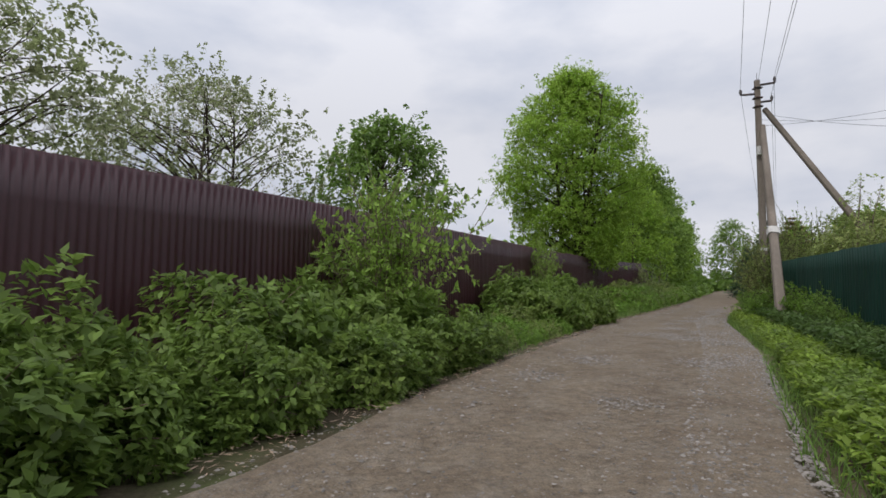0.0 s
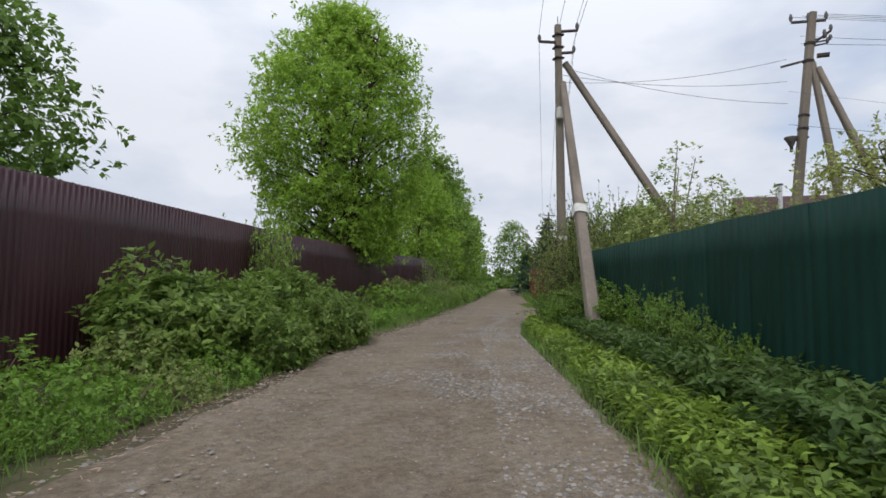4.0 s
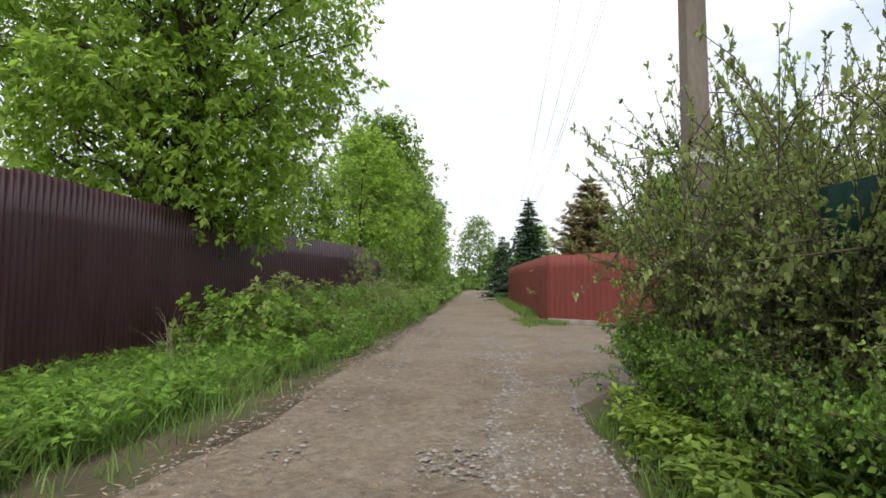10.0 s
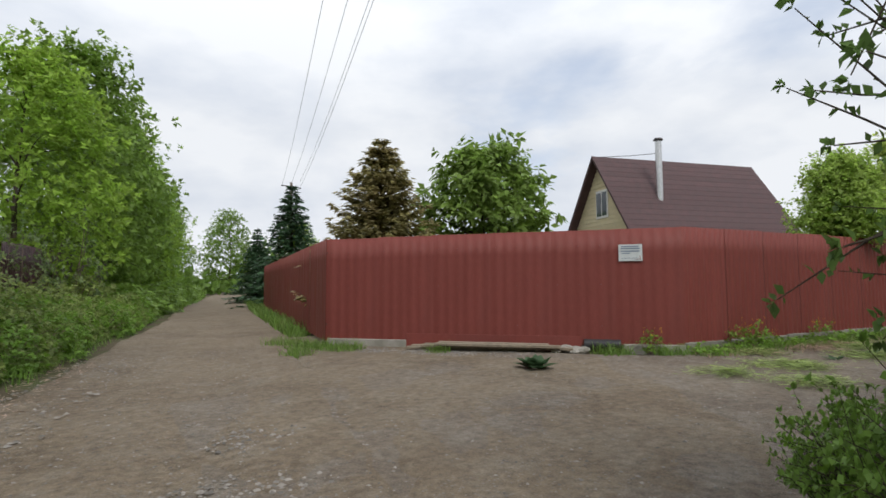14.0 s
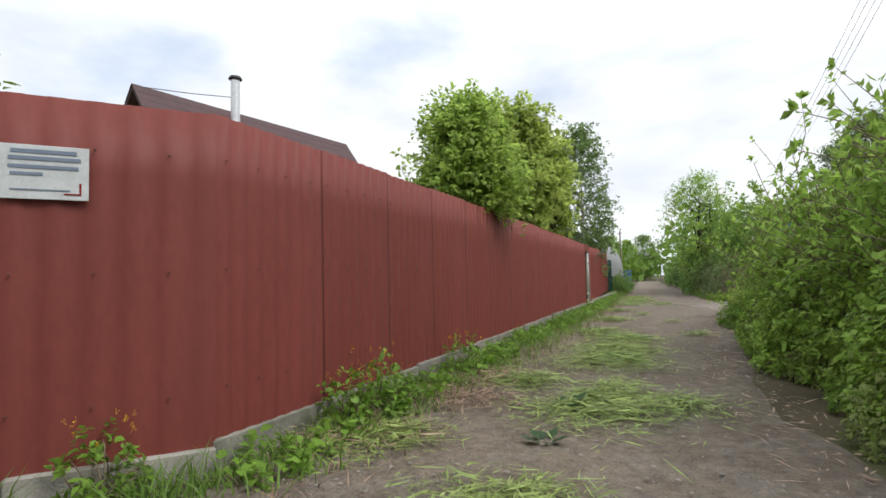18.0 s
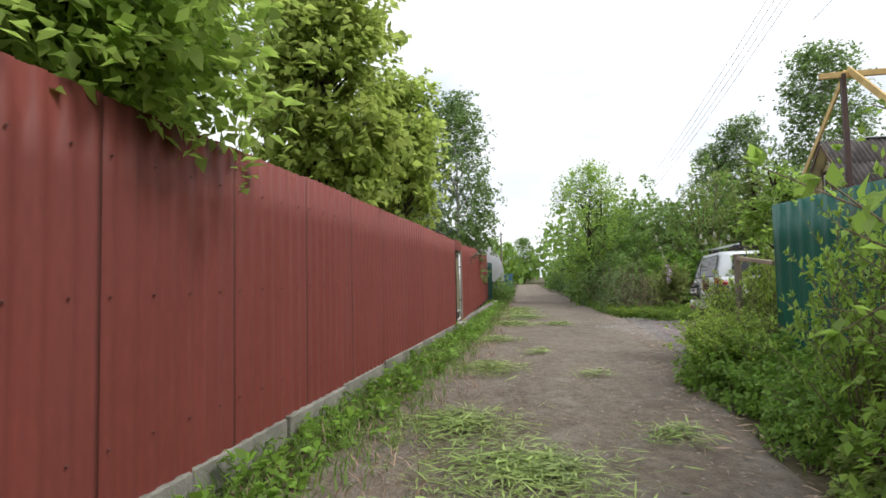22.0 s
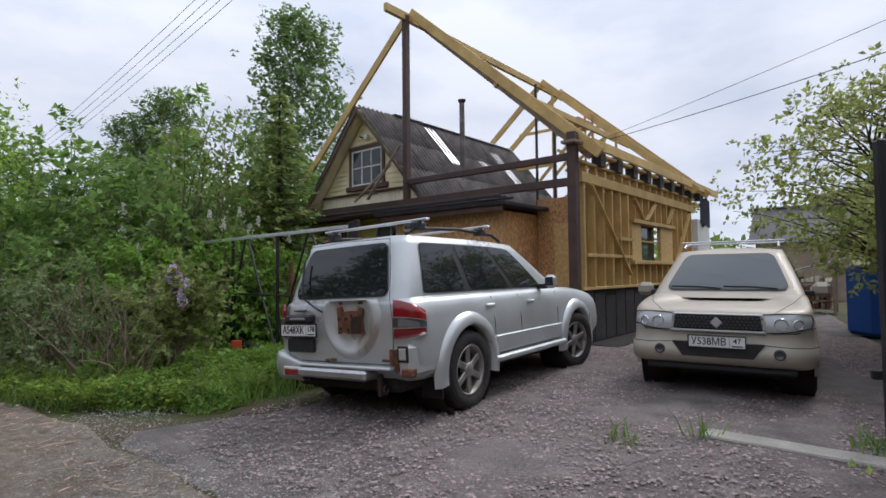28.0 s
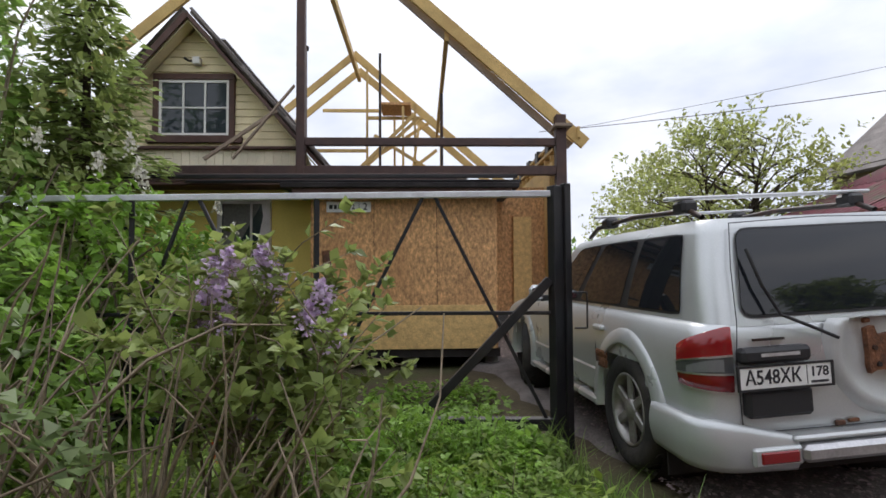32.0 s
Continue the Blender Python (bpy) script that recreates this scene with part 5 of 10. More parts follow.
    for s in (1, -1):
        hl = bmesh.new()
        grid = []
        for q in range(9):
            u = q / 8
            y = 0.445 + 0.39 * u
            drop = 0.27 - math.sqrt(max(0.0, 0.27 ** 2 - max(0.0, y - 0.59) ** 2))
            z0, z1 = 0.725 + 0.055 * u ** 2, 0.895 + 0.012 * math.sin(math.pi * u)
            grid.append([hl.verts.new((L - 0.052 - drop - 0.05 * w ** 2 + (0.012 if 0 < w < 1 else 0.0), s * (y - 0.035 * w * (1 - u)), z0 + (z1 - z0) * w)) for w in (0, 0.25, 0.5, 0.75, 1.0)])
        for a, b in zip(grid, grid[1:]):
            for k in range(4):
                hl.faces.new((a[k], b[k], b[k + 1], a[k + 1])[::s])
        lens = part("headlamp", hl, M["lamp_lens"], root, "clear headlamp swept round the corner", smooth=True)
        for y, r in ((0.575, 0.062), (0.72, 0.05)):
            drop = 0.27 - math.sqrt(max(0.0, 0.27 ** 2 - max(0.0, y - 0.59) ** 2))
            ring = part("lamp_reflector", lathe_mesh("lamp_reflector", [(r - 0.012, 0.0), (r - 0.004, 0.010), (r, 0.004), (r + 0.001, -0.02)], M["chrome"], 24), None, lens)
            ring.matrix_basis = pose(L - 0.052 - drop, s * y, 0.81, 0, 0, -90 + s * (0 if y < 0.6 else 24))
        low = [(L - 0.046, s * 0.445, 0.722), (L - 0.046, s * 0.59, 0.727), (L - 0.08, s * 0.72, 0.748), (L - 0.155, s * 0.83, 0.776), (L - 0.20, s * 0.845, 0.84), (L - 0.20, s * 0.83, 0.895)]
        groove(root, low, 0.010)
        groove(root, [(L - 0.096, s * 0.41, 0.90), (L - 0.096, s * 0.6, 0.912), (L - 0.15, s * 0.75, 0.912), (L - 0.20, s * 0.83, 0.898)], 0.010)
        part("grille_trim", beam_bm((f + 0.03, s * 0.435, 0.735), (f + 0.02, s * 0.41, 0.89), 0.03, 0.03), M["silver"], root, "silver grille surround")
        o = part("fog_lamp", lathe_mesh("fog_lamp", [(0.001, 0.014), (0.032, 0.012), (0.038, 0.022), (0.05, 0.02), (0.054, 0.0)], M["smoked_lamp"], 20), None, root)
        o.matrix_basis = pose(L - 0.006, s * 0.555, 0.515, 0, 0, -90 - s * 4)
        part("mirror", box_bm(2.72, min(s * 0.90, s * 1.10), 1.02, 2.86, max(s * 0.90, s * 1.10), 1.20, 0.05), M["gold"], root)
        part("mirror_arm", box_bm(2.78, min(s * 0.80, s * 0.92), 1.04, 2.86, max(s * 0.80, s * 0.92), 1.10, 0.01), M["black_plastic"], root)
        rail = [(0.8, s * 0.58, 1.68), (0.95, s * 0.58, 1.73), (1.4, s * 0.58, 1.75), (2.0, s * 0.58, 1.71), (2.15, s * 0.58, 1.66)]
        part("roof_rail", tube_mesh("roof_rail", [(np.array(rail), np.full(5, 0.018))], M["zinc"], 8), None, root)
        groove(root, [(3.2, s * 0.80, 1.07), (3.6, s * 0.76, 1.055), (4.0, s * 0.68, 1.0), (f - 0.02, s * 0.52, 0.915)])
        part("wiper", tube_mesh("wiper", [(np.array([(3.13, s * 0.30 + 0.25, 1.13), (3.10, s * 0.30, 1.15), (3.09, s * 0.30 - 0.32, 1.155)]), np.full(3, 0.010))], M["black_plastic"], 6), None, root)
        for hx in (1.95,):
            part("door_handle", box_bm(hx, min(s * 0.86, s * 0.905), 0.86, hx + 0.17, max(s * 0.86, s * 0.905), 0.9, 0.01), M["gold"], root)
    for cx in (1.05, 1.8):
        part("cross_bar", box_bm(cx - 0.03, -0.66, 1.75, cx + 0.03, 0.66, 1.775, 0.008), M["zinc"], root, "aluminium roof bar")
    it = bmesh.new()
    rim = [(-0.43, 0.605), (0.43, 0.605), (0.40, 0.56), (0.33, 0.455), (-0.33, 0.455), (-0.40, 0.56)]
    fa, ba = [it.verts.new((L + 0.004, y, z)) for y, z in rim], [it.verts.new((L - 0.1, y, z)) for y, z in rim]
    it.faces.new(fa)
    for i in range(6):
        it.faces.new((fa[i], fa[(i + 1) % 6], ba[(i + 1) % 6], ba[i]))
    part("lower_intake", it, M["black_plastic"], root, "black lower air intake")
    part("chin", box_bm(L - 0.2, -0.70, 0.30, L - 0.05, 0.70, 0.37, 0.02), M["black_plastic"], root, "black underside lip")
    for s in (1, -1):
        groove(root, [(L - 0.002, s * 0.44, 0.60), (L - 0.002, s * 0.66, 0.588), (L - 0.10, s * 0.82, 0.585), (L - 0.28, s * 0.892, 0.585)], 0.008)
        groove(root, [(L - 0.05, s * 0.49, 0.715), (L - 0.072, s * 0.70, 0.722), (L - 0.24, s * 0.862, 0.77)], 0.008)

    number_plate(root, pose(L + 0.018, 0.0, 0.615, 0, 0, 90), "У538МВ", "47", M["black_plastic"])
    return root


make_silver_car()
make_gold_car()

# ---------------------------------------------------------------- house under rebuilding: local x along the front, y into the depth, z up
HOUSE = Matrix(((-0.911, -0.412, 0, 37.891), (0.412, -0.911, 0, 4.851), (0, 0, 1, 0), (0, 0, 0, 1)))
PITCH = 1.15


def wave_sheet(name, w, l, pitch, amp, material):
    """Wavy roofing sheet: waves side by side along x, running down y."""
    n = int(w / pitch * 8)
    x = np.linspace(0, w, n + 1)
    z = amp * np.sin(x / pitch * 2 * np.pi)
    rows = np.array([0, l])
    V = np.concatenate([np.stack([x, np.full(n + 1, r), z], 1) for r in rows])
    V = np.concatenate([V, V - np.array([0, 0, 0.007])])
    k = n + 1
    q = np.array([[i, i + 1, k + i + 1, k + i] for i in range(n)])
    rim = np.array([[k + i, k + i + 1, 3 * k + i + 1, 3 * k + i] for i in range(n)])
    return mesh_np(name, V, np.concatenate([q, q[:, ::-1] + 2 * k, rim]), material)


def make_house():
    h = thing("house", HOUSE, "small cream and yellow gabled house with grey wavy roof sheets", "house")
    ridge, half = 5.80, 2.75
    wall = part("gable_wall", box_bm(-1.9, 0.06, 3.2, 1.9, 0.16, 3.3), M["cream"], h)
    core = bmesh.new()
    a = [core.verts.new(p) for p in ((-2.0, 0.05, 3.2), (2.0, 0.05, 3.2), (1.75, 0.05, 3.7), (0.0, 0.05, 5.70), (-1.75, 0.05, 3.7))]
    b = [core.verts.new((v.co.x, 0.2, v.co.z)) for v in a]
    core.faces.new(a)
    core.faces.new(b[::-1])
    for i in range(5):
        core.faces.new((a[i], a[(i + 1) % 5], b[(i + 1) % 5], b[i]))
    part("gable_core", core, M["cream"], h)
    z = 3.76
    while z < 5.55:
        w0, w1 = (ridge - 0.06 - z) / PITCH, (ridge - 0.06 - z - 0.118) / PITCH
        w1 = max(w1, 0.03)
        spans = [(-w0, w0, -w1, w1)]
        if 3.86 < z + 0.06 < 4.92:
            spans = [(-w0, -0.60, -w1, -0.60), (0.61, w0, 0.61, w1)]
        for l0, r0, l1, r1 in spans:
            if r0 - l0 < 0.05:
                continue
            bm = bmesh.new()
            vs = [bm.verts.new(p) for p in ((l0, 0.02, z), (r0, 0.02, z), (r1, 0.034, z + 0.118), (l1, 0.034, z + 0.118), (l0, 0.05, z), (r0, 0.05, z), (r1, 0.05, z + 0.118), (l1, 0.05, z + 0.118))]
            for q in ((0, 1, 2, 3), (7, 6, 5, 4), (0, 4, 5, 1), (1, 5, 6, 2), (2, 6, 7, 3), (3, 7, 4, 0)):
                bm.faces.new([vs[i] for i in q])
            part("board", bm, M["cream"], wall)
        z += 0.122
    for i in range(27):
        x = -1.81 + i * 0.134
        part("board", box_bm(x, 0.03, 3.26, x + 0.128, 0.05, 3.70, 0.003), M["white_boards"], wall)
    part("drip_board", box_bm(-1.9, -0.04, 3.70, 1.9, 0.05, 3.745, 0.006), M["brown_trim"], h)
    part("sill_beam", box_bm(-2.6, -0.10, 3.14, 2.5, 0.05, 3.26, 0.008), M["old_wood"], h)
    # gable window
    w = part("window_frame", box_bm(-0.50, -0.02, 4.78, 0.89, 0.05, 4.88, 0.008), M["brown_trim"], h, "brown painted window surround")
    for x0, z0, x1, z1 in ((-0.50, 3.86, -0.40, 4.78), (0.79, 3.86, 0.89, 4.78), (-0.60, 3.74, 1.02, 3.86)):
        part("window_trim", box_bm(x0, -0.05 if z1 < 3.9 else -0.02, z0, x1, 0.05, z1, 0.008), M["brown_trim"], w)
    fr = bmesh.new()
    for x0, z0, x1, z1 in ((-0.40, 3.86, -0.355, 4.78), (0.745, 3.86, 0.79, 4.78), (-0.355, 3.86, 0.745, 3.905), (-0.355, 4.735, 0.745, 4.78), (-0.005, 3.905, 0.025, 4.735), (0.365, 3.905, 0.395, 4.735), (-0.355, 4.31, 0.745, 4.335)):
        box(fr, x0, 0.0, z0, x1, 0.045, z1)
    part("sash", fr, M["white_frame"], w, "white glazing bars")
    for i in range(3):
        for k in range(2):
            x0, z0 = -0.355 + i * 0.37, 3.905 + k * 0.43
            part("pane", box_bm(x0, 0.02, z0, x0 + 0.36, 0.026, z0 + 0.40), M["window_glass"], w)
    lamp = part("flood_lamp", box_bm(0.12, -0.10, 4.93, 0.24, 0.02, 5.05, 0.01), M["white_frame"], h, "small white wall lamp with camera")
    part("camera_arm", tube_mesh("camera_arm", [(np.array([(0.0, -0.12, 5.02), (0.06, -0.08, 4.98), (0.14, -0.03, 5.0)]), np.full(3, 0.02))], M["black_plastic"], 8), None, lamp)
    # roof
    sl = math.atan(PITCH)
    L = 3.3
    sheet = wave_sheet("roof_sheet", 1.1, 1.22, 0.15, 0.042, M["slate"])
    rng = random.Random(3)
    for s in (1, -1):
        r = new("roof_slope")
        r.parent = h
        for c in range(7):
            for k in range(3):
                if s > 0 and c in (5, 6) and k == 1 and rng.random() < 0.3:
                    continue
                o = part("roof_sheet", sheet, None, r)
                # sheet x runs along the ridge, sheet y down the slope
                x_ax, z_ax = Vector((0, 1, 0)), Vector((s * math.sin(sl), 0, math.cos(sl)))
                y_ax = Vector((s * math.cos(sl), 0, -math.sin(sl)))
                p = Vector((0, -0.32 + c * 1.0, ridge + 0.04)) + y_ax * (k * 1.06) + z_ax * (0.03 + 0.012 * (2 - k) + 0.006 * (c % 2) + rng.uniform(0, 0.008))
                m = Matrix((x_ax, y_ax, z_ax)).transposed().to_4x4()
                m.translation = p
                if s < 0:
                    m = m @ Matrix.Translation((1.1, 0, 0)) @ Matrix.Diagonal((-1, 1, 1, 1))
                o.matrix_basis = m
        under = bmesh.new()
        beam = [(0, -0.30, ridge), (s * L * math.cos(sl), -0.30, ridge - L * math.sin(sl))]
        v = [under.verts.new(p) for p in (beam[0], beam[1], (beam[1][0], 6.6, beam[1][2]), (0, 6.6, ridge))]
        v2 = [under.verts.new(Vector(q.co) - Vector((0, 0, 0.03))) for q in v]
        under.faces.new(v)
        under.faces.new(v2[::-1])
        for i in range(4):
            under.faces.new((v[i], v[(i + 1) % 4], v2[(i + 1) % 4], v2[i]))
        part("soffit", under, M["cream"], r)
        part("barge_board", beam_bm((0, -0.33, ridge - 0.02), (s * (L - 0.02) * math.cos(sl), -0.33, ridge - 0.02 - (L - 0.02) * math.sin(sl)), 0.03, 0.10 if s < 0 else 0.05), M["brown_trim"], r)
        part("barge_lining", beam_bm((0, -0.16, ridge - 0.10), (s * (L - 0.2) * math.cos(sl), -0.16, ridge - 0.10 - (L - 0.2) * math.sin(sl)), 0.24, 0.02, (s * math.sin(sl), 0, math.cos(sl))), M["cream"], r)
    part("ridge_strip", box_bm(-0.14, 0.9, ridge + 0.10, 0.16, 6.6, ridge + 0.13, 0.006), M["zinc"], h, "pale zinc ridge strip")
    zp = new("roof_patch")
    zp.parent = h
    for y0, y1, d0, d1 in ((2.0, 2.5, 0.1, 1.7), (3.6, 3.95, 0.9, 1.6), (4.9, 5.3, 0.5, 2.2)):
        bm = bmesh.new()
        box(bm, y0, d0, 0.075, y1, d1, 0.082)
        o = part("zinc_patch", bm, M["zinc"], zp, "flat zinc patch over the wavy sheets")
        m = Matrix((Vector((0, 1, 0)), Vector((math.cos(sl), 0, -math.sin(sl))), Vector((math.sin(sl), 0, math.cos(sl))))).transposed().to_4x4()
        m.translation = Vector((0, 0, ridge + 0.03))
        o.matrix_basis = m
    ch = part("chimney_pipe", cyl_mesh("chimney_pipe", 0.075, 0.07, 2.3, M["sooty"], 16), None, h, "sooty metal stove pipe")
    ch.matrix_basis = pose(1.23, 2.73, 4.10)
    c2 = part("chimney_cap", cyl_mesh("chimney_cap", 0.10, 0.11, 0.06, M["dark_metal"], 16), None, ch)
    c2.matrix_basis = pose(0, 0, 2.26)
    w.matrix_basis = Matrix.Translation((-0.184, 0, 0.06)) @ Matrix.Diagonal((0.943, 1, 1, 1))
    lamp.matrix_basis = Matrix.Translation((-0.12, 0, 0.14))
    for o in h.children:
        if o is not ch:
            o.matrix_basis = Matrix.Translation((0, 0.33, 0)) @ o.matrix_basis
    # lower storey
    part("lower_wall", box_bm(-2.35, 0.30, 0.55, 2.15, 0.45, 3.14), M["yellow_wall"], h, "plain yellow rendered wall")
    part("side_wall", box_bm(-2.35, 0.45, 0.55, -2.2, 6.4, 3.3), M["yellow_wall"], h)
    part("back_wall", box_bm(-2.35, 6.25, 0.55, 2.35, 6.4, 3.2), M["cream"], h)
    part("side_wall", box_bm(2.2, 0.45, 0.55, 2.35, 6.25, 3.3), M["brown_trim"], h)
    # Plinth in hollow black, so the shade below the floor is its colour.
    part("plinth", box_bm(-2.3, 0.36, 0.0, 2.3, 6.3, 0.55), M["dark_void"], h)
    part("plinth_board", box_bm(-2.36, 0.26, 0.50, 2.12, 0.34, 0.57), M["concrete"], h)
    for x0, x1, z0, z1 in ((0.50, 1.20, 1.76, 2.80), (-1.55, -0.80, 1.66, 2.82)):
        # Black board behind the pane stands in for the unlit room.
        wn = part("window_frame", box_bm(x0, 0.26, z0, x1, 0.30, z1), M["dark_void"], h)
        bm = bmesh.new()
        for a0, b0, a1, b1 in ((x0 - 0.07, z0 - 0.07, x0, z1 + 0.07), (x1, z0 - 0.07, x1 + 0.07, z1 + 0.07), (x0, z1, x1, z1 + 0.07), (x0, z0 - 0.07, x1, z0), ((x0 + x1) / 2 + 0.1, z0, (x0 + x1) / 2 + 0.13, z1)):
            box(bm, a0, 0.22, b0, a1, 0.30, b1)
        part("casing", bm, M["film"] if x0 > 0 else M["old_wood"], wn, "pale torn membrane round the opening" if x0 > 0 else "weathered pale wooden casing")
        if x0 > 0:
            rag = bmesh.new()
            for pts in ([(x0 + 0.14, z0 - 0.06), (x1 + 0.04, z0 - 0.05), (x1 - 0.02, z0 - 0.12), (x0 + 0.50, z0 - 0.20), (x0 + 0.40, z0 - 0.42), (x0 + 0.29, z0 - 0.40), (x0 + 0.20, z0 - 0.22)],
                        [(x1 - 0.10, z0 + 0.05), (x1 - 0.05, z0 + 0.30), (x1 - 0.12, z0 + 0.45), (x1 - 0.04, z1 - 0.2), (x1 - 0.07, z1), (x1 + 0.005, z1), (x1 + 0.005, z0)]):
                fa = [rag.verts.new((p[0], 0.212, p[1])) for p in pts]
                ba = [rag.verts.new((p[0], 0.219, p[1])) for p in pts]
                rag.faces.new(fa)
                rag.faces.new(ba[::-1])
                for i in range(len(pts)):
                    rag.faces.new((fa[i], ba[i], ba[(i + 1) % len(pts)], fa[(i + 1) % len(pts)]))
            part("torn_membrane", rag, M["film"], wn, "pale membrane hanging in a torn flap")
        part("pane", box_bm(x0, 0.25, z0, x1, 0.257, z1), M["window_glass"], wn)
        cv = bmesh.new()
        pts = [(x0 + 0.02, z1), (x1 - 0.08, z1), (x0 + 0.28, (z0 + z1) / 2 - 0.1), (x0 + 0.30, z0 + 0.05), (x0 + 0.02, z0 + 0.05)]
        cv.faces.new([cv.verts.new((p[0], 0.245, p[1])) for p in pts])
        part("curtain", cv, M["grey_lace"], wn, "pale lace curtain drawn aside")
    part("eave_beam", box_bm(-2.7, -0.28, 3.02, 2.2, 0.24, 3.13, 0.01), M["brown_trim"], h)
    return h


def make_annex():
    h = thing("annex", HOUSE, "plywood-clad annex on stilts with a flat felt roof", "annex")
    xs = [2.12, 3.0, 3.9, 4.75]
    for a, b in zip(xs, xs[1:]):
        part("osb_panel", box_bm(a + 0.004, -0.72, 0.64, b - 0.004, -0.70, 2.80, 0.003), M["osb"], h)
    part("osb_panel", box_bm(2.14, -0.738, 0.60, 4.74, -0.722, 1.22, 0.003), M["osb_pale"], h)
    part("side_panel", box_bm(2.10, -0.70, 0.6, 2.13, 0.3, 2.8), M["osb"], h)
    part("side_panel", box_bm(4.74, -0.70, 0.6, 4.77, 3.2, 2.8), M["osb"], h)
    # Black core and slab: shade inside and under the annex put into colour.
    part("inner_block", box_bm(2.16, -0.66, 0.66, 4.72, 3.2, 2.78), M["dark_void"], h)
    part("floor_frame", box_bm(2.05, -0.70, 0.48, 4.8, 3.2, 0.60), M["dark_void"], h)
    for x in (2.3, 3.4, 4.6):
        part("stilt", box_bm(x, -0.5, 0.1, x + 0.2, -0.3, 0.5, 0.01), M["concrete"], h)
        part("stilt", box_bm(x, 2.5, 0.1, x + 0.2, 2.7, 0.5, 0.01), M["concrete"], h)
    part("roof_slab", box_bm(1.75, -1.05, 2.86, 5.05, 3.3, 2.93, 0.01), M["felt"], h, "black roofing felt")
    part("fascia", box_bm(1.9, -1.0, 2.76, 4.95, -0.94, 2.86, 0.005), M["brown_trim"], h)
    for k, (x0, x1, y, z, r) in enumerate(((-2.6, 5.0, -1.12, 2.99, 0.025), (-2.4, 4.9, -1.0, 3.02, 0.03), (0.4, 5.1, -0.85, 2.97, 0.02), (-2.6, 4.2, -0.6, 3.04, 0.025))):
        part("steel_profile", beam_bm((x0, y, z), (x1, y, z + 0.01), r * 2, r * 2), M["steel_brown"] if k % 2 else M["black_steel"], h)
    sg = part("house_sign", box_bm(2.33, -0.75, 2.55, 2.96, -0.738, 2.70, 0.003), M["white_plate"], h, "white house number sign")
    stand = Matrix.Rotation(radians(90), 4, "X")
    for x0, x1 in ((2.37, 2.42), (2.435, 2.48), (2.495, 2.54), (2.555, 2.60)):
        part("text_bar", box_bm(x0, -0.754, 2.595, x1, -0.750, 2.655), M["ink"], sg)
    t = part("lettering", text_mesh("lettering", "-2", 0.11, M["ink"], 0.002, 0.0015), None, sg)
    t.matrix_basis = Matrix.Translation((2.69, -0.752, 2.625)) @ stand
    t = part("lettering", text_mesh("lettering", "2", 0.14, M["ink"], 0.002, 0.0015), None, sg)
    t.matrix_basis = Matrix.Translation((2.88, -0.752, 2.625)) @ stand
    part("divider", box_bm(2.79, -0.753, 2.56, 2.795, -0.749, 2.69), M["ink"], sg)
    for k in range(6):
        part("loose_board", beam_bm((0.2 + 0.6 * k, -0.35 + 0.1 * (k % 3), 3.08 + 0.02 * k), (1.4 + 0.6 * k, -0.2 + 0.05 * k, 3.09 + 0.015 * k), 0.12, 0.025), M["old_wood"], h)
    return h


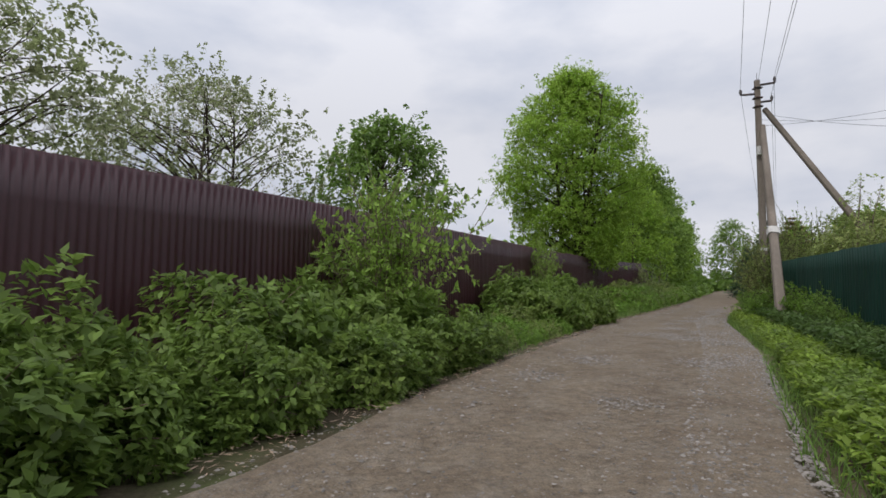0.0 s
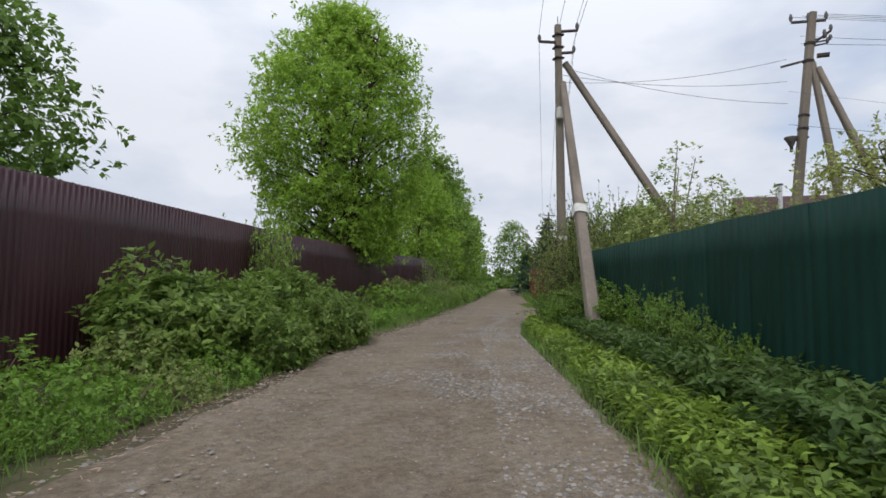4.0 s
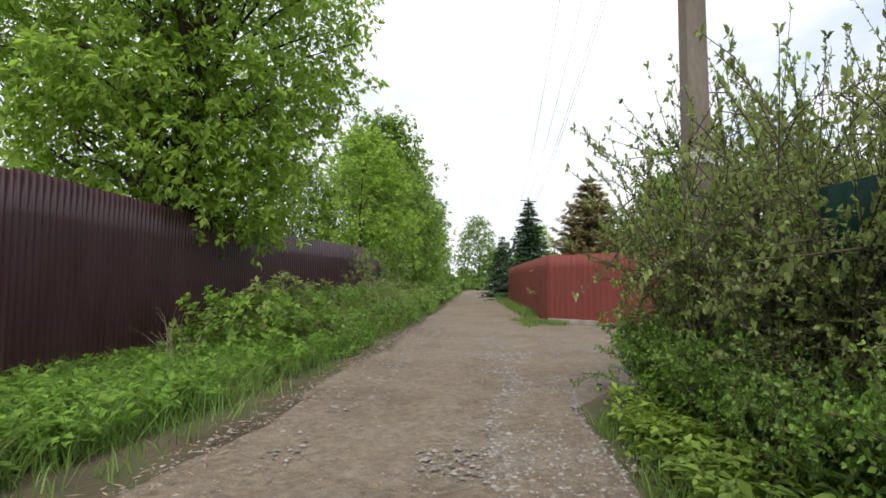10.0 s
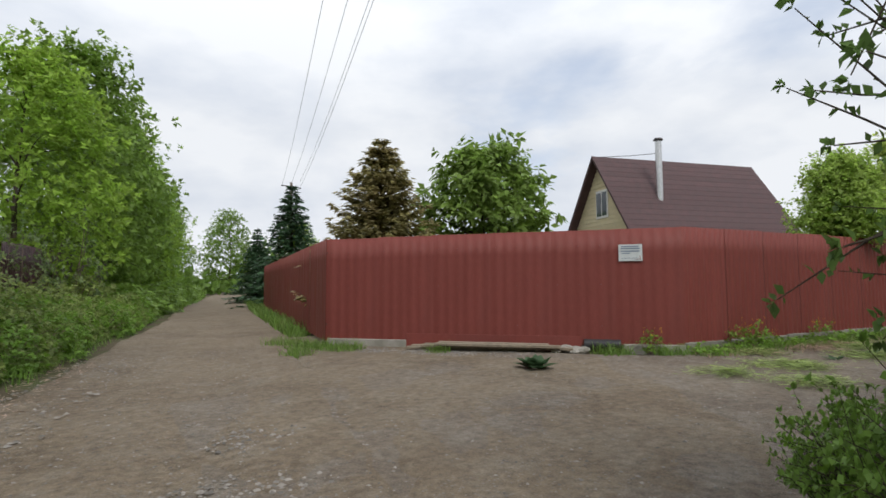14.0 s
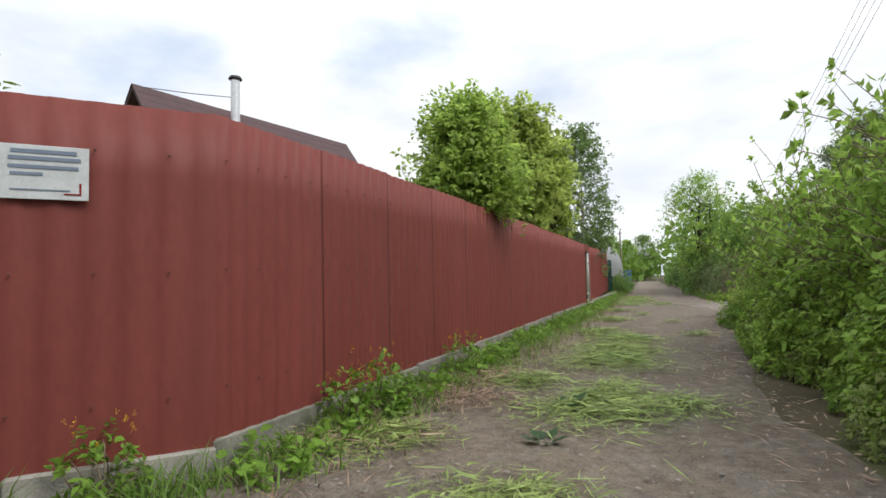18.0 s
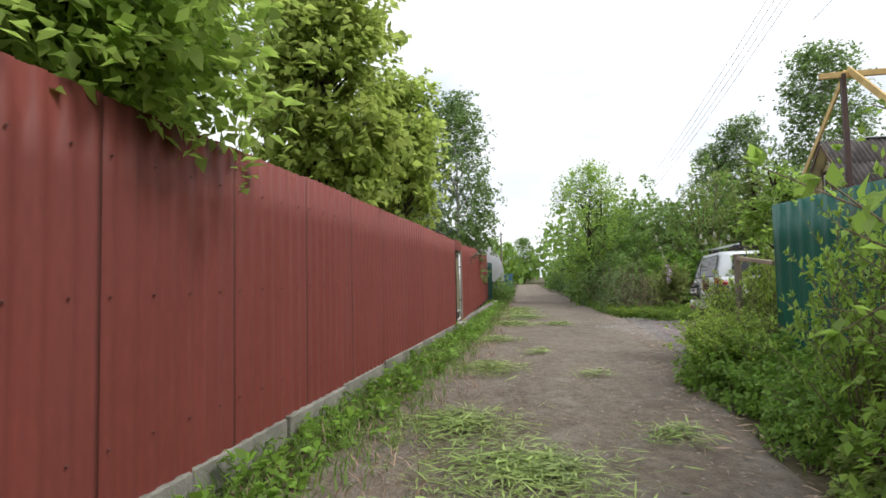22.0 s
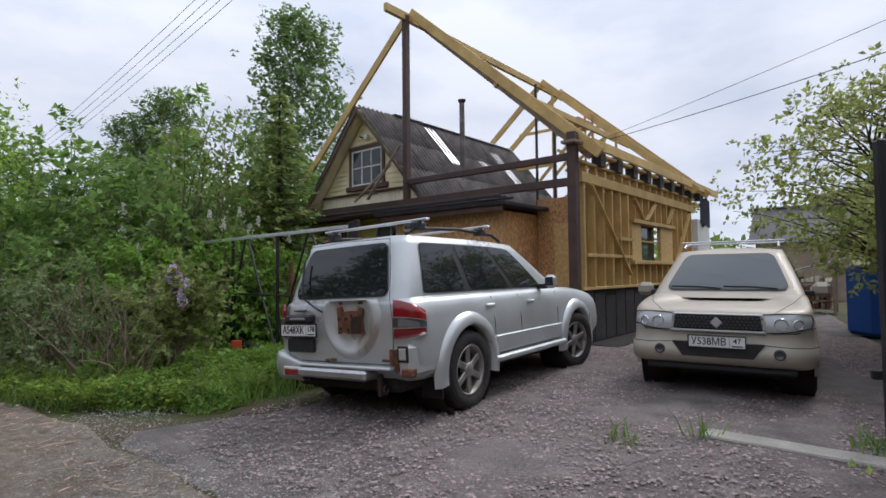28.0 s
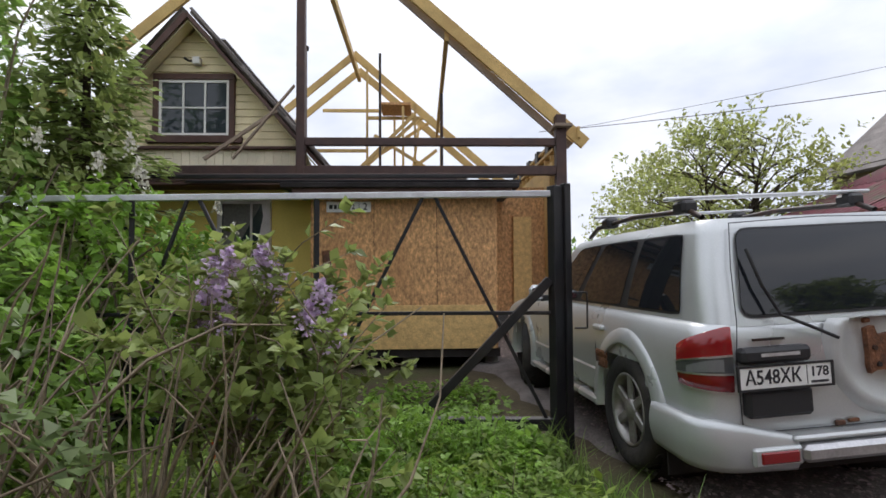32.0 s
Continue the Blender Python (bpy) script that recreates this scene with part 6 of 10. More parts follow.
def make_frame():
    """The new steel and timber frame standing over the house."""
    f = thing("roof_frame", HOUSE, "unfinished roof frame of brown steel posts and new yellow timber rafters", "roof frame")
    AX, RZ, Y0 = 1.82, 7.52, 0.0

    def post(x, y, z0, z1, w=0.12, m="steel_brown", nm="post"):
        return part(nm, box_bm(x - w / 2, y - w / 2, z0, x + w / 2, y + w / 2, z1, 0.006), M[m], f)
    post(AX, -0.1, 3.0, 7.55, 0.13)
    post(5.87, -0.1, 0.1, 4.15, 0.16)
    part("beam", box_bm(-2.4, -0.16, 3.20, 5.79, -0.04, 3.34, 0.006), M["steel_brown"], f)
    part("beam", box_bm(AX + 0.07, -0.15, 3.66, 5.79, -0.05, 3.78, 0.006), M["steel_brown"], f)
    part("post_cap", box_bm(5.74, -0.3, 3.93, 6.02, 0.05, 3.98, 0.005), M["old_wood"], f)
    part("ridge_beam", box_bm(AX - 0.05, -0.75, RZ - 0.09, AX + 0.05, 7.6, RZ + 0.09, 0.006), M["new_wood"], f)
    for i, y in enumerate((0.06, 6.1, 7.3)):
        part("rafter", beam_bm((AX, y, RZ + 0.16), (6.32, y, 3.74), 0.06, 0.2), M["new_wood"], f)
        part("rafter", beam_bm((AX, y - 0.07 if i == 0 else y, RZ + 0.10), (-2.35, y, 4.13), 0.06, 0.18), M["new_wood"], f)
    part("rafter", beam_bm((AX + 0.2, 0.16, RZ - 0.15), (6.1, 0.16, 3.72), 0.05, 0.12), M["old_wood"], f)
    part("purlin", beam_bm((4.1, 0.1, 5.5), (4.1, 7.4, 5.5), 0.07, 0.15), M["new_wood"], f)
    part("wall_plate", beam_bm((5.95, 0.1, 3.86), (5.95, 8.4, 3.86), 0.14, 0.05), M["new_wood"], f)
    part("wall_plate", beam_bm((6.2, 0.0, 3.92), (6.2, 8.8, 3.92), 0.05, 0.18), M["new_wood"], f)
    for x, y, z0, z1 in ((2.7, 4.2, 3.3, 6.9), (3.2, 5.4, 3.3, 6.0), (3.5, 6.1, 3.3, 6.3), (2.2, 6.1, 3.3, 7.3), (2.9, 6.9, 3.3, 6.6), (4.2, 6.1, 3.2, 5.6), (4.1, 2.6, 3.0, 5.4)):
        post(x, y, z0, z1, 0.06, "dark_metal" if y < 5 else "new_wood", "prop")
    for p, q in (((2.2, 6.1, 5.9), (4.0, 6.1, 5.9)), ((2.2, 6.1, 4.6), (3.6, 6.1, 5.9)), ((2.4, 6.0, 5.4), (4.3, 6.0, 4.2)), ((1.0, 6.1, 6.1), (3.4, 6.1, 6.1)), ((2.1, 5.4, 4.4), (3.5, 5.4, 5.8)), ((2.2, 6.9, 4.9), (3.9, 6.9, 6.0)), ((3.4, 6.1, 4.2), (3.6, 6.9, 5.9)), ((2.3, 5.5, 3.5), (4.1, 6.9, 5.2)), ((-0.4, 6.1, 5.0), (2.2, 6.1, 5.0))):
        part("brace", beam_bm(p, q, 0.05, 0.09), M["new_wood"], f)
    part("platform", box_bm(2.6, 5.4, 6.05, 3.4, 6.4, 6.12, 0.005), M["osb"], f, "small plywood working platform")
    part("prop_board", beam_bm((0.9, -0.45, 3.38), (1.75, -0.25, 4.55), 0.09, 0.03), M["old_wood"], f)
    part("prop_board", beam_bm((0.5, -0.5, 3.36), (1.5, -0.3, 4.15), 0.05, 0.05), M["old_wood"], f)
    # right-hand stud wall
    w = thing("stud_wall", HOUSE, "open timber stud wall of the new extension above a dark base", "stud wall")
    part("base_band", box_bm(5.80, 0.05, 0.3, 5.9, 7.2, 1.36), M["dark_void"], w, "black waterproofed base")
    for y in np.arange(0.15, 8.4, 0.42):
        y = float(y)
        if y > 7.2:
            break
        if 2.5 < y < 5.2:
            part("stud", box_bm(5.80, y, 1.36, 5.95, y + 0.05, 1.84, 0.003), M["new_wood"], w)
            part("stud", box_bm(5.80, y, 2.76, 5.95, y + 0.05, 3.28, 0.003), M["new_wood"], w)
        else:
            part("stud", box_bm(5.80, y, 1.36, 5.95, y + 0.05, 3.28, 0.003), M["new_wood"], w)
    for z, t in ((1.34, 0.05), (3.28, 0.18), (3.62, 0.05)):
        part("plate", box_bm(5.78, 0.05, z, 5.97, 7.25, z + t, 0.004), M["new_wood"], w)
    for y in np.arange(0.25, 8.2, 0.42):
        part("block", box_bm(5.80, float(y), 3.48, 5.95, float(y) + 0.08, 3.60, 0.003), M["new_wood"], w)
    for y in np.arange(0.7, 7.6, 0.84):
        part("rafter_shoe", box_bm(5.86, float(y), 3.64, 6.05, float(y) + 0.24, 3.95, 0.004), M["black_steel"], w)
    for p, q in (((5.97, 0.40, 3.26), (5.97, 2.25, 1.6)), ((5.97, 2.55, 3.2), (5.97, 3.1, 2.8)), ((5.97, 3.9, 3.2), (5.97, 3.3, 2.8)), ((5.97, 5.2, 3.2), (5.97, 4.75, 2.8)), ((5.97, 6.65, 3.2), (5.97, 4.9, 1.34))):
        part("brace", beam_bm(p, q, 0.03, 0.09, (1, 0, 0)), M["new_wood"], w)
    part("girt", box_bm(5.90, 0.2, 1.94, 5.99, 2.4, 2.00, 0.003), M["new_wood"], w)
    part("girt", box_bm(5.90, 1.7, 2.30, 5.99, 2.5, 2.36, 0.003), M["new_wood"], w)
    part("sheathing", box_bm(5.74, 0.1, 1.36, 5.78, 2.45, 3.25), M["new_wood"], w)
    part("sheathing", box_bm(5.74, 5.25, 1.36, 5.78, 7.2, 3.25), M["new_wood"], w)
    part("sheathing", box_bm(5.74, 2.45, 1.36, 5.78, 5.25, 1.84), M["new_wood"], w)
    part("sheathing", box_bm(5.74, 2.45, 2.76, 5.78, 5.25, 3.25), M["osb"], w)
    for y0, z0, y1, z1 in ((2.45, 2.70, 5.3, 2.78), (2.45, 1.82, 5.3, 1.90)):
        part("window_trimmer", box_bm(5.76, y0, z0, 6.0, y1, z1, 0.004), M["new_wood"], w)
    for y0, y1 in ((2.5, 3.05), (4.35, 5.25)):
        part("reveal_board", box_bm(5.84, y0, 1.90, 5.93, y1, 2.70, 0.004), M["osb_pale"], w)
    part("window_pane", box_bm(5.76, 3.05, 1.90, 5.77, 4.35, 2.70), M["window_glass"], w)
    part("opening_rail", box_bm(5.82, 3.05, 2.32, 5.86, 4.35, 2.36, 0.003), M["new_wood"], w)
    for i in range(14):
        part("felt_strip", box_bm(5.90, 0.1 + i * 0.5, 0.4, 5.915, 0.56 + i * 0.5, 1.34 - 0.07 * (i * 7 % 3)), M["felt"], w)
    part("end_panel", box_bm(5.86, 7.25, 0.7, 6.02, 8.5, 3.1, 0.004), M["white_frame"], w, "white end panel")
    part("front_return", box_bm(4.8, 0.5, 1.0, 5.75, 0.58, 3.1), M["osb"], w)
    part("front_return", box_bm(5.2, 0.42, 1.1, 5.5, 0.5, 2.6), M["osb_pale"], w)
    rag = bmesh.new()
    bmesh.ops.create_grid(rag, x_segments=8, y_segments=8, size=0.5)
    for v in rag.verts:
        v.co = Vector((6.06 + 0.05 * math.sin(v.co.x * 14), 7.9 + v.co.x * 0.8, 3.35 + v.co.y * 0.8 + 0.05 * math.sin(v.co.x * 9)))
    part("cloth", rag, M["rag"], w, "dark tarpaulin rag hung over the plate")
    # Flat near-black slab at the wall foot, in the hollow-shade colour.
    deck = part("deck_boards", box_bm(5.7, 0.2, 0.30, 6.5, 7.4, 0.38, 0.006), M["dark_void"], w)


def make_gate():
    g = thing("sliding_gate", None, "black steel sliding gate frame with diagonal braces, no infill", "gate")
    p0, p1 = Vector((35.3, 10.64, 0)), Vector((40.2, 8.05, 0))
    d = (p1 - p0).normalized()

    def at(s, z):
        q = p0 + d * s
        return (q.x, q.y, z)
    L = (p1 - p0).length
    part("post", beam_bm(at(0, 0.2), at(0, 2.36), 0.09, 0.09, (1, 0, 0)), M["black_steel"], g)
    part("post", beam_bm(at(-0.085, 0.2), at(-0.085, 2.38), 0.06, 0.06, (1, 0, 0)), M["black_steel"], g)
    part("rail", beam_bm(at(0, 2.30), at(L, 2.30), 0.05, 0.05), M["zinc"], g, "pale steel top rail")
    part("rail", beam_bm(at(0, 0.50), at(L, 0.50), 0.09, 0.09), M["black_steel"], g)
    part("rail", beam_bm(at(0, 1.36), at(L, 1.36), 0.03, 0.03), M["black_steel"], g)
    for s in (1.9, 3.4, 5.0):
        part("stile", beam_bm(at(s, 0.5), at(s, 2.3), 0.04, 0.04, (1, 0, 0)), M["black_steel"], g)
    for a, b in (((0.05, 1.62), (1.1, 0.52)),):
        part("brace", beam_bm(at(*a), at(*b), 0.07, 0.07), M["black_steel"], g)
    for a, b in (((1.05, 2.28), (1.95, 0.5)), ((0.95, 2.28), (0.08, 0.52)), ((2.85, 2.28), (1.95, 0.5)), ((2.95, 2.28), (3.6, 0.5))):
        part("brace", beam_bm(at(*a), at(*b), 0.028, 0.028), M["black_steel"], g)
    for (s0, z0), (s1, z1) in (((-0.14, 1.52), (-0.24, 1.52)), ((-0.24, 1.52), (-0.24, 1.24)), ((-0.24, 1.24), (-0.14, 1.24))):
        part("latch", beam_bm(at(s0, z0), at(s1, z1), 0.014, 0.014, (1, 0, 0) if s0 == s1 else (0, 0, 1)), M["black_steel"], g)
    rp = thing("marker_post", pose(36.72, 9.66, 0.3, 3.5, 5, 0), "leaning rusty red steel post behind the gate", "post")
    part("pole", cyl_mesh("pole", 0.04, 0.035, 1.58, M["rust"], 10), None, rp)
    om = thing("marker_stake", pose(37.67, 9.80, 0.26, 0, 0, 25), "short orange marker board standing in the weeds", "marker")
    part("board", box_bm(-0.075, -0.01, 0, 0.075, 0.01, 0.40, 0.004), M["orange"], om)


def make_shed():
    s = thing("lattice_shed", None, "maroon lattice shed with a dark wavy roof beside the driveway", "shed")
    p0, p1 = Vector((27.72, 8.15, 0)), Vector((29.55, 12.6, 0))
    d = (p1 - p0).normalized()
    n = Vector((d.y, -d.x, 0))
    m = Matrix((d, -n, Vector((0, 0, 1)))).transposed().to_4x4()
    m.translation = p0
    s.matrix_basis = m
    L = (p1 - p0).length
    for x in (0.0, 0.95, 1.5, 3.2, L):
        part("post", box_bm(x - 0.05, -0.05, 0.35, x + 0.05, 0.05, 2.55, 0.006), M["lattice"], s)
    part("sill", box_bm(-0.1, -0.10, 0.42, L, 0.10, 0.56, 0.01), M["lattice"], s)
    part("head_rail", box_bm(-0.1, -0.06, 2.42, L, 0.06, 2.54, 0.01), M["lattice"], s)
    for a, b, dr, dep in ((0.05, 0.90, 1, -0.02), (1.55, 3.15, -1, -0.02), (3.25, L - 0.05, -1, -0.02), (0.0, 2.4, -1, 2.5), (2.4, L - 0.05, -1, 2.5)):
        z0, z1 = 0.56, 2.42
        step = 0.235
        k = -12
        while k < 26:
            # slats at a slant, clipped to the bay
            c = a + k * step
            pts = []
            for z in (z0, z1):
                pts.append((c + dr * (z - z0) * 0.72 if dr > 0 else c + (z1 - z) * 0.72, z))
            (xa, za), (xb, zb) = pts
            if xa > xb:
                (xa, za), (xb, zb) = (xb, zb), (xa, za)
            lo, hi = max(xa, a), min(xb, b)
            if hi - lo > 0.08:
                t0, t1 = (lo - xa) / (xb - xa), (hi - xa) / (xb - xa)
                part("slat", beam_bm((lo, dep, za + (zb - za) * t0), (hi, dep, za + (zb - za) * t1), 0.022, 0.098, (0, 0, 1), 0.003), M["lattice"], s)
            k += 1
    part("deck_frame", box_bm(-0.05, -0.25, 0.26, L - 0.05, 2.55, 0.36, 0.01), M["lattice"], s)
    k = 0
    while k * 0.135 < L:
        part("deck_plank", box_bm(-0.1 + k * 0.135, -0.35 - 0.02 * (k * 5 % 3), 0.36, 0.02 + k * 0.135, 2.55, 0.40, 0.006), M["lattice"], s)
        k += 1
    part("back_plate", box_bm(-0.1, 2.46, 2.42, L, 2.56, 2.54, 0.01), M["lattice"], s)
    part("end_wall", box_bm(-0.06, 0.1, 0.3, -0.02, 2.5, 2.5), M["dark_void"], s)
    for x in (0.2, 2.0, 3.8):
        part("pier", box_bm(x, -0.2, 0.05, x + 0.2, 0.0, 0.36, 0.01), M["dark_void"], s)
    sh = wave_sheet("roof_sheet", 1.1, 1.9, 0.15, 0.026, M["painted_sheet"])
    sl = radians(24)
    for c in range(6):
        for k in range(2):
            o = part("roof_sheet", sh, None, s)
            x_ax, y_ax = Vector((1, 0, 0)), Vector((0, math.cos(sl), math.sin(sl)))
            z_ax = x_ax.cross(y_ax)
            mm = Matrix((x_ax, y_ax, z_ax)).transposed().to_4x4()
            mm.translation = Vector((-0.4 + c * 0.98, -0.45, 2.50)) + y_ax * (k * 1.75) + z_ax * (0.02 + 0.012 * k + 0.006 * (c % 2))
            o.matrix_basis = mm
    part("eave_board", box_bm(-0.35, -0.42, 2.46, L + 0.1, -0.39, 2.58, 0.005), M["lattice"], s)
    for k in range(5):
        x = 1.7 + k * 0.55
        part("stored_sheet", beam_bm((x, 0.35 + 0.1 * k, 0.45), (x + 0.3, 0.5 + 0.1 * k, 1.7 + 0.12 * (k % 3)), 0.5, 0.02, (0, 1, 0)), M[("plank", "pale_bed", "blue_paint", "white_boards", "teal_sheet")[k]], s)


def make_neighbour():
    """Cream house with a brown roof behind the red fence."""
    o, u = Vector((32.6, 31.5, 0)), Vector((0.82, -0.57, 0))
    v = Vector((0.57, 0.82, 0))
    h = thing("neighbour_house", None, "cream house with steep brown roof behind the red fence", "house")
    m = Matrix((u, v, Vector((0, 0, 1)))).transposed().to_4x4()
    m.translation = o
    h.matrix_basis = m
    W_, L, ridge, eave = 2.9, 8.2, 6.95, 3.0
    bm = bmesh.new()
    a = [bm.verts.new(p) for p in ((0.3, -W_ + 0.3, 0), (0.3, W_ - 0.3, 0), (0.3, W_ - 0.3, eave + 0.3), (0.3, 0, ridge - 0.15), (0.3, -W_ + 0.3, eave + 0.3))]
    b = [bm.verts.new((L - 0.3, q.co.y, q.co.z)) for q in a]
    bm.faces.new(a)
    bm.faces.new(b[::-1])
    for i in range(5):
        bm.faces.new((a[i], a[(i + 1) % 5], b[(i + 1) % 5], b[i]))
    wl = part("wall", bm, M["brick_cream"], h)
    z = 2.4
    while z < ridge - 0.4:
        w = min(W_ - 0.3, (ridge - 0.2 - z) / (ridge - eave) * W_)
        part("board", box_bm(0.27, -w, z, 0.3, w, z + 0.16, 0.004), M["brick_cream"], wl)
        z += 0.18
    for s in (1, -1):
        bm = bmesh.new()
        q = [bm.verts.new(p) for p in ((-0.1, 0, ridge), (L + 0.1, 0, ridge), (L + 0.1, s * W_, eave), (-0.1, s * W_, eave))]
        q2 = [bm.verts.new(x.co + Vector((0, 0, -0.14))) for x in q]
        bm.faces.new(q)
        bm.faces.new(q2[::-1])
        for i in range(4):
            bm.faces.new((q[i], q[(i + 1) % 4], q2[(i + 1) % 4], q2[i]))
        r = part("roof", bm, M["brown_tile"], h)
        n = Vector((0, s * (ridge - eave), W_)).normalized()
        for i in range(16):
            t = (i + 0.5) / 16
            part("tile_course", beam_bm((-0.12, s * W_ * t, ridge + (eave - ridge) * t + 0.015), (L + 0.12, s * W_ * t, ridge + (eave - ridge) * t + 0.015), 0.02, 0.30, (0, s * W_, eave - ridge)), M["brown_tile"], r)
    w = part("window", box_bm(0.24, -0.55, 4.3, 0.29, 0.35, 5.5, 0.01), M["white_frame"], h, "white framed attic window")
    for y0 in (-0.47, -0.06):
        part("pane", box_bm(0.23, y0, 4.4, 0.245, y0 + 0.34, 5.4), M["window_glass"], w)
    c = part("chimney_pipe", cyl_mesh("chimney_pipe", 0.13, 0.13, 3.2, M["chimney_steel"], 20), None, h, "bright steel flue pipe")
    c.matrix_basis = pose(2.15, -1.4, 4.2)
    k = part("chimney_cap", cyl_mesh("chimney_cap", 0.20, 0.16, 0.08, M["dark_metal"], 20), None, c)
    k.matrix_basis = pose(0, 0, 3.24)
    part("guy_wire", tube_mesh("guy_wire", [(np.array([(0.2, 0, 6.95), (1.2, -0.7, 6.9), (2.1, -1.35, 6.9)]), np.full(3, 0.012))], M["wire"], 4), None, h)


make_house()
make_annex()
make_frame()
make_gate()
make_shed()
make_neighbour()

# ---------------------------------------------------------------- poles and wires
def squared_pole(name, p, q, w0, w1, parent, material=None):
    """A tapered squared concrete pole with chamfered edges from p to q."""
    p, q = Vector(p), Vector(q)
    d = (q - p).normalized()
    s = d.cross(Vector((0.3, 1, 0))).normalized()
    u = s.cross(d)
    bm = bmesh.new()
    rings = []
    for c, w in ((p, w0), (q, w1)):
        h, k = w / 2, w * 0.32
        rings.append([bm.verts.new(c + s * a + u * b) for a, b in ((-k, -h), (k, -h), (h, -k), (h, k), (k, h), (-k, h), (-h, k), (-h, -k))])
    for i in range(8):
        bm.faces.new((rings[0][i], rings[0][(i + 1) % 8], rings[1][(i + 1) % 8], rings[1][i]))
    bm.faces.new(rings[1])
    bm.faces.new(rings[0][::-1])
    return part(name, bm, material or M["pole"], parent)


def utility_pole():
    t = thing("utility_pole", None, "weathered concrete utility pole with two leaning struts and hook insulators", "utility pole")
    base, top = Vector((12.38, 20.52, 0.0)), Vector((12.24, 20.46, 9.55))
    squared_pole("pole", base, top, 0.27, 0.19, t)
    squared_pole("strut", (9.8, 15.4, -0.1), (12.4, 20.45, 7.7), 0.29, 0.18, t)
    squared_pole("strut", (16.6, 17.6, 0.0), (12.6, 20.62, 8.45), 0.26, 0.18, t)
    a, b = Vector((9.8, 15.4, -0.1)), Vector((12.4, 20.45, 7.7))
    p = a.lerp(b, 0.41)
    q = a.lerp(b, 0.437)
    squared_pole("band", p, q, 0.335, 0.335, t, M["pale_band"])
    squared_pole("band", base.lerp(top, 0.29), base.lerp(top, 0.302), 0.28, 0.28, t, M["pale_band"])
    for z, dx, dy, up in ((9.35, 0.55, -0.25, 0.25), (9.0, -0.55, 0.2, 0.22), (8.65, 0.45, -0.2, 0.2)):
        c = Vector((12.24, 20.46, z))
        e = c + Vector((dx, dy, 0.02))
        arm = part("arm", beam_bm(c, e, 0.07, 0.07), M["dark_metal"], t)
        part("insulator", tube_mesh("insulator", [(np.array([e, e + Vector((0, 0, up * 0.5)), e + Vector((0, 0, up))]), np.array([0.03, 0.065, 0.035]))], M["insulator"], 10), None, arm)
    for z in (8.45, 8.8, 9.2):
        part("clamp", box_bm(12.11, 20.32, z, 12.39, 20.60, z + 0.06, 0.01), M["dark_metal"], t)
    part("spike", tube_mesh("spike", [(np.array([(12.24, 20.46, 9.5), (12.24, 20.46, 9.85)]), np.array([0.014, 0.008]))], M["dark_metal"], 6), None, t)
    bx = part("junction_box", box_bm(12.08, 20.2, 6.5, 12.28, 20.36, 6.85, 0.02), M["pale_band"], t, "small pale junction box")
    return t


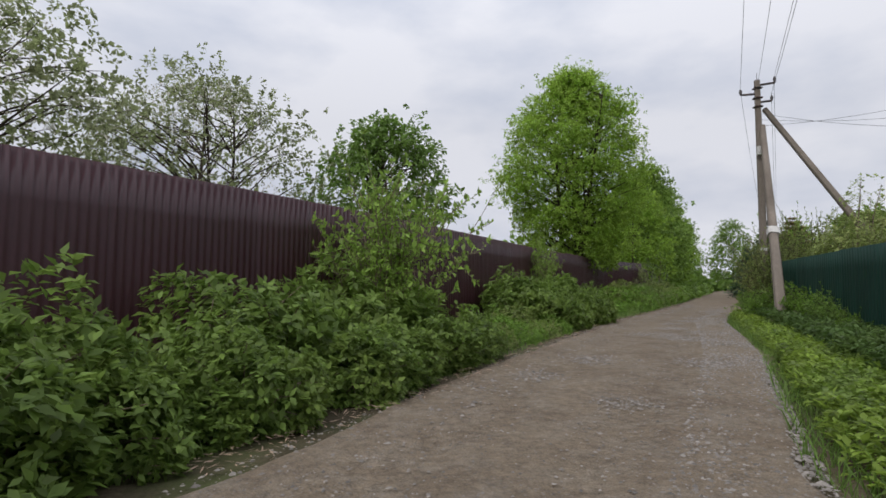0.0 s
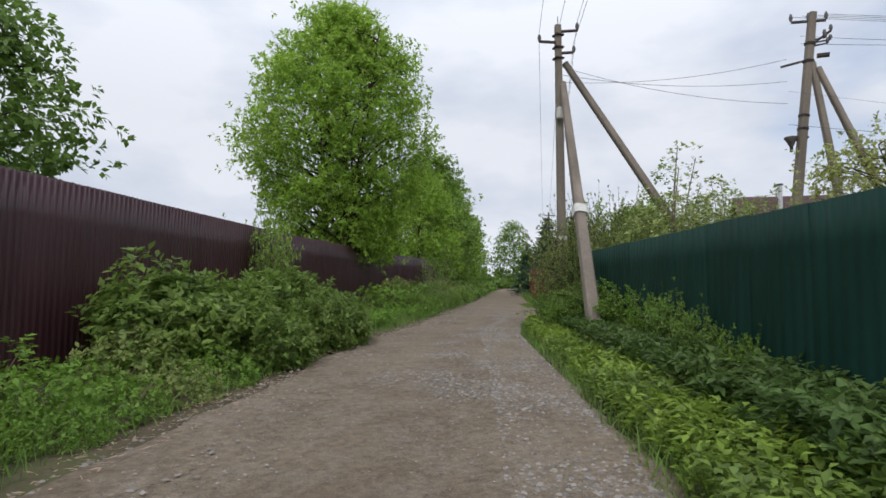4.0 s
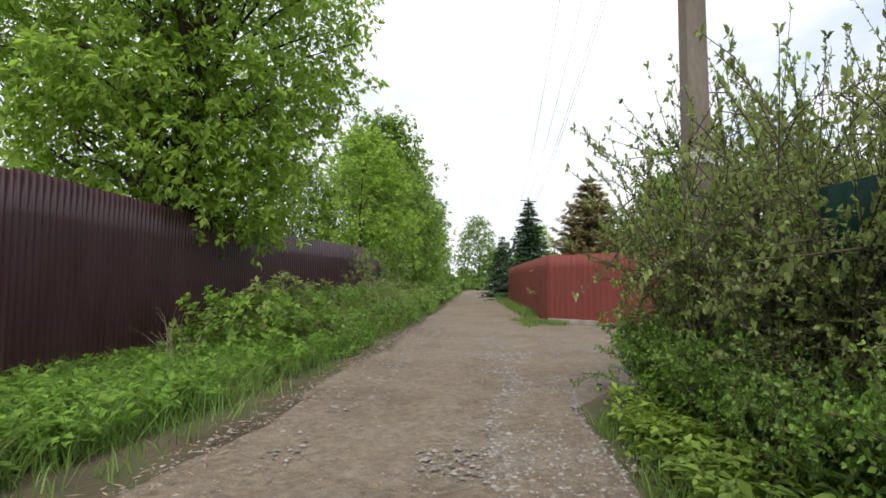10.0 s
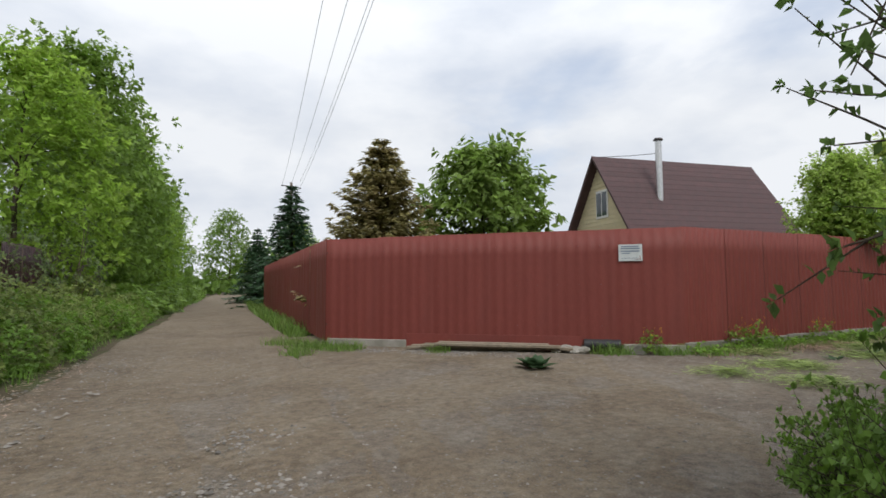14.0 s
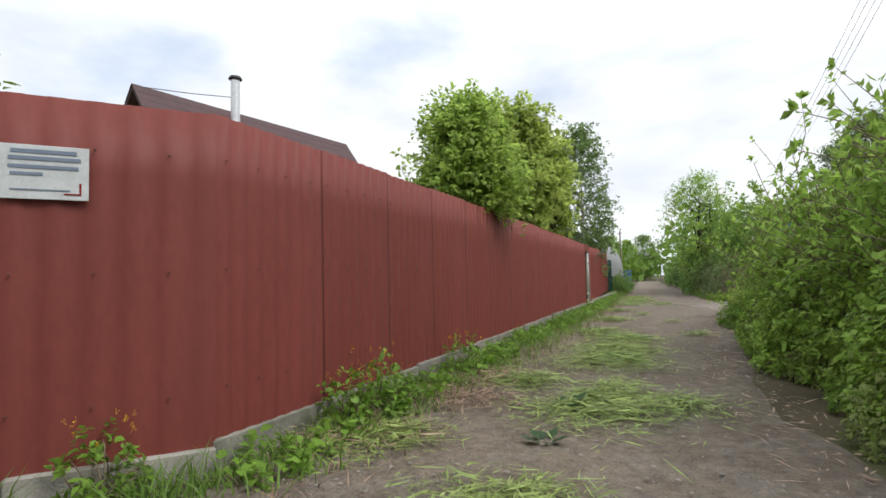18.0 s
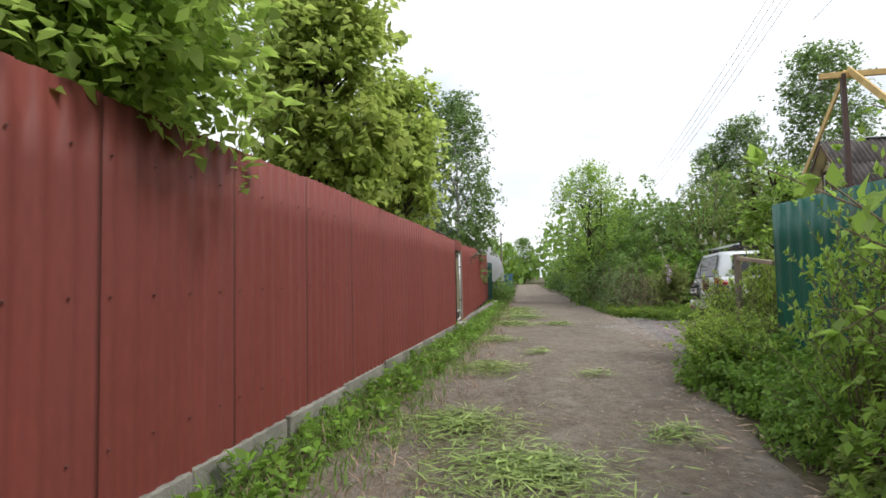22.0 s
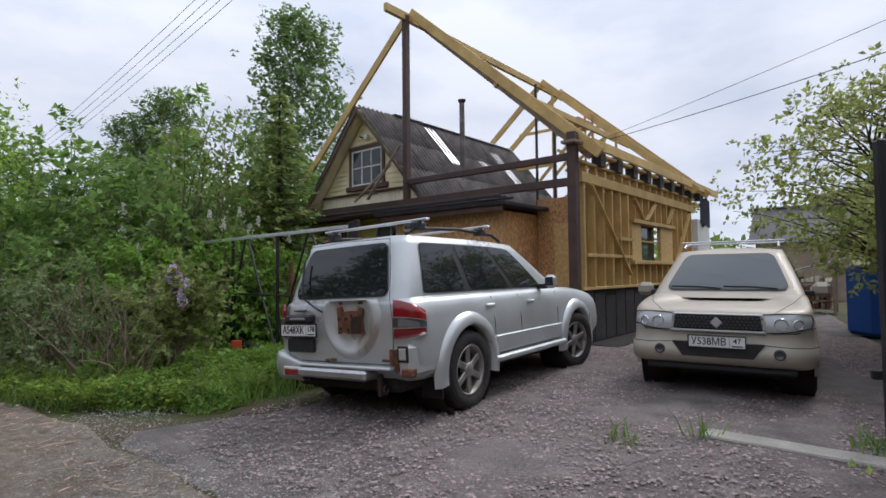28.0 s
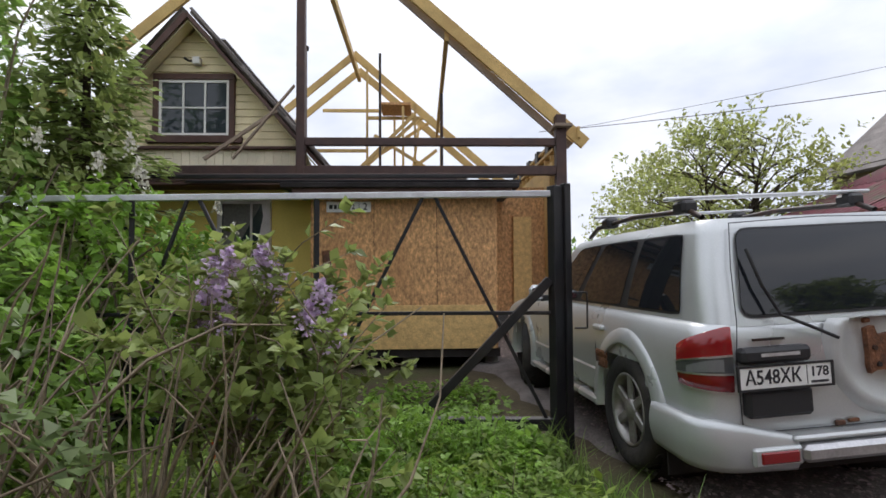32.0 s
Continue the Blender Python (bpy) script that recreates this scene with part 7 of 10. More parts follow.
def second_pole():
    t = thing("utility_pole", None, "concrete utility pole with crossarm, two struts and a street lamp", "utility pole")
    squared_pole("pole", (19.15, 18.35, 0.1), (19.75, 17.56, 10.0), 0.29, 0.21, t)
    squared_pole("strut", (20.31, 16.76, 0.1), (19.73, 17.62, 8.4), 0.25, 0.17, t)
    squared_pole("strut", (21.36, 15.18, 0.1), (19.80, 17.50, 8.2), 0.25, 0.17, t)

    def insulator(c, parent, up=0.24):
        part("insulator", tube_mesh("insulator", [(np.array([c, c + Vector((0, 0, up * 0.45)), c + Vector((0, 0, up))]), np.array([0.03, 0.06, 0.03]))], M["insulator"], 10), None, parent)
    arm = part("crossarm", beam_bm((19.40, 18.02, 9.82), (19.95, 17.28, 9.66), 0.07, 0.07), M["dark_metal"], t)
    for f in (0.0, 0.5, 1.0):
        insulator(Vector((19.40, 18.02, 9.85)).lerp(Vector((19.95, 17.28, 9.69)), f), arm)
    br = part("bracket", beam_bm((19.70, 17.62, 8.96), (20.02, 17.20, 9.30), 0.06, 0.06), M["dark_metal"], t)
    for p in ((20.02, 17.20, 9.30), (19.92, 17.33, 9.18)):
        insulator(Vector(p), br, 0.2)
    for k, (z, out) in enumerate(((9.12, 0.30), (9.02, 0.42), (8.92, 0.34))):
        e = Vector((19.75 + out * 0.6, 17.55 - out * 0.8, z))
        hk = part("hook", beam_bm((19.72, 17.60, z), e, 0.04, 0.04), M["dark_metal"], t)
        insulator(e, hk, 0.16)
    part("switch_box", beam_bm((19.78, 17.50, 8.58), (19.98, 17.24, 8.55), 0.16, 0.10), M["dark_metal"], t, "dark switch housing at the strut head")
    part("switch_arm", beam_bm((19.66, 17.66, 8.50), (19.20, 18.28, 8.42), 0.06, 0.06), M["dark_metal"], t)
    for z in (8.42, 8.98, 6.70, 6.28):
        c = Vector((19.15, 18.35, 0.1)).lerp(Vector((19.75, 17.56, 10.0)), (z - 0.1) / 9.9)
        squared_pole("clamp", c, c + Vector((0.004, -0.005, 0.07)), 0.27, 0.27, t, M["dark_metal"])
    lamp = part("lamp_arm", tube_mesh("lamp_arm", [(np.array([(19.62, 17.74, 6.06), (19.55, 17.84, 5.96), (19.42, 18.0, 5.98), (19.33, 18.11, 6.0)]), np.full(4, 0.03))], M["dark_metal"], 8), None, t)
    part("lamp_shade", tube_mesh("lamp_shade", [(np.array([(19.33, 18.11, 6.10), (19.33, 18.11, 6.06), (19.33, 18.11, 5.92), (19.33, 18.11, 5.80)]), np.array([0.19, 0.20, 0.11, 0.06]))], M["sooty"], 16), None, lamp, "grey street lamp bowl")
    part("lamp_socket", tube_mesh("lamp_socket", [(np.array([(19.33, 18.11, 5.82), (19.33, 18.11, 5.62)]), np.array([0.05, 0.045]))], M["dark_metal"], 10), None, lamp)
    return t


def wire_run(a, b, sag, label="thin dark overhead wire", r=0.007, group="overhead wires"):
    a, b = np.array(a, float), np.array(b, float)
    t = np.linspace(0, 1, 24)[:, None]
    pts = a * (1 - t) + b * t - np.array([0, 0, 1.0]) * sag * 4 * t * (1 - t)
    tagged(new("overhead_wire", tube_mesh("overhead_wire", [(pts, np.full(24, r))], M["wire"], 5)), label, "wire", group)


utility_pole()
second_pole()
for k, (dx, dz) in enumerate(((-0.55, 0.0), (0.05, 0.3), (0.55, 0.35), (0.45, -0.3))):
    wire_run((12.24 + dx, 20.46 - dx * 0.4, 9.25 + dz), (-6.6 + 1.2 * dx + k * 0.15, -14.5, 9.4 + dz), 0.6)
    wire_run((12.24 + dx, 20.46 - dx * 0.4, 9.25 + dz), (33.0 + 1.3 * dx, 54.0, 8.6 + dz), 0.7)
    wire_run((19.40 + 0.18 * k, 18.02 - 0.25 * k, 10.0 - 0.05 * k), (73.4 + 0.3 * k, -10.2 - 0.5 * k, 8.4), 1.2)
    if k < 3:
        wire_run((12.3, 20.4, 8.2 - 0.25 * k), (18.75, 17.75, 7.0 + 0.7 * k), 0.25)
    wire_run((19.5, 17.8, 9.3 - 0.25 * k), (33 + 3 * k, 9 - 2 * k, 9.0), 0.6) if k < 2 else None
wire_run((31.91, 5.92, 4.31), (18.7, 17.7, 6.32), 0.44, "black supply cable hanging to the house")
wire_run((32.27, 6.76, 4.06), (18.7, 17.7, 7.37), 0.31, "thin supply wire hanging to the house", 0.004)
for x, y in ((33.0, 54.0), (73.8, -11.0), (87.0, -1.7)):
    t = thing("utility_pole", pose(x, y, 0.2), "grey utility pole far along the road", "utility pole")
    part("pole", cyl_mesh("pole", 0.13, 0.09, 8.6 if x < 80 else 7.0, M["pole"], 10), None, t)
    part("crossarm", beam_bm((-0.8, 0, 8.3 if x < 80 else 6.7), (0.8, 0, 8.3 if x < 80 else 6.7), 0.07, 0.07), M["dark_metal"], t)


# ---------------------------------------------------------------- red fence: footing, sign, wicket door, rubble
def footing():
    f = thing("concrete_footing", None, "cracked concrete strip footing under the red fence", "footing")
    a, b = Vector((21.35, 24.98, 0)), Vector((35.69, 18.29, 0))
    d = (b - a).normalized()
    n = Vector((-d.y, d.x, 0))
    L = (b - a).length
    rng = random.Random(8)
    s = 0.0
    while s < L:
        w = rng.uniform(1.0, 2.0)
        p, q = a + d * s, a + d * min(L, s + w - 0.02)
        z = gz(p.x)
        off = rng.uniform(-0.015, 0.015)
        part("block", beam_bm((p + n * (0.04 + off)) + Vector((0, 0, z + 0.06)), (q + n * (0.04 + off)) + Vector((0, 0, z + 0.06)), 0.16, 0.27 + rng.uniform(-0.02, 0.02), (0, 0, 1), 0.012), M["old_concrete"], f)
        s += w
    a, b = Vector((36.56, 17.90, 0)), Vector((46.9, 13.3, 0))
    for i in range(7):
        p, q = a.lerp(b, i / 7), a.lerp(b, (i + 0.98) / 7)
        part("block", beam_bm(p + Vector((0.02, 0.04, gz(p.x) + 0.06)), q + Vector((0.02, 0.04, gz(q.x) + 0.06)), 0.16, 0.3, (0, 0, 1), 0.012), M["old_concrete"], f)
    for s0, s1 in ((-0.02, 1.05), (5.25, 7.0)):
        part("block", beam_bm((*front(s0, -0.05), 0.19), (*front(s1, -0.05), 0.19), 0.2, 0.36, (0, 0, 1), 0.012), M["concrete"], f)


def skirt():
    """Patched lower edge of the front fence: loose boards, a pipe and stones."""
    f = thing("board_pile", None, "weathered boards lying along the foot of the fence", "boards")
    for k in range(6):
        z = gz(20) + 0.05 + 0.045 * (k % 3)
        s0, s1, off = 1.95 + 0.22 * (k % 4), 5.1 - 0.3 * (k % 3), 0.12 + 0.09 * k
        part("board", beam_bm((*front(s0, off), z), (*front(s1, off + 0.04 * (k % 2)), z + 0.01), 0.15, 0.045), M["plank"], f)
    s = thing("fence_skirt", None, "darker red skirt sheet closing the foot of the fence", "fence skirt")
    part("sheet", beam_bm((*front(1.8, 0.035), 0.33), (*front(5.25, 0.035), 0.33), 0.012, 0.34), M["red_sheet"], s)
    v = thing("vent_pipe", None, "dark plastic pipe in a gap under the fence", "pipe")
    o = part("pipe", cyl_mesh("pipe", 0.11, 0.11, 0.66, M["black_plastic"], 20), None, v)
    o.matrix_basis = pose(*front(1.09, -0.02), 0.34, -90, 0, 25.6)
    # Black strip behind the pipe paints the shade of the gap.
    part("gap", beam_bm((*front(1.06, -0.13), 0.32), (*front(1.79, -0.13), 0.32), 0.03, 0.34), M["dark_void"], v)
    rng = random.Random(4)
    for k in range(6):
        bm = bmesh.new()
        bmesh.ops.create_icosphere(bm, subdivisions=2, radius=1)
        for vv in bm.verts:
            vv.co *= 1 + rng.uniform(-0.16, 0.16)
            vv.co.z *= 0.6
        x, y = front(1.75 + 0.10 * k + rng.uniform(-0.05, 0.05), 0.18 + 0.16 * (k % 3))
        st = thing("boulder", pose(x, y, gz(20) + 0.05, 0, 0, k * 50) @ Matrix.Scale(rng.uniform(0.08, 0.16), 4), "rough pale stone lying by the fence", "stone", "fence stones")
        part("stone", bm, M["concrete"], st)


def notice():
    s = thing("notice_sign", None, "pale grey notice plate screwed to the red fence", "sign")
    p, q = Vector((*front(1.09), 0)), Vector((*front(0.66), 0))
    d = (q - p).normalized()
    n = Vector((d.y, -d.x, 0))
    n = n if n.x < 0 else -n
    m = Matrix((d, -n, Vector((0, 0, 1)))).transposed().to_4x4()
    m.translation = p + n * 0.035 + Vector((0, 0, 1.90))
    s.matrix_basis = m
    part("plate", box_bm(0, -0.004, 0, 0.42, 0.004, 0.31, 0.002), M["sign"], s)
    for z, x0, x1, h in ((0.262, 0.05, 0.36, 0.022), (0.222, 0.04, 0.38, 0.022), (0.175, 0.04, 0.37, 0.02), (0.135, 0.05, 0.20, 0.018), (0.05, 0.05, 0.33, 0.008)):
        part("text_line", box_bm(x0, -0.008, z, x1, -0.005, z + h), M["ink_blue"], s)
    part("arrow", box_bm(0.375, -0.008, 0.03, 0.385, -0.005, 0.10), M["red_lamp"], s)
    part("arrow", box_bm(0.30, -0.008, 0.03, 0.375, -0.005, 0.038), M["red_lamp"], s)


def wicket():
    w = thing("wicket_door", None, "narrow fence door with a wire-mesh panel in a grey pipe frame", "door")
    p, q = Vector((35.70, 18.285, 0)), Vector((36.54, 17.905, 0))
    d = (q - p).normalized()
    n = Vector((d.y, -d.x, 0))
    m = Matrix((d, -n, Vector((0, 0, 1)))).transposed().to_4x4()
    m.translation = p + Vector((0, 0, 0.32))
    w.matrix_basis = m
    L = (q - p).length
    part("head_sheet", box_bm(-0.03, -0.02, 1.92, L + 0.04, 0.0, 2.16, 0.003), M["red_sheet"], w)
    part("jamb", box_bm(L - 0.17, -0.03, 0.0, L - 0.02, 0.06, 1.92, 0.01), M["pole"], w, "weathered grey door post")
    part("jamb", box_bm(-0.03, -0.03, 0.0, 0.02, 0.06, 1.92, 0.01), M["dark_metal"], w)
    fr = [(0.05, 0.0, 0.30), (0.05, 0.0, 1.84), (0.66, 0.0, 1.84), (0.66, 0.0, 0.34), (0.60, 0.0, 0.28), (0.05, 0.0, 0.26)]
    part("pipe_frame", tube_mesh("pipe_frame", [(np.array(fr), np.full(6, 0.022))], M["zinc"], 8), None, w, "grey pipe frame")
    part("panel", box_bm(0.06, 0.012, 0.50, 0.60, 0.02, 1.74), M["osb_olive"], w, "faded cream sheet behind the mesh")
    part("rail", box_bm(0.05, -0.012, 0.46, 0.66, 0.012, 0.50, 0.004), M["zinc"], w)
    for i in range(8):
        x = 0.10 + i * 0.07
        part("mesh_wire", box_bm(x - 0.0012, -0.004, 0.30, x + 0.0012, 0.0, 1.83), M["pole"], w)
    for i in range(20):
        z = 0.34 + i * 0.075
        part("mesh_wire", box_bm(0.06, -0.006, z - 0.0012, 0.65, -0.002, z + 0.0012), M["pole"], w)
    part("threshold", box_bm(-0.03, -0.12, -0.05, L + 0.03, 0.08, 0.20, 0.015), M["concrete"], w)
    for z in (0.7, 1.5):
        part("hinge", box_bm(0.64, -0.03, z, 0.72, 0.0, z + 0.05, 0.006), M["dark_metal"], w)


footing()
skirt()
notice()
wicket()

# ---------------------------------------------------------------- far things along the lane
def hangar():
    h = thing("arched_shed", None, "arched metal shed with pale curved roof and open dark end", "shed")
    d = Vector((0.905, -0.426, 0))
    n = Vector((0.426, 0.905, 0))
    m = Matrix((d, n, Vector((0, 0, 1)))).transposed().to_4x4()
    m.translation = Vector((51.7, 12.15, 0.32))
    h.matrix_basis = m
    W_, H = 5.0, 4.1
    prof = []
    for i in range(19):
        a = math.pi * i / 18
        prof.append((W_ / 2 - math.cos(a) * W_ / 2, 1.0 + math.sin(a) ** 0.8 * (H - 1.0)))
    bm = bmesh.new()
    rows = []
    for x in np.linspace(0, 11.5, 24):
        bulge = 0.02 * math.sin(x * 9)
        rows.append([bm.verts.new((x, y, z + bulge)) for y, z in prof])
    for a, b in zip(rows, rows[1:]):
        for i in range(18):
            bm.faces.new((a[i], a[i + 1], b[i + 1], b[i]))
    part("roof", bm, M["aged_zinc"], h, smooth=True)
    # Black sheet closes the open end; the dark inside is its colour.
    bm = bmesh.new()
    bm.faces.new([bm.verts.new((0.5, y, z)) for y, z in prof] + [bm.verts.new((0.5, W_, 0)), bm.verts.new((0.5, 0, 0))])
    part("end_wall", bm, M["dark_void"], h)
    for y in (0.5, 1.9, 3.4):
        part("post", box_bm(0.1, y, 0, 0.22, y + 0.12, 3.0, 0.01), M["lattice" if y < 1 else "old_wood"], h)
    part("side_wall", box_bm(0.3, 0.02, 0, 11.5, 0.1, 1.05), M["dark_void"], h)
    b = thing("blue_tank", pose(64.2, 6.25, 0.3, 0, 0, 20), "blue painted tank cabin beside the lane", "tank")
    part("cabin", box_bm(-0.35, -0.3, 0.0, 0.35, 0.3, 1.45, 0.05), M["blue_paint"], b)
    part("lid", box_bm(-0.38, -0.33, 1.45, 0.38, 0.33, 1.52, 0.03), M["blue_paint"], b)
    p = thing("blue_bin", pose(26.6, 4.0, 0.3, 0, 0, 15), "tall blue plastic tank behind the cars", "tank")
    part("body", box_bm(-0.45, -0.4, 0, 0.45, 0.4, 1.45, 0.08), M["blue_paint"], p)
    part("neck", cyl_mesh("neck", 0.15, 0.14, 0.1, M["blue_paint"], 16, 1.45), None, p)


def plain_house(name, label, x, y, turn, L, W_, eave, ridge, wall, roof):
    h = thing(name, pose(x, y, 0.15, 0, 0, turn), label, "house")
    bm = bmesh.new()
    a = [bm.verts.new(p) for p in ((-L / 2, -W_ / 2, 0), (-L / 2, W_ / 2, 0), (-L / 2, W_ / 2, eave), (-L / 2, 0, ridge), (-L / 2, -W_ / 2, eave))]
    b = [bm.verts.new((L / 2, q.co.y, q.co.z)) for q in a]
    bm.faces.new(a)
    bm.faces.new(b[::-1])
    for i in range(5):
        bm.faces.new((a[i], a[(i + 1) % 5], b[(i + 1) % 5], b[i]))
    part("wall", bm, wall, h)
    sl = math.atan((ridge - eave) / (W_ / 2))
    for s in (1, -1):
        r = part("roof", beam_bm((-L / 2 - 0.3, s * W_ / 4, (ridge + eave) / 2 + 0.06), (L / 2 + 0.3, s * W_ / 4, (ridge + eave) / 2 + 0.06), W_ / 2 / math.cos(sl) + 0.35, 0.08, (0, s * math.sin(sl), math.cos(sl))), roof, h)
        for i in range(10):
            t = (i + 0.5) / 10
            part("course", beam_bm((-L / 2 - 0.3, s * W_ / 2 * t, ridge + (eave - ridge) * t + 0.12), (L / 2 + 0.3, s * W_ / 2 * t, ridge + (eave - ridge) * t + 0.12), 0.025, 0.3, (0, s * math.cos(sl), -math.sin(sl))), roof, r)
    for k in (-1, 1):
        w = part("window", box_bm(-L / 2 - 0.04, k * W_ / 5 - 0.4, 1.2, -L / 2 + 0.02, k * W_ / 5 + 0.4, 2.3, 0.01), M["white_frame"], h)
        part("pane", box_bm(-L / 2 - 0.06, k * W_ / 5 - 0.33, 1.27, -L / 2 - 0.03, k * W_ / 5 + 0.33, 2.23), M["window_glass"], w)
    return h


hangar()
plain_house("red_roof_house", "small house with a dark red roof behind the green fence", 21.0, 14.2, 20, 4.6, 4.0, 3.0, 4.5, M["brick_cream"], M["lattice"])
plain_house("grey_roof_house", "low house with a dark grey tiled roof beyond the yard", 22.1, -13.5, 158, 3.6, 4.4, 2.8, 4.5, M["old_wood"], M["grey_tile"])
plain_house("gable_house", "far cream house with a steep gable beyond the yard", 10.4, -39.0, 112, 6.0, 4.2, 4.5, 8.3, M["brick_cream"], M["brown_tile"])
plain_house("outbuilding", "weathered outbuilding with a grey wavy roof behind the lattice shed", 23.6, 11.0, 67.6, 7.4, 4.0, 3.75, 5.5, M["old_wood"], M["slate"])


def woodpile():
    w = thing("wood_store", None, "lean-to wood store with stacked boards under a pale sheet roof", "wood store")
    p, q = Vector((26.85, -2.6, 0.28)), Vector((25.2, -1.9, 0.28))
    d = (q - p).normalized()
    m = Matrix((d, Vector((d.y, -d.x, 0)) * -1, Vector((0, 0, 1)))).transposed().to_4x4()
    m.translation = p
    w.matrix_basis = m
    L = (q - p).length
    rng = random.Random(8)
    for x, h in ((0.0, 1.05), (L, 1.6)):
        for y in (0.0, 1.2):
            part("post", box_bm(x - 0.04, y - 0.04, 0, x + 0.04, y + 0.04, h, 0.006), M["old_wood"], w)
    part("roof_sheet", beam_bm((-0.3, 0.6, 1.05), (L + 0.3, 0.6, 1.72), 1.6, 0.03, (-0.37, 0, 0.93)), M["zinc"], w, "pale sheet metal roof")
    for r in range(4):
        part("shelf", box_bm(0.0, 0.0, 0.14 + r * 0.27, L, 1.2, 0.17 + r * 0.27), M["old_wood"], w)
        for c in range(13):
            x = 0.08 + c * 0.125
            if 0.36 + r * 0.27 < 1.0 + 0.36 * x:
                part("log", box_bm(x, -0.08 - rng.random() * 0.1, 0.17 + r * 0.27, x + 0.07 + rng.random() * 0.05, 1.1, 0.26 + r * 0.27 + rng.random() * 0.10, 0.008), M[("rust", "lattice", "white_boards", "plank", "rust")[rng.randrange(5)]], w)
    t = thing("leaning_poles", pose(27.25, -2.4, 0.28), "old timber poles and pipes leaning beside the wood store", "poles")
    for k in range(6):
        part("pole", beam_bm((0.1 * k - 0.3, 0.25 - 0.05 * k, 0), (0.35 - 0.12 * k, -0.3, 1.5 + 0.1 * (k % 3)), 0.045, 0.045, (0, 1, 0), 0.006), M["old_wood" if k % 2 else "zinc"], t)


woodpile()
plain_house("grey_roof_house", "far house with a grey roof behind the red fence", 34.5, 45.0, 30, 5, 5, 2.6, 4.2, M["brick_cream"], M["slate"])


def yard():
    for (x0, y0), (x1, y1), nm in (((30.73, 13.56), (30.73, 13.57), "near"), ((29.65, 15.99), (29.65, 16.0), "grey")):
        g = thing("gate_post", pose(x0, y0, 0.2), "black steel gate post" if nm == "near" else "grey steel gate post in the shrubs with a bar", "post", "gate posts")
        part("post", box_bm(-0.035, -0.035, 0, 0.035, 0.035, 2.2 if nm == "near" else 1.6, 0.008), M["black_steel" if nm == "near" else "pole"], g)
        if nm == "grey":
            part("bar", beam_bm((0, 0, 1.55), (-0.92, 0.34, 1.46), 0.05, 0.05), M["old_wood"], g)
        else:
            part("hook", beam_bm((0.05, 0, 0.9), (0.1, 0, 0.9), 0.03, 0.05), M["black_steel"], g)
    g = thing("gate_post", pose(29.2, 11.6, 0.2), "thin black steel post before the shed", "post", "gate posts")
    part("post", box_bm(-0.03, -0.03, 0, 0.03, 0.03, 2.35, 0.006), M["black_steel"], g)
    s = thing("concrete_slab", None, "long concrete slab lying flush in the gravel", "slab")
    part("slab", beam_bm((31.45, 12.25, 0.355), (30.35, 12.75, 0.352), 0.24, 0.05, (0, 0, 1), 0.012), M["concrete"], s)
    j = thing("scrap_pile", pose(28.4, 4.2, 0.3), "pile of grey boards and scrap beyond the cars", "scrap")
    rng = random.Random(2)
    for k in range(14):
        part("board", beam_bm((rng.uniform(-1, 1), rng.uniform(-0.6, 0.6), 0.1 + 0.06 * k), (rng.uniform(-1, 1) + 0.6, rng.uniform(-0.6, 0.6), 0.15 + 0.08 * k), 0.14, 0.03), M["old_wood"] if k % 3 else M["plank"], j)
    b = thing("board_stack", pose(31.4, 3.4, 0.3), "loose planks and tools on the ground beside the stud wall", "boards")
    for k in range(6):
        part("board", beam_bm((-0.5 + 0.15 * k, -1, 0.05 + 0.03 * k), (0.2 + 0.1 * k, 1, 0.06 + 0.03 * k), 0.12, 0.03), M["plank"], b)


yard()

# ---------------------------------------------------------------- plants
def curve_pts(p, q, bend, n=6):
    t = np.linspace(0, 1, n)[:, None]
    return p * (1 - t) + q * t + bend * (4 * t * (1 - t))


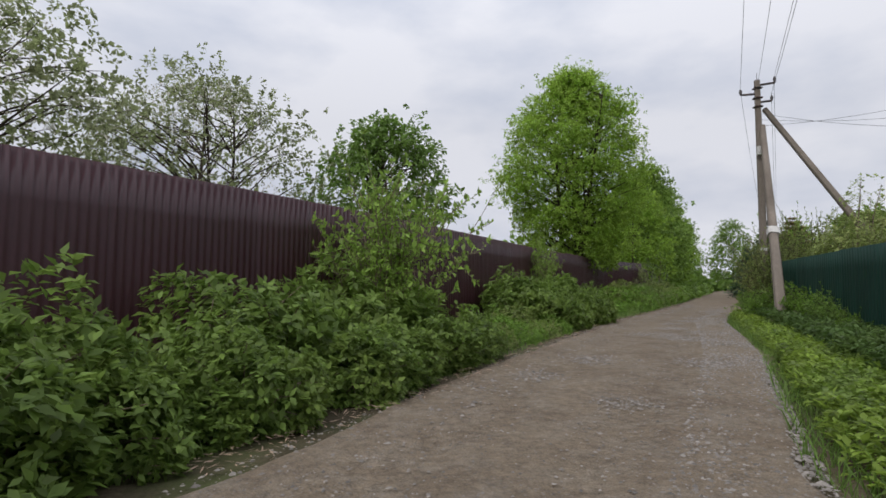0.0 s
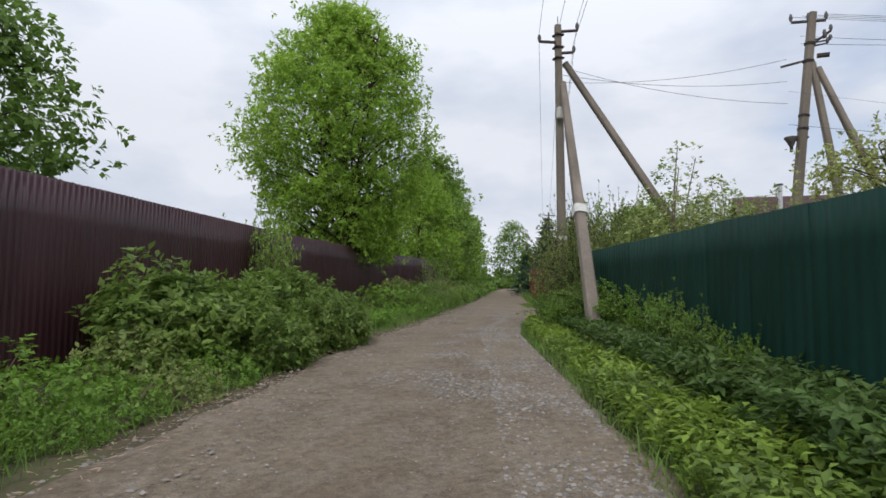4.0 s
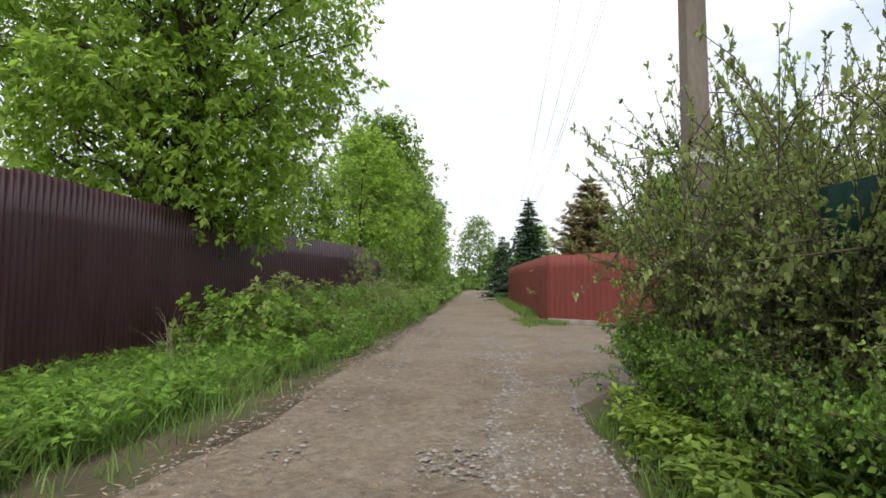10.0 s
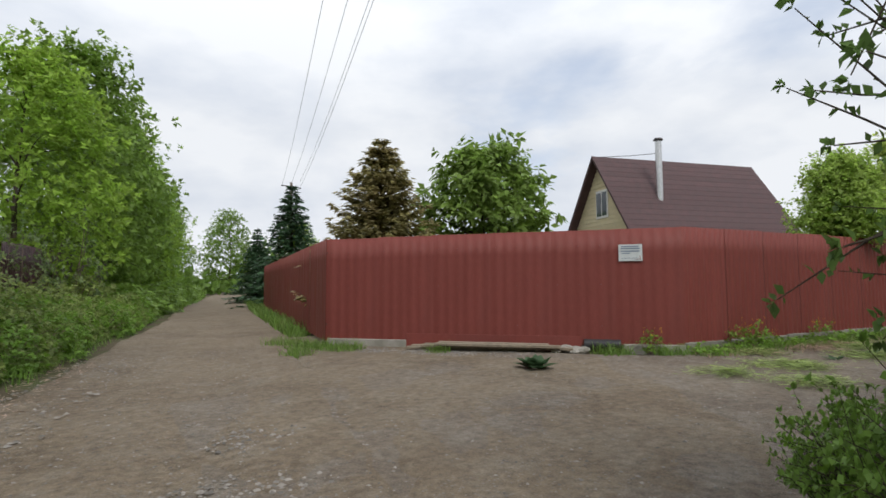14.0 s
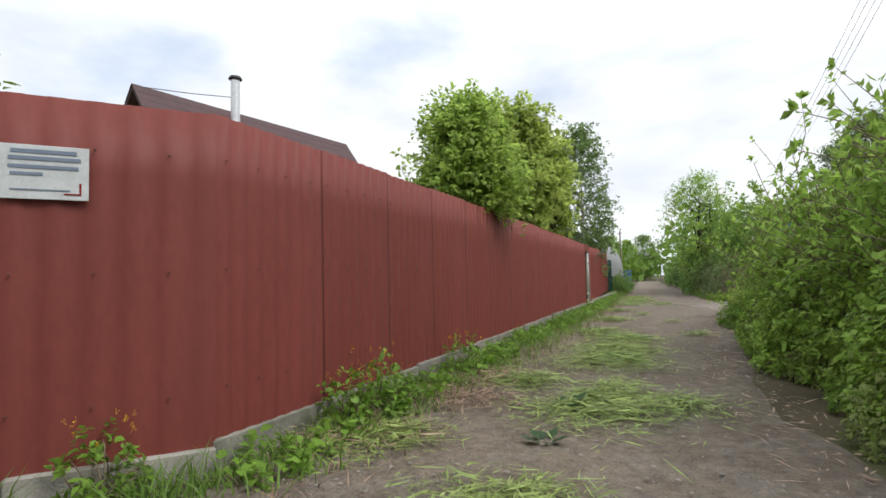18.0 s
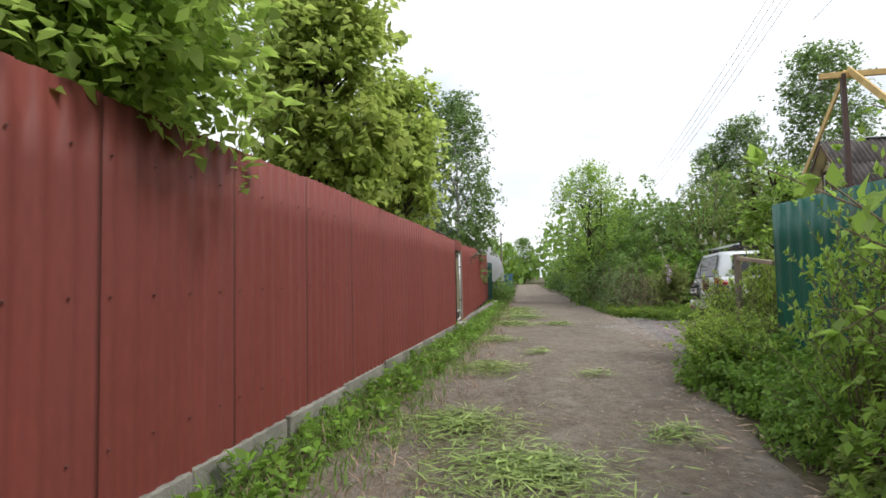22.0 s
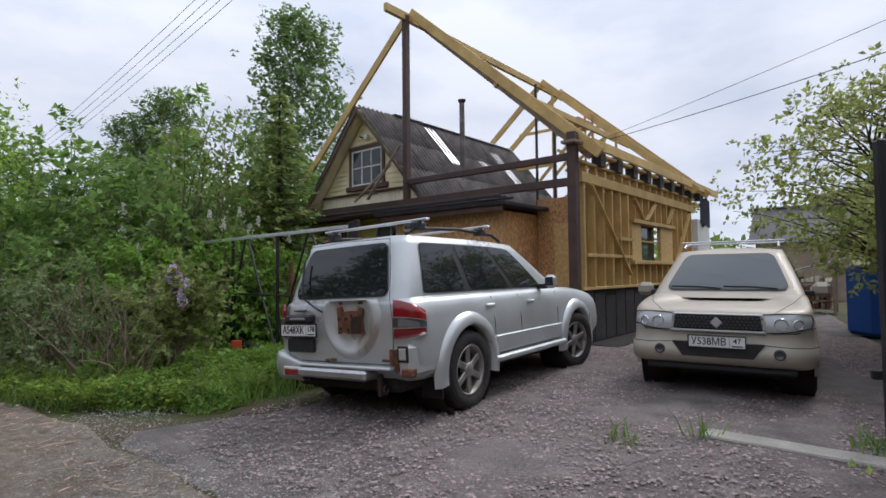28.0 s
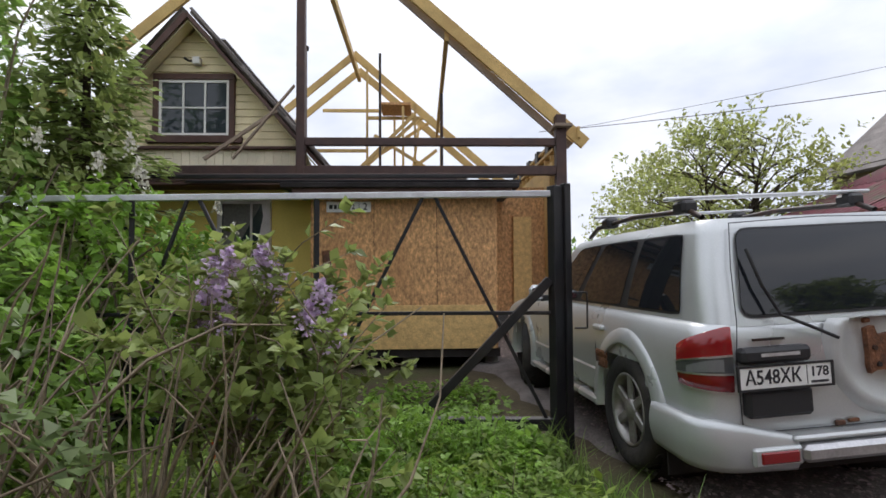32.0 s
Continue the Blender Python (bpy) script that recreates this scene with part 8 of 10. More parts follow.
def tree_parts(name, seed, h, r, z0, leaf, bark, trunk_r=0.16, clusters=320, per=40, leaf_len=0.16, leaf_w=0.07, cl_r=0.5, profile=None, limbs=60, lean=0.0,
               droop=0.3, sparse=1.0, stems=1, flat=0.75, twig=0.02, simple=False):
    """Meshes of a broad-leaved tree: trunk with limbs, and a crown of many leaves in clumps."""
    rng = np.random.default_rng(seed)
    profile = profile or (lambda u: math.sin(math.pi * min(1, max(0, 0.12 + 0.86 * u)) ** 0.8))
    lobes = rng.normal(size=(9, 3))
    lobes = unit(lobes)
    P = []
    while len(P) < clusters:
        u = rng.random() ** 0.9
        a = rng.random() * 2 * math.pi
        rr = r * profile(u)
        q = math.sqrt(rng.random()) if rng.random() < 0.45 else 0.72 + 0.3 * rng.random()
        d = np.array([math.cos(a), math.sin(a), u * 2 - 1])
        bump = 1 + 0.22 * float(np.max(lobes @ (d / np.linalg.norm(d)))) ** 3 - 0.12 * rng.random()
        P.append([math.cos(a) * rr * q * bump + lean * u, math.sin(a) * rr * q * bump, z0 + u * (h - z0)])
    P = np.array(P)
    paths = []
    tops = []
    for s in range(stems):
        off = np.array([0.0, 0, 0]) if stems == 1 else np.append(rng.normal(size=2) * 0.25, 0)
        spread = np.zeros(3) if stems == 1 else np.append(rng.normal(size=2) * r * 0.28, 0)
        top = np.array([lean, 0, h * 0.9]) + spread
        tp = curve_pts(off, top, np.append(rng.normal(size=2) * 0.25, 0), 9)
        paths.append((np.concatenate([tp[:1] - [0, 0, 0.3], tp]), np.concatenate([[trunk_r * 1.35], trunk_r * np.linspace(1.1, 0.12, 9) ** 1.1])))
        tops.append(tp)
    pick = rng.permutation(len(P))[:limbs]
    for i in pick:
        tp = tops[rng.integers(stems)]
        zq = max(0.18 * h, P[i, 2] - 0.35 * np.linalg.norm(P[i, :2]) - 0.12 * h * rng.random())
        k = np.clip(np.searchsorted(tp[:, 2], zq), 1, len(tp) - 1)
        f = (zq - tp[k - 1, 2]) / (tp[k, 2] - tp[k - 1, 2] + 1e-6)
        b = tp[k - 1] + (tp[k] - tp[k - 1]) * min(max(f, 0), 1)
        L = np.linalg.norm(P[i] - b)
        rad = trunk_r * 0.34 * min(1, L / (0.6 * r + 0.1)) * (1 - 0.5 * zq / h)
        paths.append((curve_pts(b, P[i], np.array([0, 0, 0.10 * L]) + rng.normal(size=3) * 0.05 * L), np.linspace(max(rad, twig), twig * 0.4, 6)))
    tm = tube_mesh("trunk", paths, bark, 6)
    cen = np.array([0, 0, (z0 + h) / 2])
    out = unit((P - cen) * np.array([1, 1, 0.7]) + np.array([0, 0, 0.5]))
    n_sub = max(2, per // 7)
    tips = np.repeat(P, n_sub, 0) + rng.normal(size=(len(P) * n_sub, 3)) * cl_r * np.array([1, 1, flat]) * 0.62
    if sparse < 1:
        keep = rng.random(len(tips)) < sparse
        tips, outs = tips[keep], np.repeat(out, n_sub, 0)[keep]
    else:
        outs = np.repeat(out, n_sub, 0)
    outs = unit(outs + rng.normal(size=outs.shape) * 0.55)
    v, f = sprigs(rng, tips, outs, 7, leaf_len, leaf_w, 0.55, droop, 0.4, 0.25, simple)
    return tm, mesh_np("crown", v, f, leaf)


def place_tree(name, parts, x, y, label, group="", scale=1.0, turn=0.0, z=None, blossom=None, category="tree"):
    m = pose(x, y, gz(x) - 0.03 if z is None else z, 0, 0, turn) @ Matrix.Scale(scale, 4)
    t = thing(name, m, label, category, group)
    part("trunk", parts[0], None, t)
    part("crown", parts[1], None, t)
    if blossom:
        part("blossom", blossom, None, t)
    return t


def conifer_parts(seed, h, r, needle, bark, whorls=26, arms=11, z0=0.5, droop=0.35, dense=26, length=0.14, power=0.9, thin=0.42):
    rng = np.random.default_rng(seed)
    paths = [(np.array([[0, 0, -0.2], [0, 0, h * 0.5], [0, 0, h]]), np.array([0.13, 0.08, 0.012]) * h / 7)]
    C, D, N = [], [], []
    for w in range(whorls):
        u = (w + rng.random() * 0.6) / whorls
        z = z0 + (h - z0) * u
        rr = r * (1 - u) ** power * (0.8 + 0.35 * rng.random()) + 0.06
        for a in range(arms):
            an = 2 * math.pi * (a + rng.random() * 0.8) / arms + w
            L = rr * (0.72 + 0.42 * rng.random())
            d = np.array([math.cos(an), math.sin(an), 0])
            tip = np.array([0, 0, z]) + d * L + np.array([0, 0, -droop * L + 0.12 * L])
            pts = curve_pts(np.array([0, 0, z]), tip, np.array([0, 0, -0.10 * L]), 4)
            if a % 3 == 0:
                paths.append((pts, np.linspace(0.018, 0.004, 4)))
            k = max(5, int(dense * L / r))
            t = 0.12 + 0.88 * rng.random(k)
            c = np.array([0, 0, z]) * (1 - t)[:, None] + tip * t[:, None] + np.array([0, 0, -0.10 * L]) * (4 * t * (1 - t))[:, None]
            sd = np.array([-d[1], d[0], 0])
            sgn = rng.choice([-1, 1], k)[:, None]
            C.append(c + rng.normal(size=(k, 3)) * 0.025)
            D.append(unit(d * 0.75 + sd * sgn * (0.25 + 0.55 * rng.random((k, 1))) + np.array([0, 0, -0.22]) + rng.normal(size=(k, 3)) * 0.15))
            N.append(np.array([0, 0, 1.0]) + rng.normal(size=(k, 3)) * 0.35)
    C, D, N = np.concatenate(C), np.concatenate(D), np.concatenate(N)
    ln = length * h / 5 * (0.7 + 0.6 * rng.random(len(C)))
    v, f = simple_leaves(C, D, N, ln, ln * thin)
    return tube_mesh("trunk", paths, bark, 6), mesh_np("crown", v, f, needle)


def bush_parts(seed, h, r, leaf, twig, n=900, per=7, leaf_len=0.085, leaf_w=0.04, top=0.75, stems=34, inner=0.25, droop=0.25, spread=0.6, gap=0.0, simple=False, lobes=8, lumpy=0.30):
    """Meshes of a dome-shaped shrub: stems, and sprigs of leaves over a lumpy outline."""
    rng = np.random.default_rng(seed)
    lob = unit(np.abs(rng.normal(size=(lobes, 3))) * np.array([1, 1, 0.7]) * rng.choice([-1, 1], (lobes, 3)) * np.array([1, 1, 0]) + np.array([0, 0, 0.5]))
    d = unit(rng.normal(size=(n, 3)) * np.array([1, 1, 0.8]))
    d[:, 2] = np.abs(d[:, 2]) * 1.0 - 0.1
    d = unit(d)
    lump = (1.1 - lumpy) + lumpy * np.max(d @ lob.T, 1) ** (4 + 12 * (lumpy - 0.3))
    q = np.where(rng.random(n) < inner, 0.45 + 0.5 * rng.random(n), 0.9 + 0.14 * rng.random(n))
    tips = d * (q * lump)[:, None] * np.array([r, r, h * 1.0])
    tips[:, 2] = np.maximum(tips[:, 2], 0.05 + 0.1 * rng.random(n)) + 0.02
    outs = unit(d * np.array([1, 1, 0.6]) + np.array([0, 0, top]) + rng.normal(size=(n, 3)) * 0.35)
    if gap:
        keep = rng.random(n) > gap
        tips, outs = tips[keep], outs[keep]
    v, f = sprigs(rng, tips, outs, per, leaf_len, leaf_w, spread, droop, 0.35, leaf_len * 1.3, simple)
    paths = []
    for i in rng.permutation(len(tips))[:stems]:
        b = np.append(rng.normal(size=2) * r * 0.22, -0.08)
        paths.append((curve_pts(b, tips[i], np.array([0, 0, 0.12 * h]) + rng.normal(size=3) * 0.05, 4), np.linspace(0.010, 0.004, 4) * (0.6 + 0.5 * h)))
    return tube_mesh("branchwork", paths, twig, 3), mesh_np("foliage", v, f, leaf)


def arch_parts(seed, h, r, leaf, twig, stems=46, per=44, leaf_len=0.07, leaf_w=0.04, lean=0.55, bare=0.22, twigs=3, up=0.5, thick=1.0):
    """Meshes of a loose shrub: arching stems with side twigs, leaves set along them."""
    rng = np.random.default_rng(seed)
    paths, C, D = [], [], []
    for i in range(stems):
        a = rng.random() * 2 * math.pi
        d = np.array([math.cos(a), math.sin(a), 0])
        L = h * (0.55 + 0.5 * rng.random())
        out = r * (0.25 + 0.85 * rng.random())
        b = np.append(rng.normal(size=2) * r * 0.16, -0.06)
        tip = b + d * out + np.array([0, 0, L * (1 - 0.3 * out / r * lean)])
        main = curve_pts(b, tip, np.array([0, 0, 0.18 * L * lean]) - d * 0.12 * out + rng.normal(size=3) * 0.04 * h, 6)
        paths.append((main, np.linspace(0.012 * thick, 0.003, 6) * (0.5 + 0.35 * h)))
        runs = [main]
        for k in range(twigs):
            q = main[rng.integers(2, 5)]
            e = q + unit(d * 0.5 + rng.normal(size=3) * 0.55 + np.array([0, 0, up])) * h * (0.14 + 0.2 * rng.random())
            side = curve_pts(q, e, rng.normal(size=3) * 0.03, 3)
            paths.append((side, np.array([0.005, 0.0035, 0.002]) * (0.5 + 0.35 * h)))
            runs.append(np.concatenate([side, side[-1:] + (side[-1:] - side[:1]) * 0.05]))
        for j, run in enumerate(runs):
            n = per // 2 if j == 0 else per // (2 * twigs)
            t = (bare + (1.0 - bare) * rng.random(n)) if j == 0 else 0.15 + 0.85 * rng.random(n)
            u = t * (len(run) - 1)
            k = np.minimum(u.astype(int), len(run) - 2)
            f = (u - k)[:, None]
            p = run[k] * (1 - f) + run[k + 1] * f
            ax = unit(run[k + 1] - run[k])
            sd = rng.normal(size=(n, 3))
            sd = unit(sd - ax * np.sum(sd * ax, 1, keepdims=True))
            C.append(p)
            D.append(unit(ax * 0.5 + sd + np.array([0, 0, 0.1])))
    C, D = np.concatenate(C), np.concatenate(D)
    N = np.array([0, 0, 1.0]) + rng.normal(size=C.shape) * 0.45
    ln = leaf_len * (0.55 + 0.8 * rng.random(len(C)))
    v, f = leaves_arrays(C, D, N, ln, ln * leaf_w / leaf_len * (0.8 + 0.4 * rng.random(len(C))), 0.2)
    return tube_mesh("branchwork", paths, twig, 3), mesh_np("foliage", v, f, leaf)


def place_bush(parts, x, y, label, group="", scale=(1, 1, 1), turn=0.0, name="shrub", extra=None, z=None):
    m = pose(x, y, gz(x) - 0.02 if z is None else z, 0, 0, turn) @ Matrix.Diagonal((*scale, 1))
    t = thing(name, m, label, "bush", group)
    part("branchwork", parts[0], None, t)
    part("foliage", parts[1], None, t)
    if extra:
        part("blossom", extra, None, t)
    return t


def grass_mesh(seed, n, region, h0, h1, leaf, w=0.012, lean=0.45, name="grass"):
    """Blades over a region: region(rng, n) gives n ground points."""
    rng = np.random.default_rng(seed)
    p = region(rng, n)
    c = np.stack([p[:, 0], p[:, 1], gzv(p[:, 0]) - 0.02], 1)
    h = h0 + (h1 - h0) * rng.random(len(c)) ** 1.4
    a = rng.random(len(c)) * 2 * np.pi
    side = np.stack([np.cos(a), np.sin(a), np.zeros(len(c))], 1)
    b = rng.normal(size=(len(c), 2)) * lean
    bend = np.stack([b[:, 0], b[:, 1], np.zeros(len(c))], 1) * h[:, None]
    up = np.array([0, 0, 1.0]) * h[:, None]
    ww = (w * (0.6 + 0.8 * rng.random(len(c))))[:, None]
    v = np.stack([c - side * ww / 2, c + side * ww / 2, c + up * 0.55 + bend * 0.35 + side * ww * 0.4, c + up * 0.92 + bend, c + up * 0.55 + bend * 0.35 - side * ww * 0.4], 1).reshape(-1, 3)
    k = np.arange(len(c))[:, None] * 5
    f = np.concatenate([np.concatenate([k, k + 1, k + 2, k + 4], 1), np.concatenate([k + 4, k + 2, k + 3, k + 3], 1)])
    tri = np.concatenate([np.concatenate([k, k + 1, k + 2], 1), np.concatenate([k, k + 2, k + 4], 1), np.concatenate([k + 4, k + 2, k + 3], 1)])
    return mesh_np(name, v, tri, leaf)


def herb_mesh(seed, n, region, h0, h1, leaf, per=8, leaf_len=0.11, leaf_w=0.055, name="herbs"):
    """Low leafy weeds: sprigs at several heights over ground points."""
    rng = np.random.default_rng(seed)
    p = region(rng, n)
    h = h0 + (h1 - h0) * rng.random(n)
    tips = np.stack([p[:, 0], p[:, 1], gzv(p[:, 0]) + h], 1)
    outs = unit(np.array([0, 0, 1.0]) + rng.normal(size=(n, 3)) * 0.35)
    v, f = sprigs(rng, tips, outs, per, leaf_len, leaf_w, 0.75, 0.25, 0.25, 0.12)
    return mesh_np(name, v, f, leaf)


def band(line_a, line_b, lo=0.0, hi=1.0, power=1.0):
    """Points between two lines."""
    a, b = np.asarray(line_a, float), np.asarray(line_b, float)

    def region(rng, n):
        A, B = resample(a, 200), resample(b, 200)
        i = rng.random(n) * 198
        k = i.astype(int)
        f = (i - k)[:, None]
        pa, pb = A[k] * (1 - f) + A[k + 1] * f, B[k] * (1 - f) + B[k + 1] * f
        w = (lo + (hi - lo) * rng.random(n) ** power)[:, None]
        return pa * (1 - w) + pb * w
    return region


def patches(spots, line=None):
    """Points in round patches (x, y, radius)."""
    s = np.asarray(spots, float)

    def region(rng, n):
        wgt = s[:, 2] ** 2
        k = rng.choice(len(s), n, p=wgt / wgt.sum())
        a, q = rng.random(n) * 2 * np.pi, np.sqrt(rng.random(n)) * (0.6 + 0.5 * rng.random(n))
        return s[k, :2] + np.stack([np.cos(a), np.sin(a)], 1) * (s[k, 2] * q)[:, None]
    return region


def stuff(name, me, label, category):
    return tagged(new(name, me), label, category, kind="stuff")


def on_line(line, s):
    """Point at a length along a line."""
    p = np.asarray(line, float)
    c = np.concatenate([[0], np.cumsum(np.linalg.norm(np.diff(p, axis=0), axis=1))])
    return float(np.interp(s, c, p[:, 0])), float(np.interp(s, c, p[:, 1]))

# ---------------------------------------------------------------- trees
def tall_profile(u):
    return (0.55 + 0.9 * u) if u < 0.35 else max(0.12, 1.0 - ((u - 0.42) / 0.58) ** 2 * 0.72) * (1 if u < 0.9 else 0.75)


def egg_profile(u):
    return max(0.1, math.sin(math.pi * (0.14 + 0.83 * u)) ** 0.7)


ash = tree_parts("ash", 11, 13.2, 3.65, 2.4, M["leaf_ash"], M["bark"], 0.2, 900, 98, 0.17, 0.07, 0.58, tall_profile, 110, stems=4)
place_tree("ash_tree", ash, 7.05, 29.3, "tall ash tree in full fresh green leaf behind the maroon fence", "", 1.0)
maple = tree_parts("maple", 12, 7.3, 2.35, 1.6, M["leaf_mid"], M["bark"], 0.15, 330, 50, 0.17, 0.1, 0.6, egg_profile, 60, stems=3)
place_tree("maple_tree", maple, -2.35, 18.5, "green maple tree behind the maroon fence", "garden trees", 0.96)
row = [tree_parts("row", 20 + i, 12.0, 3.4, 0.6, M["leaf_row" if i else "leaf_ash"], M["bark"], 0.16, 330, 50, 0.27, 0.15, 0.85, egg_profile, 18, simple=True) for i in range(3)]
ROW = [(15.9, 44.5, 0.85), (18.9, 50.5, 1.12), (22.3, 57.0, 1.08), (25.6, 63.5, 1.1), (29.0, 70.0, 1.05), (32.5, 77.0, 1.0), (35.0, 86.0, 1.0), (12.5, 46, 0.7), (40, 96, 1.0), (46, 107, 1.0)]
for i, (x, y, s) in enumerate(ROW):
    place_tree("roadside_tree", row[i % 3], x, y, "leafy roadside tree with a dense rounded crown", "roadside trees", s * 0.92, i * 77.0)
birch = tree_parts("birch", 31, 8.4, 1.2, 1.2, M["leaf_birch"], M["birch_bark"], 0.09, 340, 49, 0.12, 0.08, 0.42, lambda u: 0.35 + 0.75 * math.sin(math.pi * (0.12 + 0.8 * u)), 50, droop=0.6, simple=True)
for x, y, s, g in ((43.7, 16.0, 1.0, 0), (19.5, 56.5, 1.55, 50), (26.5, 66.0, 1.6, 90), (43.7, -2.2, 1.42, 130), (59, -12, 1.6, 20), (61, -11, 1.4, 70)):
    place_tree("birch_tree", birch, x, y, "slender birch tree with hanging twigs and small leaves", "birches", s, g)
for i, (x, y, s) in enumerate([(42, 112, 1.1), (52, 118, 1.2), (60, 112, 1.2), (72, 108, 1.1)]):
    place_tree("roadside_tree", row[i % 3], x, y, "far leafy tree at the end of the road", "far trees", s, i * 40.0)

def apple_blossom(seed, n, r, h, z0):
    """Small clusters of white petals through an apple crown."""
    rng = np.random.default_rng(seed)
    u, a = rng.random(n), rng.random(n) * 2 * np.pi
    q = r * np.sqrt(0.25 + 0.75 * rng.random(n)) * np.maximum(0.15, np.sin(np.pi * (0.14 + 0.83 * u)) ** 0.7)
    c = np.stack([np.cos(a) * q, np.sin(a) * q, z0 + u * (h - z0)], 1)
    p = np.repeat(c, 6, 0) + rng.normal(size=(n * 6, 3)) * 0.035
    d = unit(rng.normal(size=p.shape) + np.array([0, 0, 0.5]))
    v, f = leaves_arrays(p, d, rng.normal(size=p.shape), np.full(len(p), 0.045), np.full(len(p), 0.04), 0.15)
    return mesh_np("blossom", v, f, M["petal_white"])


apple = tree_parts("apple", 41, 6.4, 2.7, 1.9, M["leaf_apple"], M["bark"], 0.10, 320, 49, 0.105, 0.065, 0.62, egg_profile, 130, sparse=0.85, stems=3, droop=0.1, twig=0.012)
place_tree("apple_tree", apple, -7.0, 14.6, "old apple tree in blossom with sparse grey-green leaves", "apple trees", 1.12, blossom=apple_blossom(1, 900, 2.7, 6.3, 2.0))
place_tree("apple_tree", apple, -9.3, 8.7, "old apple tree in blossom with sparse grey-green leaves", "apple trees", 1.1, 130, blossom=apple_blossom(2, 900, 2.7, 6.3, 2.0))
garden_apple = tree_parts("garden_apple", 42, 4.6, 2.2, 1.4, M["leaf_garden"], M["bark"], 0.09, 300, 42, 0.10, 0.06, 0.5, egg_profile, 150, sparse=0.85, stems=3, lean=0.3, droop=0.1, twig=0.011)
place_tree("apple_tree", garden_apple, 27.2, 6.4, "spreading apple tree with thin young leaves beside the driveway", "apple trees", 1.0)
place_tree("apple_tree", garden_apple, 18.6, 14.2, "spreading apple tree with thin young leaves", "apple trees", 1.15, 40)
place_tree("apple_tree", garden_apple, 24.4, 2.0, "spreading apple tree with thin young leaves", "apple trees", 1.0, 100)

chestnut = tree_parts("chestnut", 51, 5.75, 1.85, 1.6, M["leaf_chest"], M["bark"], 0.16, 330, 30, 0.27, 0.13, 0.42, lambda u: max(0.2, math.sin(math.pi * (0.2 + 0.72 * u)) ** 0.55), 30, droop=0.55)
place_tree("chestnut_tree", chestnut, 25.5, 32.2, "round-headed chestnut tree with large drooping leaves behind the red fence")
oak = tree_parts("oak", 52, 4.25, 0.9, 2.3, M["leaf_oak"], M["bark"], 0.11, 320, 56, 0.105, 0.062, 0.38, lambda u: max(0.15, (1 - u) ** 0.6 * (0.75 + min(1, u * 4) * 0.4)), 50, droop=0.35)
place_tree("oak_tree", oak, 27.25, 22.85, "young leafy tree standing behind the red fence", "fence-side trees", 1.0)
wide_lime = tree_parts("wide_lime", 54, 5.9, 0.86, 2.6, M["leaf_lime"], M["bark"], 0.14, 230, 42, 0.15, 0.095, 0.34, lambda u: max(0.2, math.sin(math.pi * (0.2 + 0.7 * u)) ** 0.6), 90, droop=0.5)
place_tree("lime_tree", wide_lime, 30.9, 21.35, "broad-leaved tree with dark trunk and large drooping leaves", "fence-side trees", 0.92, 30)
place_tree("lime_tree", wide_lime, 34.9, 19.8, "broad-leaved tree with dark trunk and large drooping leaves", "fence-side trees", 0.95, 160)
spruce = conifer_parts(61, 7.4, 2.9, M["needle"], M["bark"], z0=0.4, whorls=40, arms=14, dense=60, length=0.2)
for x, y, s, g in ((29.9, 49.4, 1.0, 0), (32.6, 57.5, 0.75, 60), (38.0, 54.5, 0.8, 10)):
    place_tree("spruce_tree", spruce, x, y, "dark green spruce with a pointed top", "spruces", s, g)
larch = conifer_parts(62, 5.6, 2.2, M["needle_brown"], M["bark"], whorls=30, arms=14, droop=-0.1, dense=120, length=0.2, power=0.8)
place_tree("juniper_tree", larch, 21.9, 33.4, "bronze-green bushy conifer with an uneven outline")
place_tree("pine_tree", conifer_parts(63, 5.0, 2.2, M["needle_grey"], M["bark"], whorls=24, arms=14, droop=-0.45, dense=260, length=0.24, power=0.55, thin=0.14), 40.0, 19.3, "dark pine tree behind the red fence")

# ---------------------------------------------------------------- hedge and shrubs
rng_h = random.Random(5)


def bush_row(kinds, line, s0, s1, step, h0, h1, label, group, name="shrub", side=0.25, squat=1.0, gap=(0, 0)):
    """Bushes along a line from length s0 to s1; h0..h1 scale the height."""
    s, k = s0, 0
    while s < s1:
        if gap[0] < s < gap[1]:
            s = gap[1]
        x, y = on_line(line, s)
        f = rng_h.uniform(h0, h1)
        w = f * squat * rng_h.uniform(0.9, 1.15)
        place_bush(kinds[k % len(kinds)], x + rng_h.uniform(-side, side), y + rng_h.uniform(-side, side), label, group, (w, w, f), rng_h.uniform(0, 360), name)
        s += step * rng_h.uniform(0.85, 1.15)
        k += 1


hedge = [bush_parts(70 + i, 1.5, 1.05, M["leaf_hedge"], M["twig"], 760, 8, 0.115, 0.056, inner=0.3, stems=24, lobes=16, lumpy=0.55, top=0.5) for i in range(3)]
low = [bush_parts(75 + i, 1.0, 0.95, M["leaf_verge" if i else "leaf_gold"], M["twig"], 340, 7, 0.085, 0.045, inner=0.35, stems=14) for i in range(3)]
tallb = [bush_parts(80 + i, 2.6, 1.35, M["leaf_shrub" if i < 2 else "leaf_young"], M["twig"], 380, 7, 0.11, 0.06, inner=0.45, stems=24, simple=True) for i in range(3)]
lush = [bush_parts(85 + i, 2.4, 1.35, M["leaf_lane"], M["twig"], 600, 7, 0.115, 0.066, inner=0.4, stems=50) for i in range(3)]
